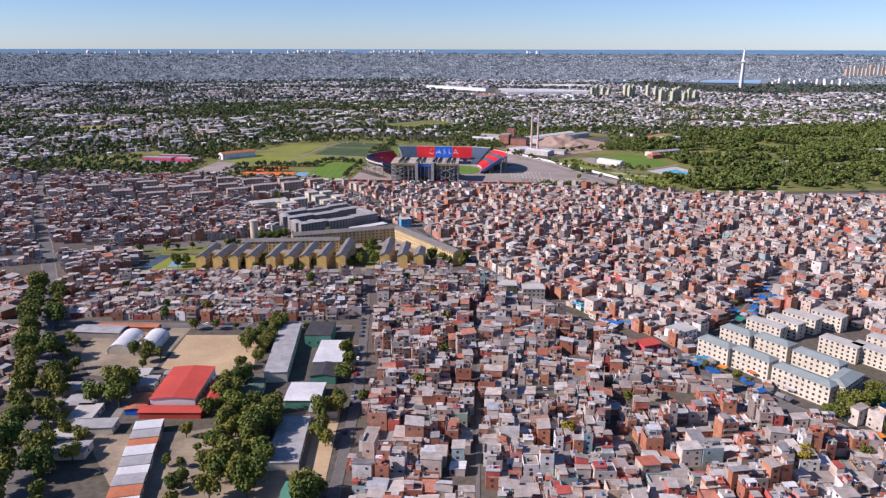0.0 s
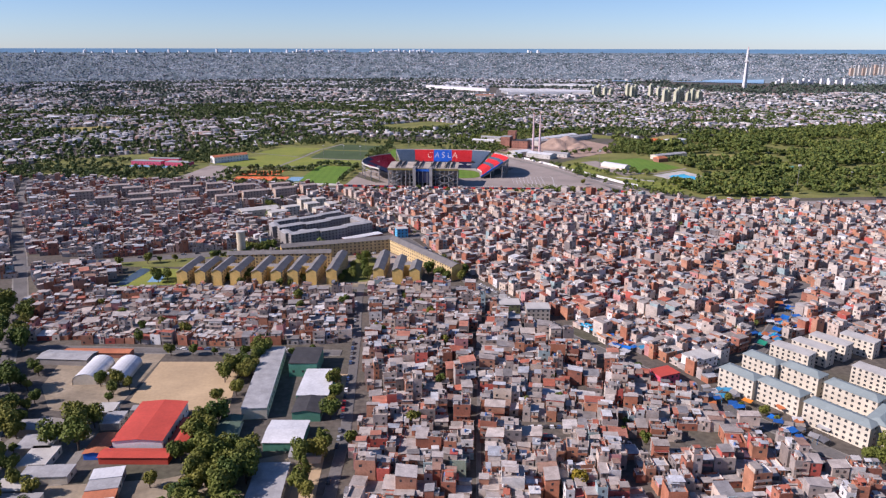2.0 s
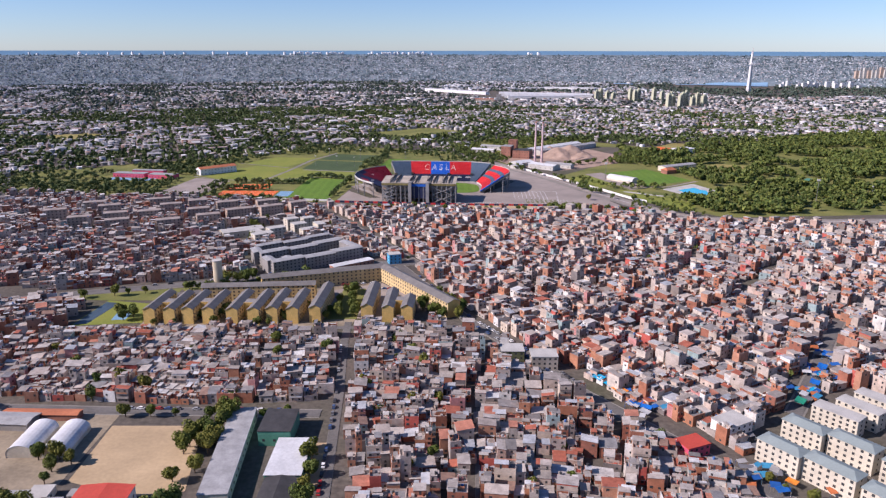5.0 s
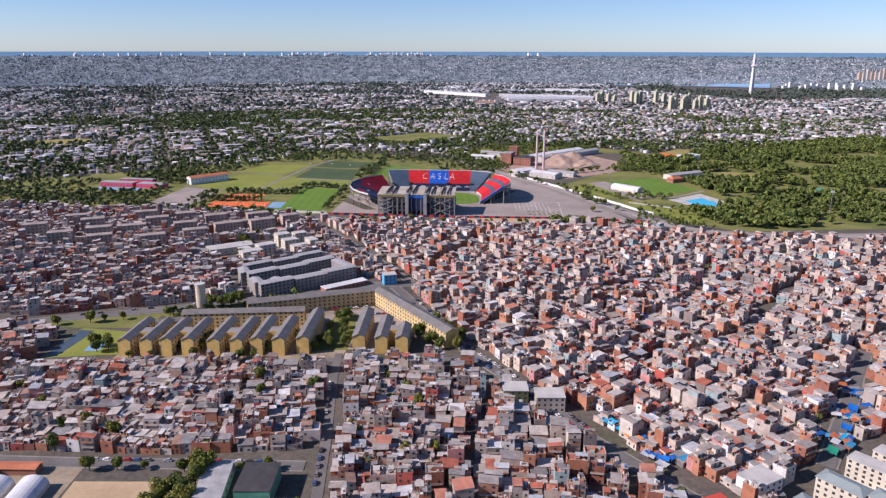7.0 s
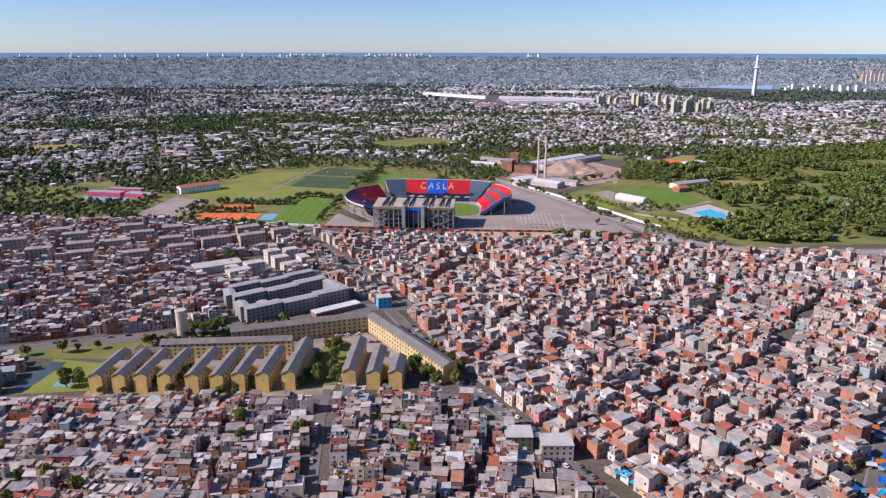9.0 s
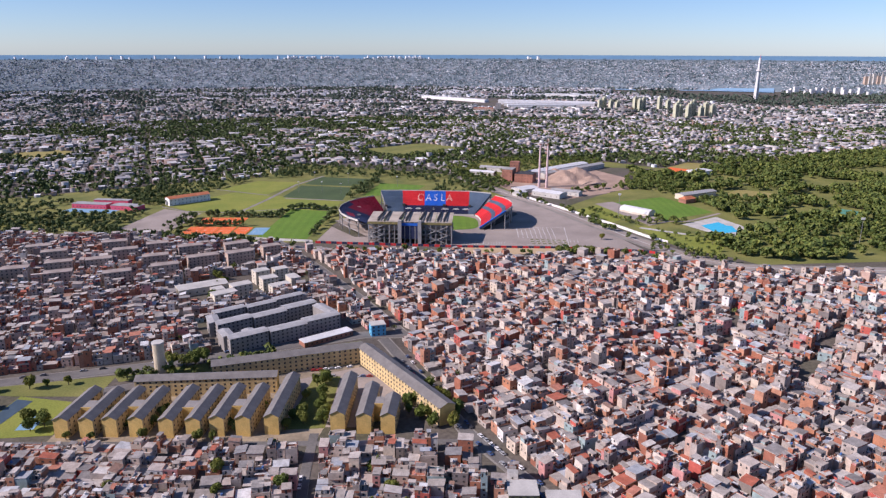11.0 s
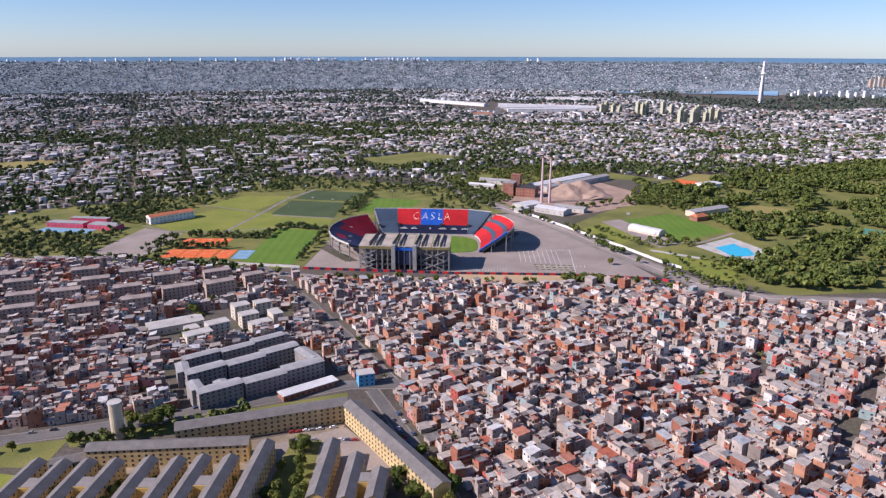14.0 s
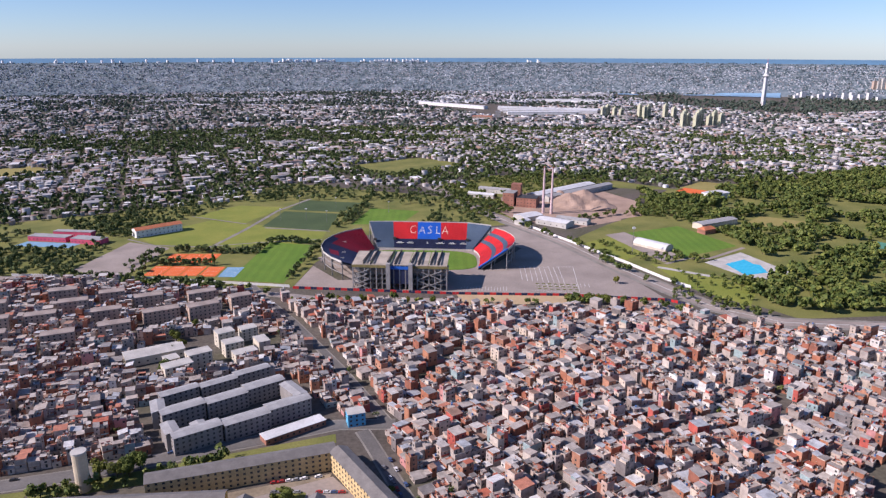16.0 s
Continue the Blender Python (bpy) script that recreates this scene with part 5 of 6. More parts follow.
# the slender lookout tower far off
tw = empty("lookout_tower", 1357, 3315, 0, "very tall slender white lookout tower with pods", "tower")
g = Mesh(M_WHITE)
for k in range(3):
    a = 2 * math.pi * k / 3
    g.bar((9 * math.cos(a), 9 * math.sin(a), 0), (3.2 * math.cos(a), 3.2 * math.sin(a), 170), 1.7)
g.tube(0, 0, 5.5, 3.0, 0, 170, 12)
g.thing("shaft", parent=tw)
for z, r, h in ((118, 13, 6), (124, 9, 4), (150, 7, 5), (168, 5, 4)):
    g = Mesh(M_WHITE)
    g.tube(0, 0, r * 0.6, r, z, z + h * 0.4, 18)
    g.tube(0, 0, r, r * 0.7, z + h * 0.4, z + h, 18)
    g.thing("pod", parent=tw)
g = Mesh(M_PINK)
g.tube(0, 0, 0.9, 0.4, 170, 188, 6)
g.thing("mast", parent=tw)
# round water tank near the ochre estate
wt = empty("water_tower", -176.6, 643, 0, "cream cylindrical water tower with a flat top", "water tower")
g = Mesh(worn("tower_render", (0.60, 0.51, 0.37), 0.15, 0.2, 1.0))
g.tube(0, 0, 3.7, 3.7, 0, 22.6, 20)
g.thing("shaft", parent=wt)
g = Mesh(M_LCONC)
g.tube(0, 0, 4.0, 4.0, 22.6, 23.6, 20)
g.thing("rim", parent=wt)

# ---- school grounds in the foreground ----
def gable(name, pts_c, w, d, a, eave, ridge, wallm, roofm, label, cat="hall"):
    cx, cy = pts_c
    c, s = math.cos(a), math.sin(a)
    h = d / 2
    return block(name, (cx + s * h, cy - c * h), (cx - s * h, cy + c * h), w, eave, ridge, wallm, roofm, label, "", 5, 1, (0,), cat=cat)


gable("school_hall", (-138, 344.5), 22.5, 37, 0.03, 6.5, 7.4, M_WHITE, M_REDR, "large school hall with a red sheet roof")
gable("school_wing", (-136, 320.5), 7, 31, 1.57, 3.6, 4.4, M_REDR, M_REDR, "low school wing with a red roof", "school")
gable("school_wing", (-121, 339), 8, 26, 0.05, 3.6, 4.2, M_BRICK, M_REDR, "low school wing with a red roof", "school")
gable("school_wing", (-155.5, 329), 9.5, 17, 0.05, 3.4, 4.0, M_SEATB, M_ORANGER, "low blue walled wing with rusty roof", "school")
vault("arched_hangar", -196, 407, 13, 26, 0.05, 6.5, "white arched hangar beside the dusty field")
vault("arched_hangar", -180, 407, 13, 26, 0.05, 6.5, "white arched hangar beside the dusty field")
gable("long_shed", (-220, 425), 12, 30, 1.5, 4, 5, M_GREYW, M_SLABR, "low shed with a rusty sheet roof", "shed")
gable("long_shed", (-205, 432), 6, 40, 1.55, 3.6, 4.2, M_BRICK, M_ORANGER, "narrow shed with a rusty red roof", "shed")
field([(-163, 375), (-165, 424), (-118, 424), (-108, 368), (-130, 364)], 0.15, M_DUST, "dusty_field", "dry dusty football field of the school")
gable("class_block", (-95.4, 394.5), 12.5, 75, 0.085, 6.0, 6.0, M_CREAM, M_SLABR, "long class block with a grey roof", "school")
block("green_hall", (-85, 416), (-69, 416), 22, 8, 8, M_GREENP, M_DARK, "green painted hall with a dark roof", "", 5, 1, (0,), cat="hall")
gable("sports_roof", (-66, 388), 16.5, 31, 0.0, 5.2, 5.2, M_GREENP, M_WHITER, "sports court under a white sheet roof")
gable("dark_shed", (-66, 363), 14, 16, 0.0, 5, 6.2, M_GREENP, M_DARK, "shed with a dark sheet roof", "shed")
gable("white_shed", (-72, 338), 20, 18, 1.57, 4.5, 5.5, M_GREENP, M_WHITER, "white roofed shed by the school yard", "shed")
gable("green_shed", (-100.5, 339), 10, 29, 0.1, 4, 4.8, M_CREAM, M_DGREEN, "shed with a faded green roof", "shed")
gable("low_hall", (-71, 292), 14, 40, 0.05, 4, 4, M_CREAM, M_SLABR, "low hall with a pale grey roof", "hall")
gable("low_hall", (-58, 250), 16, 14, 1.57, 4, 5.4, M_CREAM, M_GREENP, "low hall with a green roof", "hall")
for k in range(9):
    t = k / 8
    gable("shop_unit", (-128 - 13 * t, 244 + 60 * t), 12.5, 7.6, 0.21, 3.4 + 0.4 * (k % 3), 3.4 + 0.4 * (k % 3), (M_BRICK, M_CREAM, M_GREYW)[k % 3], (M_WHITER, M_ORANGER, M_SLABR, M_WHITER, M_SLABR)[k % 5], "small shop unit with a sheet roof", "shop")
for k, (x, y, w, d) in enumerate(((-185, 330, 16, 12), (-178, 318, 12, 16), (-196, 345, 14, 10), (-168, 306, 20, 9), (-182, 296, 22, 9), (-170, 285, 18, 10), (-160, 352, 9, 12), (-168, 362, 9, 10), (-150, 362, 10, 5), (-178, 358, 12, 10),
                                  (-92, 322, 18, 8), (-60, 322, 14, 9))):
    gable("annex", (x, y), w, d, 0.06, 3.6, 3.6, (M_GREYW, M_CREAM)[k % 2], (M_SLABR, M_LCONC, M_CONC)[k % 3], "low flat roofed school annex", "annex")
field([(-170, 300), (-118, 306), (-60, 330), (-56, 240), (-125, 240)], 0.10, M_EARTH, "park_ground", "bare earth under park trees", "ground")
field([(-63, 330), (-52, 330), (-50, 262), (-60, 262)], 0.14, M_DUST, "playground", "dusty playground with play things", "ground")
field([(-58, 372), (-50, 372), (-51, 408), (-58, 408)], 0.14, M_DUST, "yard", "dusty yard beside the sports roof", "ground")
field([(-226, 436), (-166, 436), (-166, 368), (-180, 362), (-200, 366), (-218, 392)], 0.11, M_EARTH, "yard", "bare earth yard round the arched hangars", "ground")
field([(-200, 360), (-165, 352), (-160, 300), (-180, 290), (-205, 330)], 0.09, M_PAVE, "yard", "worn concrete yard of the school", "pavement")
field([(-206, 640), (-150, 662), (-50, 700), (-48, 690), (-145, 648), (-200, 632)], 0.12, M_GRASS, "verge", "grass verge behind the ochre estate", "lawn")
field([(-80, 572), (-57, 574), (-57, 640), (-74, 645)], 0.16, M_GRASS, "lawn", "shaded lawn between the ochre rows", "lawn")
field([(-256, 560), (-252, 612), (-212, 604), (-208, 566)], 0.12, M_GRASS2, "lawn", "rough lawn beside a walled basin", "lawn")
M_BASIN = worn("basin_water", (0.07, 0.10, 0.12), 0.1, 0.2, 0.8, 0.3)
field([(-255, 562), (-252, 608), (-241, 606), (-246, 564)], 0.18, M_BASIN, "basin", "dark walled water basin beside a lawn", "basin")
field(rect(-228, 580, 10, 17, 0.1), 0.18, M_COURTB, "sports_court", "faded blue sports court on a lawn", "court")
field([(-92, 632), (-45, 655), (-10, 610), (-40, 575), (-80, 575)], 0.12, M_LOT, "estate_yard", "grey asphalt yard of the ochre estate", "pavement")
# some houses that stand out
def plain_house(x, y, w, d, n, wallm, roofm, label, a=0.0):
    return block("house", (x - w / 2 * math.cos(a), y - w / 2 * math.sin(a)), (x + w / 2 * math.cos(a), y + w / 2 * math.sin(a)), d, 2.8 * n + 0.4, 2.8 * n + 0.4, wallm, roofm, label, "", 3.2, n, (0,), ends=True, cat="house")


M_SKYB = worn("sky_blue_paint", (0.12, 0.42, 0.66), 0.2, 0.15, 1.0)
M_OLIVE = worn("olive_paint", (0.13, 0.14, 0.07), 0.2, 0.2, 1.0)
plain_house(-39, 713, 11, 9, 3, M_SKYB, M_LCONC, "bright blue painted corner house", 0.3)
plain_house(48, 504, 14, 12, 3, M_OLIVE, M_LCONC, "olive green windowless building with a flat roof")
plain_house(66.5, 496, 16, 12, 3, M_TAN, M_LCONC, "tall bare concrete building with a flat roof")
plain_house(125, 400, 13, 10, 2, M_PINK, M_REDR, "red painted house by the market", 0.4)
plain_house(150, 416, 16, 12, 3, M_WHITE, M_LCONC, "white house on the avenue corner", 0.5)


# ---- market tarps along the avenue ----
tarp = Mesh(M_TARP)
for cx, cy, sx, sy, n in ((98, 478, 6, 6, 6), (110, 446, 12, 10, 16), (150, 378, 14, 22, 26), (172, 345, 9, 14, 14), (228, 484, 8, 10, 14), (248, 512, 8, 12, 14), (208, 456, 7, 8, 12), (222, 318, 16, 12, 18), (250, 300, 18, 14, 16)):
    for k in range(n):
        x, y = random.gauss(cx, sx * 0.6), random.gauss(cy, sy * 0.6)
        w, d, z, a = random.uniform(3, 6.5), random.uniform(2.5, 4.5), random.uniform(2.4, 3.2), random.uniform(-0.5, 0.9)
        q = rect(x, y, w, d, a)
        tarp.poly([(*q[0], z), (*q[1], z + 0.3), (*q[2], z + 0.8), (*q[3], z + 0.5)])
        for p in q:
            tarp.box(p[0], p[1], 0.1, 0.1, 0, z)
tarp.thing("market_tarps", "blue and orange tarps over street market stalls", "market stalls", kind="stuff")


TARP_COL = {"turquoise": (0.02, 0.42, 0.70), "blue": (0.02, 0.17, 0.58), "orange": (0.72, 0.24, 0.03), "grey": (0.42, 0.42, 0.42), "green": (0.03, 0.30, 0.18)}
TARP_MAT = {k: worn(k + "_tarp", c, 0.3, 0.2, 1.5, 0.6) for k, c in TARP_COL.items()}
for hue, x, y, w, d, z, a in (("turquoise", 95.5, 475, 8, 5.5, 3.4, -1.0), ("turquoise", 100, 467, 5, 4, 3.0, -1.0), ("orange", 104.5, 459, 9, 5.5, 3.3, -1.0), ("blue", 110, 446, 7, 4.5, 3.0, -0.9),
                              ("blue", 114, 440, 6, 4, 2.8, -0.5), ("grey", 112, 435, 6, 4, 2.9, -0.9), ("blue", 234, 490, 8, 5, 3.2, 0.95), ("turquoise", 228, 479, 7, 4.5, 3.0, 0.95), ("blue", 219, 469, 7, 5, 3.1, 0.95),
                              ("turquoise", 213, 459, 8, 4, 3.0, 0.6), ("blue", 246, 508, 9, 5, 3.3, 0.98), ("green", 200, 447, 8, 5, 3.0, 0.9), ("orange", 197, 294, 7, 5, 3.0, 0.2), ("orange", 205, 297, 6, 4, 3.0, 0.3),
                              ("blue", 199, 286, 5, 3.5, 2.8, 0.1), ("grey", 186, 345, 6, 4, 2.9, -0.8), ("blue", 166, 354, 6, 4, 3.0, -0.9), ("orange", 160, 372, 5, 3.5, 2.9, -0.9)):
    ob = empty("market_stall", x, y, a, "street market stall under a %s tarp" % hue, "market stall", "market stalls")
    g = Mesh(TARP_MAT[hue])
    n = 6
    for i in range(n):
        for j in range(4):
            P = lambda u, v: (w * (u / n - 0.5), d * (v / 4 - 0.5), z + 0.5 * v / 4 - 0.35 * math.sin(math.pi * u / n) * math.sin(math.pi * v / 4) + 0.08 * math.sin(2.4 * u + 1.7 * v))
            g.poly([P(i, j), P(i + 1, j), P(i + 1, j + 1), P(i, j + 1)])
    g.thing("tarp", parent=ob)
    for px in (-0.5, 0.5):
        for py in (-0.5, 0.5):
            g = Mesh(M_STEEL)
            g.tube(px * w * 0.98, py * d * 0.98, 0.05, 0.05, 0, z + 0.25 + py * 0.5, 6)
            g.thing("post", parent=ob)


# ---- trees ----
def raw_mesh(name, verts, quads, mats, mat_index=None):
    me = bpy.data.meshes.new(name)
    me.vertices.add(len(verts))
    me.vertices.foreach_set("co", np.asarray(verts, dtype=np.float32).ravel())
    me.loops.add(quads.size)
    me.loops.foreach_set("vertex_index", quads.astype(np.int32).ravel())
    me.polygons.add(len(quads))
    me.polygons.foreach_set("loop_start", np.arange(0, quads.size, 4, dtype=np.int32))
    for m in mats:
        me.materials.append(m)
    if mat_index is not None:
        me.polygons.foreach_set("material_index", mat_index.astype(np.int32))
    me.update(calc_edges=True)
    return me


RNG = np.random.default_rng(7)


def leaf_quads(centre, radius, normal, size):
    """One quad of foliage for each row: around centre, facing about normal."""
    n = len(centre)
    nn = normal + RNG.normal(0, 0.45, (n, 3))
    nn /= np.linalg.norm(nn, axis=1, keepdims=True)
    u = np.cross(nn, RNG.normal(0, 1, (n, 3)))
    u /= np.linalg.norm(u, axis=1, keepdims=True)
    v = np.cross(nn, u)
    s = size[:, None]
    bend = nn * s * 0.25
    c = np.stack([centre - u * s - v * s * 0.7 - bend, centre + u * s - v * s * 0.7, centre + u * s * 0.8 + v * s * 0.8 - bend, centre - u * s * 0.8 + v * s], 1)
    return c.reshape(-1, 3)


def crown_points(n, R, H, base, lobes, seed_centre=(0, 0)):
    """Points and outward directions over several lobes of an uneven crown."""
    th, rr = RNG.uniform(0, 2 * np.pi, lobes), R * 0.58 * np.sqrt(RNG.uniform(0, 1, lobes))
    L = np.stack([seed_centre[0] + rr * np.cos(th), seed_centre[1] + rr * np.sin(th), base + H * RNG.uniform(0.3, 0.78, lobes)], 1)
    rad = R * RNG.uniform(0.38, 0.58, lobes)
    k = RNG.integers(0, lobes, n)
    d = RNG.normal(0, 1, (n, 3))
    d[:, 2] = d[:, 2] * 0.85 + 0.25
    d /= np.linalg.norm(d, axis=1, keepdims=True)
    p = L[k] + d * (rad[k] * RNG.uniform(0.72, 1.05, n))[:, None] * np.array([1, 1, H / R * 0.42 + 0.3])
    return p, d


def make_tree(R, H, trunk, mat, name, label, group):
    ob = empty(name, 0, -400, 0, label, "tree", group)
    g = Mesh(M_BARK)
    g.tube(0, 0, 0.32, 0.2, 0, trunk + H * 0.3, 7)
    for k in range(5):
        a = 2.4 * k
        g.bar((0, 0, trunk * (0.75 + 0.1 * k)), (R * 0.5 * math.cos(a), R * 0.5 * math.sin(a), trunk + H * (0.3 + 0.07 * k)), 0.09)
    g.thing("trunk", parent=ob)
    p, d = crown_points(1500, R, H, trunk, 11)
    v = leaf_quads(p, R, d, RNG.uniform(0.20, 0.42, len(p)) * (R / 4.0) ** 0.6)
    o = new("crown", raw_mesh("crown", v, np.arange(len(v)).reshape(-1, 4), [mat]))
    o.parent = ob
    return ob


TREES = [make_tree(4.2, 7.0, 2.2, M_LEAF, "street_tree", "leafy green street tree with a broad crown", "street trees"),
         make_tree(5.2, 8.5, 2.6, M_LEAF, "park_tree", "large leafy green tree with an uneven crown", "park trees"),
         make_tree(3.0, 5.6, 1.8, M_LEAF, "small_tree", "small round green tree among houses", "small trees"),
         make_tree(2.6, 12.0, 1.8, M_LEAF, "poplar", "tall narrow dark green tree", "tall trees"),
         make_tree(4.0, 6.5, 2.0, M_LEAFY, "autumn_tree", "yellowing tree among the houses", "autumn trees")]
PLANTED = []


def plant(kind, x, y, s=1.0):
    if len(PLANTED) >= 300:
        return
    s *= random.uniform(0.85, 1.2)
    ob = copy_thing(TREES[kind], Matrix.Translation((x, y, 0)) @ Matrix.Rotation(random.uniform(0, 6.28), 4, "Z"))
    ob.scale = (s, s, s * random.uniform(0.9, 1.15))
    PLANTED.append((x, y))


def grove(kind, outline, n, s=1.0, apart=4.5):
    xs, ys = [p[0] for p in outline], [p[1] for p in outline]
    done, tries = [], 0
    while len(done) < n and tries < n * 30:
        tries += 1
        x, y = random.uniform(min(xs), max(xs)), random.uniform(min(ys), max(ys))
        if inside(x, y, outline) and all((x - a) ** 2 + (y - b) ** 2 > apart ** 2 for a, b in done):
            done.append((x, y))
            plant(random.choice(kind), x, y, s)


def row(kind, line, step, off, s=1.0, skip=0.15):
    for (ax, ay), (bx, by) in zip(line, line[1:]):
        L = math.hypot(bx - ax, by - ay)
        nx, ny = -(by - ay) / L, (bx - ax) / L
        for j in range(int(L / step)):
            if random.random() > skip:
                t = (j + random.uniform(0.3, 0.7)) * step / L
                o = off + random.uniform(-1.2, 1.2)
                plant(random.choice(kind), ax + (bx - ax) * t + nx * o, ay + (by - ay) * t + ny * o, s)


row((1, 1, 0), [(-166, 232), (-204, 318), (-260, 430), (-309, 530)], 10.5, 6.5, 1.3, 0.1)
row((1, 1, 0), [(-166, 232), (-204, 318), (-260, 430), (-300, 510)], 13, -7.5, 1.2, 0.25)
row((1, 0), [(-182, 300), (-250, 430)], 16, 14, 1.0, 0.3)
grove((1, 1, 0), [(-118, 366), (-104, 372), (-103, 430), (-112, 436), (-120, 425)], 13, 1.0, 5)
grove((1, 0, 2), [(-232, 420), (-178, 300), (-165, 300), (-165, 250), (-178, 262), (-244, 425)], 22, 0.85, 7)
grove((0, 2), [(-190, 395), (-165, 395), (-168, 372), (-180, 372)], 5, 0.9, 5)
grove((1, 0), [(-116, 352), (-106, 356), (-106, 318), (-120, 316)], 8, 1.1, 5)
grove((1, 1, 0), [(-104, 322), (-82, 326), (-76, 256), (-92, 240), (-104, 275)], 26, 1.15, 5.5)
grove((2, 2, 0), [(-128, 300), (-100, 300), (-100, 245), (-112, 240)], 12, 0.75, 5)
grove((1,), [(-180, 350), (-164, 350), (-164, 328), (-180, 330)], 6, 1.25, 5)
grove((3, 1), [(-64, 330), (-53, 330), (-50, 290), (-62, 290)], 6, 0.9, 6)
row((1, 0), [(-50, 322), (-51, 352), (-56, 410), (-57, 430)], 11, 3, 0.9, 0.2)
row((0, 2), [(-180, 434), (-62, 432)], 12, 0, 0.85, 0.3)
grove((1,), [(-50, 255), (-60, 256), (-60, 236), (-46, 236)], 4, 1.0, 6)
grove((0, 1), [(-79, 572), (-58, 574), (-58, 640), (-72, 645)], 13, 0.85, 5)
grove((0, 1), [(-13, 572), (6, 570), (10, 585), (-12, 615)], 9, 0.85, 5)
row((0, 2), [(-18, 655), (28, 590)], 11, -3, 0.85, 0.2)
grove((0, 1), [(16, 574), (26, 578), (18, 592)], 3, 0.9, 4)
grove((0, 1), [(-175, 650), (-148, 655), (-150, 668), (-176, 660)], 5, 0.9, 5)
row((0, 2), [(-140, 648), (-60, 682)], 15, 0, 0.75, 0.4)
row((0, 2), [(-290, 612), (-205, 634)], 11, 0, 0.9, 0.2)
row((2, 0), [(-205, 560), (-95, 561)], 14, 0, 0.7, 0.4)
grove((0, 1), [(-228, 566), (-214, 566), (-214, 582), (-230, 580)], 3, 1.1, 5)
for x, y in ((-196, 590), (-167, 596), (-150, 590), (-136, 594), (-108, 588), (-122, 598)):
    plant(2, x, y, 0.8)
grove((1, 0), [(186, 318), (200, 312), (232, 330), (228, 345), (205, 325)], 8, 1.0, 5)
row((0, 2), [(152, 382), (182, 340)], 9, -4, 0.7, 0.2)
grove((2, 0), [(150, 300), (256, 230), (250, 300), (190, 330)], 4, 0.9, 10)
plant(4, 157, 273, 1.3)
grove((2, 0), [(-50, 540), (-44, 300), (10, 300), (26, 540)], 14, 0.95, 12)
grove((2, 0), [(-250, 545), (-250, 450), (-66, 450), (-64, 545)], 13, 1.0, 14)
grove((2, 0), [(60, 500), (30, 350), (100, 330), (120, 400)], 8, 0.9, 10)
row((2, 0), [(-130, 935), (40, 930)], 11, 0, 0.8, 0.25)
grove((0, 2), [(132, 934), (186, 926), (186, 932), (134, 940)], 12, 0.85, 3.5)
grove((1, 0), [(-205, 880), (-180, 885), (-185, 780), (-200, 790)], 6, 0.9, 6)
for x, y in ((191, 990), (183, 1042), (150, 1150), (-30, 960), (-60, 962), (60, 950)):
    plant(0, x, y, 0.9)
grove((0, 1), [(-345, 985), (-225, 965), (-225, 985), (-345, 1003)], 14, 0.85, 6)
grove((0, 1), [(-225, 1045), (-195, 1040), (-195, 1095), (-228, 1095)], 10, 0.9, 5)

for k, t in enumerate(TREES):
    t.matrix_basis = Matrix.Translation(((-110, 260, 0), (-104, 288, 0), (-40, 470, 0), (-232, 1052, 0), (60, 300, 0))[k])


def woods(points, quads, size, name, label, mat, rmin=3.2, rmax=5.6, hmul=1.5):
    """A wood: many crowns over short trunks, joined."""
    P, D, S = [], [], []
    for x, y in points:
        R = random.uniform(rmin, rmax)
        p, d = crown_points(quads, R, R * hmul, R * 0.35, 5, (x, y))
        P.append(p), D.append(d), S.append(RNG.uniform(0.6, 1.2, quads) * size * R / 4.4)
    if not P:
        return
    P, D, S = np.concatenate(P), np.concatenate(D), np.concatenate(S)
    v = leaf_quads(P, 1, D, S)
    ob = new(name, raw_mesh(name, v, np.arange(len(v)).reshape(-1, 4), [mat]))
    tagged(ob, label, "trees", kind="stuff")
    g = Mesh(M_BARK)
    for x, y in points[::2]:
        g.tube(x, y, 0.3, 0.15, 0, 4.5, 5)
    g.thing("wood_trunks", "dark tree trunks under the woods", "trunks", kind="stuff")


def scatter(outline, n, hole=()):
    xs, ys = [p[0] for p in outline], [p[1] for p in outline]
    out, cells, tries = [], set(), 0
    while len(out) < n and tries < n * 12:
        tries += 1
        x, y = random.uniform(min(xs), max(xs)), random.uniform(min(ys), max(ys))
        c = (int(x // 5), int(y // 5))
        if c in cells or not inside(x, y, outline) or any(inside(x, y, h) for h in hole):
            continue
        cells.add(c)
        out.append((x, y))
    return out


HOLES = [[(500, 1230), (560, 1262), (590, 1240), (530, 1205)], [(600, 1120), (660, 1160), (700, 1130), (640, 1095)], [(760, 1180), (840, 1230), (880, 1190), (800, 1150)], [(880, 1330), (960, 1400), (1000, 1350), (930, 1290)], [(440, 1350), (490, 1400), (530, 1370), (480, 1330)], [(395, 1010), (400, 1100), (410, 1100), (405, 1010)],
         [(420, 1240), (470, 1290), (520, 1250), (460, 1210)], [(560, 1330), (640, 1380), (700, 1330), (600, 1290)], [(420, 1500), (480, 1560), (540, 1520), (460, 1470)], [(700, 1450), (800, 1500), (860, 1440), (760, 1400)],
         [(460, 1130), (510, 1165), (550, 1140), (490, 1110)], [(640, 1000), (720, 1040), (760, 1010), (680, 970)], [(360, 1430), (390, 1500), (415, 1470), (410, 1430)], [(535, 1180), (545, 1210), (590, 1220), (585, 1190)], [(735, 1225), (745, 1260), (805, 1275), (800, 1250)]]
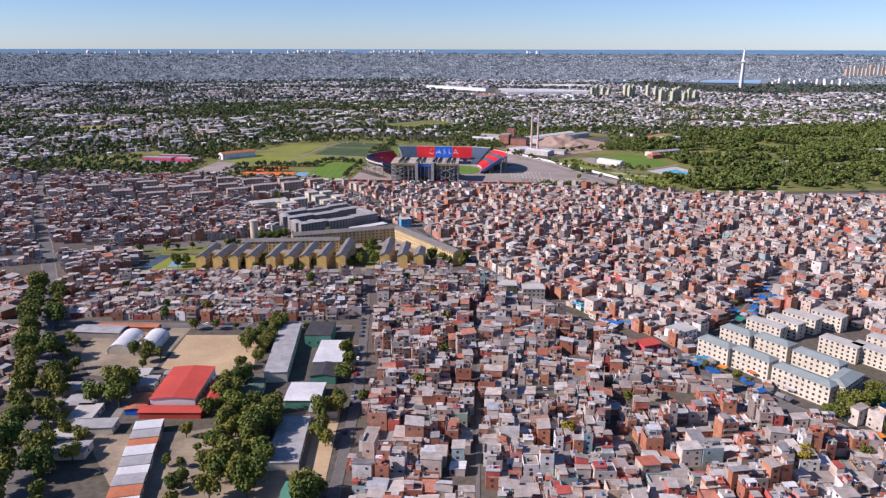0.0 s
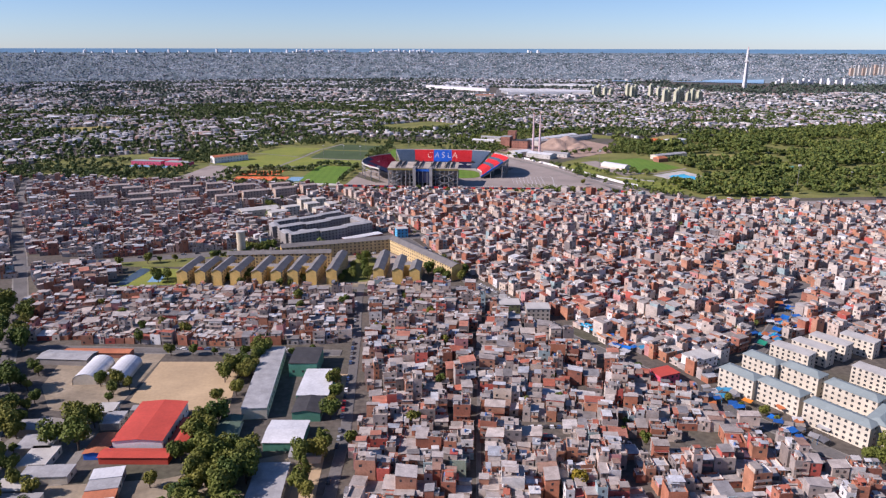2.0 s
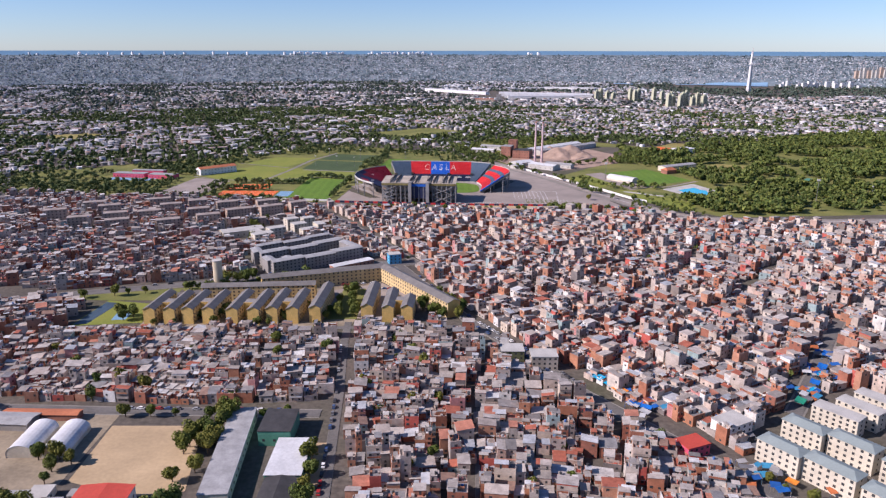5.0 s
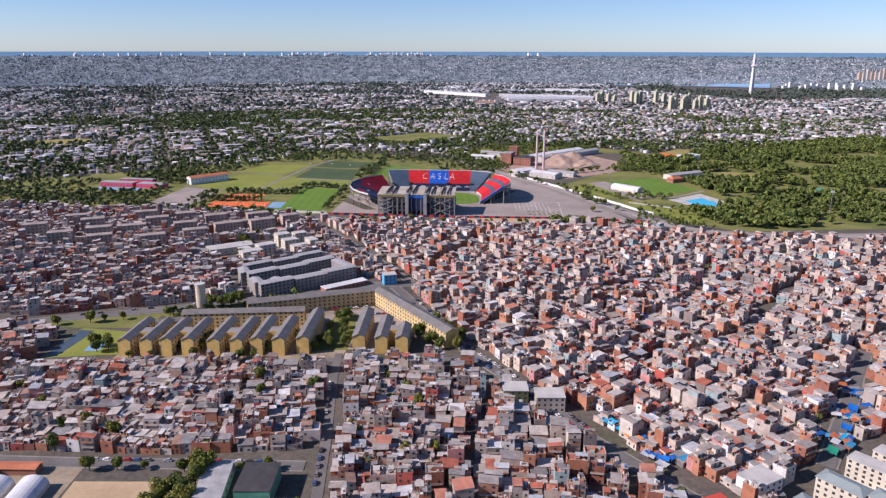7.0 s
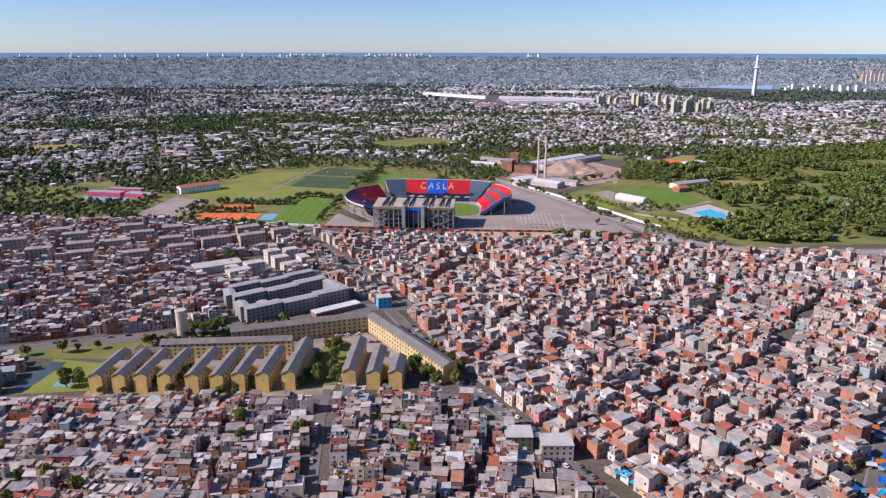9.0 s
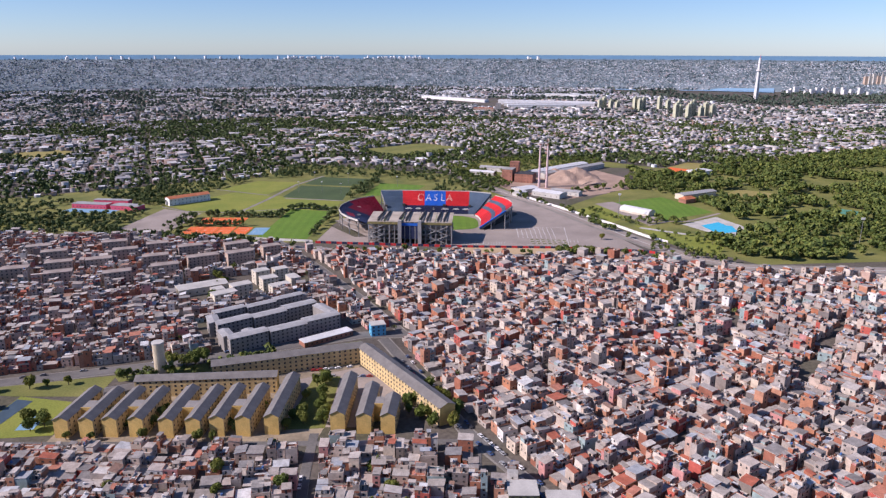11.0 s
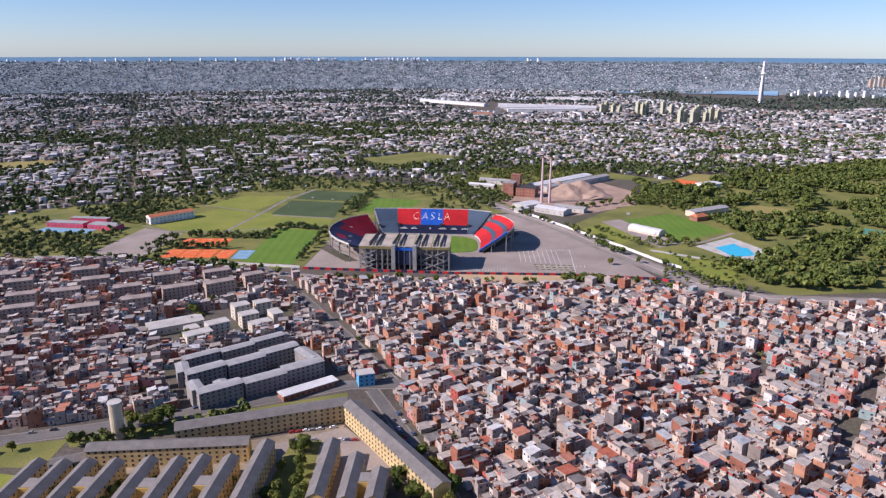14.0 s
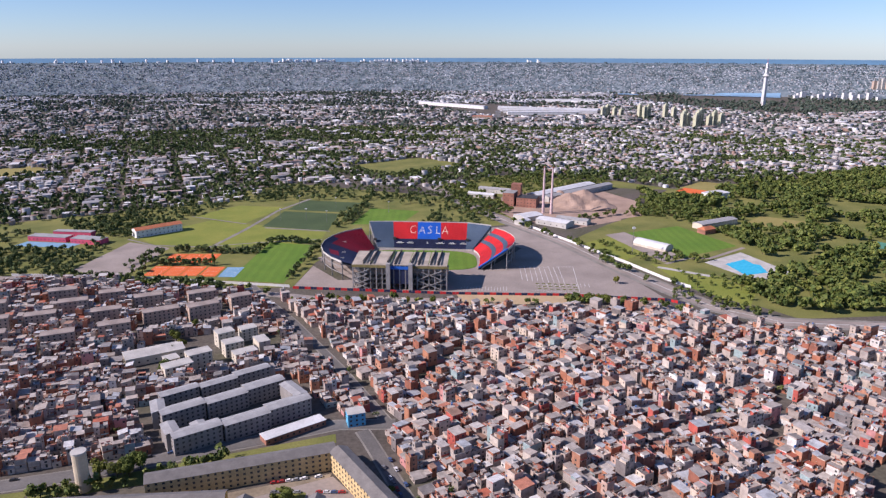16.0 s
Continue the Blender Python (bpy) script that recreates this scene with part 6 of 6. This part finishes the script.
PARK = [(302, 988), (322, 925), (360, 905), (430, 915), (470, 1000), (560, 1060), (650, 1000), (760, 990), (1000, 1060), (1200, 1750), (900, 1690), (620, 1560), (470, 1560), (400, 1480), (340, 1460), (380, 1130), (392, 1020), (345, 996)]
def widen(poly, f):
    cx, cy = sum(p[0] for p in poly) / len(poly), sum(p[1] for p in poly) / len(poly)
    return [(cx + (x - cx) * f, cy + (y - cy) * f) for x, y in poly]


HOLES = [widen(h, 1.2) for h in HOLES] + [[(335, 1175), (425, 1225), (420, 1265), (340, 1240)], [(395, 1440), (430, 1400), (485, 1430), (470, 1475), (430, 1510)], [(520, 1125), (552, 1160), (580, 1132), (548, 1100)],
                                               [(385, 1040), (440, 1058), (430, 1090), (385, 1085)], [(430, 965), (480, 985), (470, 1005), (425, 990)]]
woods(scatter(PARK, 3100, HOLES), 96, 1.0, "park_woods", "dense green park woods with grassy clearings", M_LEAFS, 3.4, 8.4, 1.35)
woods(scatter([(470, 1000), (560, 1060), (650, 1000), (760, 990), (700, 900), (440, 905)], 60) + scatter([(395, 1025), (372, 960), (400, 915), (520, 940), (600, 985), (560, 1050), (470, 1010)], 150, HOLES), 90, 1.0, "park_trees", "scattered park trees on a lawn", M_LEAFS, 3.0, 6.4)
woods(scatter([(262, 985), (300, 930), (318, 925), (310, 1000), (260, 1060)], 14) + scatter([(196, 1160), (255, 1035), (262, 1040), (205, 1160)], 14) + scatter([(230, 945), (262, 905), (330, 888), (330, 893), (268, 925), (240, 970)], 14)
      + scatter([(345, 1230), (400, 1120), (412, 1125), (360, 1260)], 40) + scatter([(270, 1290), (370, 1270), (390, 1430), (330, 1420), (300, 1330)], 130), 70, 0.85, "road_trees", "leafy trees beside the curved road", M_LEAFS, 2.6, 4.4)
woods(scatter([(-720, 1010), (-560, 1090), (-500, 1100), (-500, 1190), (-620, 1200), (-720, 1150)], 170) + scatter([(-440, 1190), (-380, 1170), (-372, 1230), (-420, 1300), (-520, 1240)], 70)
      + scatter([(-640, 1010), (-441, 1012), (-380, 1010), (-378, 1120), (-400, 1150), (-520, 1090), (-660, 1120)], 330, [[(-500, 1118), (-420, 1108), (-385, 1160), (-500, 1185)]]) + scatter([(-380, 1006), (-200, 972), (-200, 986), (-380, 1016)], 70)
      + scatter([(-400, 1160), (-372, 1165), (-330, 1290), (-300, 1370), (-420, 1330), (-480, 1220)], 200) + scatter([(-330, 1040), (-298, 1010), (-298, 1105), (-312, 1125)], 22) + scatter([(-298, 1100), (-200, 1095), (-195, 1108), (-298, 1112)], 40)
      + scatter([(-298, 1049), (-238, 1048), (-238, 1060), (-298, 1060)], 22) + scatter([(-205, 1095), (-192, 1150), (-185, 1150), (-196, 1095)], 14) + scatter([(-193, 1148), (-132, 1134), (-130, 1140), (-190, 1156)], 22)
      + scatter([(-146, 1000), (-134, 1120), (-129, 1120), (-140, 1000)], 22) + scatter([(-128, 1210), (-106, 1240), (-88, 1345), (-100, 1375), (-128, 1300)], 60) + scatter([(-300, 1380), (-120, 1400), (20, 1330), (90, 1290), (110, 1330), (20, 1480), (-250, 1520)], 330)
      + scatter([(-20, 1235), (60, 1230), (95, 1262), (30, 1400)], 60),
      66, 0.95, "sports_ground_trees", "dark green trees round the training grounds", M_LEAFD, 2.6, 5.0)
woods(scatter([(112, 1262), (172, 1160), (212, 1080), (205, 1075), (165, 1150), (100, 1262)], 26) + scatter([(60, 1290), (118, 1300), (100, 1420), (60, 1560), (20, 1500), (30, 1420)], 150)
      + scatter([(118, 1420), (170, 1440), (300, 1540), (330, 1600), (200, 1640), (90, 1560)], 260) + scatter([(210, 1260), (262, 1290), (262, 1300), (206, 1270)], 14) + scatter([(250, 1062), (262, 1100), (320, 1075), (305, 1060)], 18)
      + scatter([(290, 1300), (345, 1240), (400, 1270), (420, 1440), (360, 1420), (300, 1350)], 150) + scatter([(300, 1000), (345, 985), (350, 930), (322, 925)], 30)
      + scatter([(132, 930), (188, 922), (188, 932), (134, 942)], 30) + scatter([(200, 922), (236, 902), (240, 910), (204, 930)], 10) + scatter([(-340, 985), (-130, 950), (-130, 958), (-340, 996)], 34) + scatter([(-130, 938), (120, 927), (120, 932), (-130, 945)], 12)
      + scatter([(186, 1120), (206, 1050), (236, 985), (230, 982), (198, 1050), (180, 1118)], 12) + scatter([(246, 990), (282, 925), (300, 905), (292, 902), (272, 922), (240, 982)], 14)
      + scatter([(-200, 566), (-95, 566), (-95, 600), (-200, 596)], 34) + scatter([(-205, 636), (-150, 656), (-110, 672), (-112, 664), (-150, 648), (-200, 628)], 22),
      60, 1.0, "factory_trees", "green trees round the old factory and club", M_LEAFS, 2.8, 5.0)
woods([p for p in scatter([(-60, 560), (-250, 640), (-400, 700), (-400, 980), (120, 930), (420, 850), (420, 620), (220, 330), (60, 540)], 75) if not any(inside(*p, k) for k in KEEP_OFF)], 70, 0.75, "yard_trees", "small green trees between crowded houses", M_LEAFS, 1.8, 3.0, 1.9)


# ---- the city beyond ----
def boxes(rows, name, label, walls, roofs):
    """Far houses: one row of (x, y, z, w, d, h, turn) each."""
    R = np.asarray(rows)
    n = len(R)
    c, s = np.cos(R[:, 6]), np.sin(R[:, 6])
    sx, sy = np.array([-0.5, 0.5, 0.5, -0.5]), np.array([-0.5, -0.5, 0.5, 0.5])
    lx, ly = R[:, 3:4] * sx, R[:, 4:5] * sy
    X, Y = R[:, 0:1] + c[:, None] * lx - s[:, None] * ly, R[:, 1:2] + s[:, None] * lx + c[:, None] * ly
    lo, hi = np.repeat(R[:, 2:3] - 2, 4, 1), np.repeat(R[:, 2:3] + R[:, 5:6], 4, 1)
    V = np.concatenate([np.stack([X, Y, lo], 2), np.stack([X, Y, hi], 2), np.stack([X, Y, hi], 2)], 1).reshape(-1, 3)
    q = np.array([[0, 1, 5, 4], [1, 2, 6, 5], [2, 3, 7, 6], [3, 0, 4, 7], [8, 9, 10, 11]])
    Q = (np.arange(n)[:, None, None] * 12 + q[None]).reshape(-1, 4)
    m = np.tile(np.array([0, 0, 0, 0, 1]), n)
    ob = new(name, raw_mesh(name, V, Q, [walls, roofs], m))
    return tagged(ob, label, "houses", kind="stuff")


CLEAR = [PARK, [(-700, 980), (-640, 1180), (-420, 1330), (-300, 1380), (-250, 1540), (60, 1500), (110, 1620), (330, 1560), (420, 1480), (420, 960)],
         [(-180, 1724), (-34, 1845), (75, 1747), (-80, 1620)], [(-800, 1585), (-720, 1660), (-800, 1725), (-900, 1650)], [(-130, 3420), (200, 2800), (640, 2860), (640, 3060), (0, 3500)],
         [(1250, 2900), (2100, 3100), (2300, 3900), (1500, 4200), (900, 3900), (1000, 3300)]]
polar = lambda r, deg: (r * math.sin(radians(deg)), 150 + r * math.cos(radians(deg)))
LAKE_CLEAR = [[polar(3700, 17.8), polar(3700, 24.9), polar(4180, 24.9), polar(4060, 17.8)], [polar(3800, 13.2), polar(3800, 15.1), polar(4060, 15.1), polar(4060, 13.2)]]
CLEAR += LAKE_CLEAR


def town(r0, r1, cell, size, tall, lose):
    rows, green = [], []
    a = 0.38
    c, s = math.cos(a), math.sin(a)
    n = int(r1 * 1.3 / cell)
    for i in range(-n, n):
        for j in range(-n, n):
            if i % 9 == 0 or j % 6 == 0:
                if random.random() < 0.55:
                    continue
                tree = True
            else:
                tree = random.random() < 0.18
            u, v = (i + random.uniform(-0.28, 0.28)) * cell, (j + random.uniform(-0.28, 0.28)) * cell
            x, y = c * u - s * v, 1200 + s * u + c * v
            r = math.hypot(x, y - 150)
            if not r0 <= r < r1 or y < 1000 or abs(x) > 0.68 * y + 20:
                continue
            if y < 1240 and x > -430:
                continue
            if any(inside(x, y, k) for k in CLEAR):
                continue
            belt = noise.noise((x * 0.0011, y * 0.0052, 7.0))
            if belt > (0.16 if x < 150 else 0.34) and y > 1450:
                tree = random.random() < 0.82
            if not tree and noise.noise((x * 0.004, y * 0.004, 3.0)) + (0.12 if x < 0 else -0.14) > 0.16:
                tree = random.random() < 0.5
            if tree:
                green.append((x, y))
                continue
            if random.random() < lose:
                continue
            k = random.random()
            w, d = size * random.uniform(0.55, 1.15), size * random.uniform(0.55, 1.15)
            h = random.uniform(3, 7) * (1 if k < 0.9 else tall)
            if k > (0.978 if noise.noise((x * 0.0015, y * 0.0025, 11.0)) < 0.1 else 0.92):
                w, d, h = w * random.uniform(2.2, 4.2), d * random.uniform(1.6, 2.4), 8
            rows.append((x, y, 0, w, d, h, a + random.choice((0, 1.5708)) + random.gauss(0, 0.04)))
    return rows, green


r1_, g1_ = town(1050, 2300, 10.5, 8.8, 1.6, 0.08)
r2_, g2_ = town(2300, 4130, 15.0, 12.0, 1.8, 0.10)
# far paints lifted towards blue, so that colour stands for thin haze
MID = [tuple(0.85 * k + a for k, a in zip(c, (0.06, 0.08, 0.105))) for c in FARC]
M_MIDW = varied("haze_tinted_far_walls", MID, "island", 0.12, 0.02, fine=0.1)
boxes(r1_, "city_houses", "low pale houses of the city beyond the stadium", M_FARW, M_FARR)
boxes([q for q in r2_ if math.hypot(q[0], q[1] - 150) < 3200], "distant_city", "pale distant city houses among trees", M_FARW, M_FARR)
boxes([q for q in r2_ if math.hypot(q[0], q[1] - 150) >= 3200], "distant_city", "pale distant city houses with thin haze painted on", M_MIDW, M_MIDW)
woods(g1_, 16, 1.9, "city_trees", "dark green trees along far city streets", M_LEAFD, 3.4, 6.0, 1.3)
# leaf green with blue mixed in: distance haze put into the colour
HZL = leaf_mat("haze_tinted_leaves", [(0.06, 0.09, 0.075), (0.095, 0.125, 0.10)], "island")
woods(g2_[::2] + scatter(CLEAR[5], 1500, LAKE_CLEAR), 9, 2.4, "distant_trees", "dark green trees of the distant city, haze tint in their colour", HZL, 4.5, 8, 0.9)
# green strips
field(CLEAR[2], 0.2, M_GRASS, "grass_strip", "green open strip among the houses")
field(CLEAR[3], 0.2, M_DRY, "dry_field", "dry yellow sports field in the city")
woods(scatter([(-190, 1700), (-34, 1860), (80, 1760), (60, 1790), (-40, 1890), (-200, 1740)], 90) + scatter([(-90, 1610), (80, 1735), (120, 1700), (-60, 1580)], 70), 30, 1.4, "strip_trees", "trees along a green strip", M_LEAFS)
# far city on the rising distance, its haze painted into the colours
rows = []
for _ in range(19000):
    t = random.uniform(math.radians(52), math.radians(128))
    r = 4105 + 545 * random.random() ** 0.9
    k = random.random()
    rows.append((r * math.cos(t), 150 + r * math.sin(t), rise(r) - 1, random.uniform(4, 11), random.uniform(5, 12), random.uniform(1.2, 3.6) if k < 0.97 else random.uniform(5, 10), t - 1.57))
rows = [q for q in rows if not any(inside(q[0], q[1], k) for k in LAKE_CLEAR)]
tall = []
for cx, w, n in ((-930, 40, 14), (-800, 50, 16), (-690, 30, 14), (-400, 50, 16), (-270, 50, 18), (-150, 40, 16), (-1700, 320, 16), (-2050, 60, 6), (600, 20, 4)):
    for _ in range(n):
        x = random.gauss(cx, w)
        r = 4700
        tall.append((x, 150 + math.sqrt(r * r - x * x), rise(r) - 2, random.uniform(6, 12), 12, random.uniform(8, 22), 0.9))
# far paints weakened and mixed with blue grey in place of haze
HAZE_PAINTS = [tuple(0.70 * k + a for k, a in zip(c, (0.10, 0.13, 0.16))) for c in FARC]
M_HAZEW = varied("haze_painted_walls", HAZE_PAINTS, "island", 0.1, 0.02, fine=0.1)
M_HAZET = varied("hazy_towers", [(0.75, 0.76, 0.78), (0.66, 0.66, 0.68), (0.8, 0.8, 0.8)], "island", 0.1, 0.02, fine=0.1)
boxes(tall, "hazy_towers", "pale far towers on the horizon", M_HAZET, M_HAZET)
boxes(rows, "hazy_city", "pale city blocks towards the horizon, haze painted into their colour", M_HAZEW, M_HAZEW)
# trees on the rise; their blue leaf colour is painted haze
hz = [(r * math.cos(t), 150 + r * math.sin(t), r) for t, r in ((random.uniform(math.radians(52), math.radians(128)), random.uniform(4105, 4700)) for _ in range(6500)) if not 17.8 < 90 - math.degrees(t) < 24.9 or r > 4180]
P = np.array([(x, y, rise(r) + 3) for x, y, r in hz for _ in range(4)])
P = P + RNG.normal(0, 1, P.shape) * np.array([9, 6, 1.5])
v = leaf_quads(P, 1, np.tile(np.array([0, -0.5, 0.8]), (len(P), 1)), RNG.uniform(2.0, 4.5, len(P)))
tagged(new("hazy_trees", raw_mesh("hazy_trees", v, np.arange(len(v)).reshape(-1, 4), [leaf_mat("haze_blue_leaves", [(0.075, 0.11, 0.13), (0.105, 0.145, 0.165)], "island")])), "dark trees towards the horizon with blue haze in their colour", "trees", kind="stuff")

# far landmarks
M_APT = worn("pale_green_render", (0.50, 0.50, 0.36), 0.05, 0.15, 0.3)
for x, y, h in ((575, 2790, 34), (592, 2800, 40), (612, 2780, 32), (690, 2750, 44), (704, 2742, 38), (722, 2760, 42), (775, 2745, 46), (800, 2730, 36), (735, 2440, 44), (752, 2452, 38), (772, 2436, 40), (790, 2470, 46), (806, 2500, 40), (820, 2460, 34),
                (842, 2480, 44), (860, 2472, 38), (872, 2496, 34), (830, 2560, 46), (780, 2560, 42), (640, 2800, 26)):
    ob = empty("apartment_tower", x, y, random.uniform(0.2, 0.5), "tall pale green apartment tower with stepped top", "apartment tower", "apartment towers")
    g = Mesh(M_APT)
    g.box(0, 0, 13, 13, 0, h)
    g.thing("wall", parent=ob)
    g = Mesh(M_APT)
    g.box(2, 1, 6, 7, h, h + 5)
    g.thing("roof_house", parent=ob)
    for sx in (-3.4, 0, 3.4):
        g = Mesh(M_DARK)
        g.box(sx, -6.5, 1.2, 0.3, 2, h - 2)
        g.thing("window_band", parent=ob)
for p, q, w, h in [((-70, 3385), (190, 3120), 24, 11), ((240, 3115), (592, 2995), 30, 11), ((240, 3040), (592, 2962), 30, 11), ((246, 2960), (580, 2926), 28, 11), ((252, 2880), (510, 2890), 26, 10),
                   ((480, 3500), (700, 3420), 50, 12)]:
    block("long_factory", p, q, w, h, h + 2, M_WHITE, M_WHITER, "very long white factory hall with sheet roof", "long halls", 20, 1, (0,), cat="factory")
block("office_block", (196, 2702), (214, 2700), 14, 28, 28, M_CONC, M_CONC, "tall grey office block", "", 5, 6, (0,), cat="building")
block("brick_hall", (120, 2700), (186, 2690), 30, 12, 12, M_BROWNW, M_ORANGER, "brown hall beside an office block", "", 8, 2, (0,), cat="hall")
for k in range(16):
    t = k / 15
    x, y = 1700 + 330 * t + random.uniform(-12, 12), 3760 - 130 * t + random.uniform(-60, 60)
    block("white_block", (x - 11, y), (x + 11, y + 4), 14, 16 + 8 * (k % 3), 16 + 8 * (k % 3), M_WHITE, M_WHITER, "white distant apartment building", "distant blocks", 6, 4, (0,), cat="apartment block")
for k in range(14):
    x, y = 2100 + 17 * k, 3800 - 6 * k
    ob = empty("high_rise", x, y, 0.1, "pale brown distant high-rise apartment block", "high-rise", "distant high-rises", rise(math.hypot(x, y - 150)) - 4)
    g = Mesh(M_LCONC if k % 3 else M_BROWNW)
    g.box(0, 0, 17, 15, 0, 42 + 12 * (k % 4 == 2))
    g.thing("wall", parent=ob)
    g = Mesh(M_CONC)
    g.box(0, 0, 6, 6, 42, 58)
    g.thing("roof_house", parent=ob)
# lake
M_LAKE, _n, _l, _b = node_mat("lake_water", 0.35)
_b.inputs["Base Color"].default_value = (0.22, 0.36, 0.50, 1)
def lake(a0, a1, inner, outer0, outer1):
    """Water between two bearings that follows the rise of the far land."""
    g = Mesh(M_LAKE)
    n, m = 14, 8
    def P(i, j):
        u, v = i / n, j / m
        out = outer0 + (outer1 - outer0) * u + 12 * math.sin(5 * u)
        r = inner + 18 * math.sin(3.1 * u + 0.6) + (out - inner) * v
        return (*polar(r, a0 + (a1 - a0) * u), rise(r) + 2.5)
    for i in range(n):
        for j in range(m):
            g.poly([P(i, j), P(i + 1, j), P(i + 1, j + 1), P(i, j + 1)][::-1])
    g.thing("lake", "blue lake in the far distance", "lake", kind="structure")


lake(18.0, 24.4, 3985, 4040, 4150)
lake(13.4, 14.9, 3960, 4040, 4050)


# ---- cars and poles ----
CAR_PAINT = varied("car_paint", [(0.6, 0.6, 0.6), (0.05, 0.05, 0.055), (0.3, 0.31, 0.32), (0.75, 0.75, 0.74), (0.35, 0.03, 0.03), (0.05, 0.09, 0.2), (0.16, 0.16, 0.17)], "object", 0.05, 0.5, 0.35)
car0 = empty("car", 60, 520, 0, "parked small car with dark windows", "car", "parked cars")
g = Mesh(CAR_PAINT)
g.prism(rect(0, 0, 4.2, 1.75), 0.35, 0.92, 0, 0, True, shrink=rect(0, 0, 4.0, 1.65))
g.box(-0.2, 0, 1.9, 1.4, 1.38, 1.46)
g.thing("body", parent=car0)
g = Mesh(M_GLASS)
g.prism(rect(-0.15, 0, 2.7, 1.6), 0.92, 1.4, 0, 0, shrink=rect(-0.2, 0, 1.9, 1.4))
g.thing("cabin_glass", parent=car0)
wm = Mesh(M_DARK)
n = 10
for s in (-1, 1):
    wm.poly([(0.32 * math.cos(s * 2 * math.pi * j / n), s * 0.1, 0.32 + 0.32 * math.sin(s * 2 * math.pi * j / n)) for j in range(n)][::-1])
for j in range(n):
    a, b = 2 * math.pi * j / n, 2 * math.pi * (j + 1) / n
    wm.poly([(0.32 * math.cos(t), y, 0.32 + 0.32 * math.sin(t)) for t, y in ((a, -0.1), (b, -0.1), (b, 0.1), (a, 0.1))])
WHEEL = wm.data("wheel")
for wx, wy in ((-1.3, -0.8), (1.3, -0.8), (1.3, 0.8), (-1.3, 0.8)):
    o = new("wheel", WHEEL)
    o.parent, o.location = car0, (wx, wy, 0)
CARS = 0


def park(line, step, off, n, z=0.2):
    global CARS
    for (ax, ay), (bx, by) in zip(line, line[1:]):
        L, a = math.hypot(bx - ax, by - ay), math.atan2(by - ay, bx - ax)
        for j in range(int(L / step)):
            if random.random() < 0.3 or CARS >= 120:
                continue
            t = (j + 0.5) * step / L
            copy_thing(car0, Matrix.Translation((ax + (bx - ax) * t - math.sin(a) * off, ay + (by - ay) * t + math.cos(a) * off, z)) @ Matrix.Rotation(a + random.choice((0, math.pi)), 4, "Z"))
            CARS += 1


park([(-18, 672), (25, 570), (59, 514), (84, 464)], 5.2, 2.9, 20)
park([(-18, 672), (25, 570), (59, 514), (84, 464)], 5.6, -2.9, 20)
park([(-45, 300), (-46, 342), (-53, 458), (-60, 530)], 7, 1.7, 20)
park([(-170, 439.5), (-62, 437)], 5, 2.3, 14)
park([(-78, 648), (-50, 655)], 4, 0, 8, 0.13)
park([(-76, 640), (-30, 640)], 4, 0, 10, 0.13)
park([(-270, 633), (-192, 656), (-120, 684)], 12, 3, 10)
park([(40, 341), (62, 341)], 3.2, 0, 8, 0.02)
park([(41, 349), (63, 349)], 3.2, 0, 8, 0.02)
park([(86, 334), (126, 338)], 5, 0, 8, 0.02)
park([(60, 949), (200, 936)], 9, 4, 16, 0.4)
car0.matrix_basis = Matrix.Translation((46, 535.5, 0.22)) @ Matrix.Rotation(-1.02, 4, "Z")
mast = empty("floodlight_mast", -170, 1262, 0, "thin grey floodlight mast beside a pitch", "floodlight", "floodlights")
g = Mesh(M_STEEL)
g.tube(0, 0, 0.25, 0.14, 0, 16, 8)
g.thing("pole", parent=mast)
g = Mesh(M_WHITE)
g.box(0, 0, 2.4, 0.4, 15.6, 16.8)
g.thing("lamp_head", parent=mast)
for x, y in ((-205, 1262), (-140, 1250), (-196, 1350), (-140, 1338), (236, 1098), (-60, 1310), (470, 965), (560, 1000)):
    m = copy_thing(mast, Matrix.Translation((x, y, 0)))
    if x in (236, 470):
        m.scale = (1.6, 1.6, 1.9)
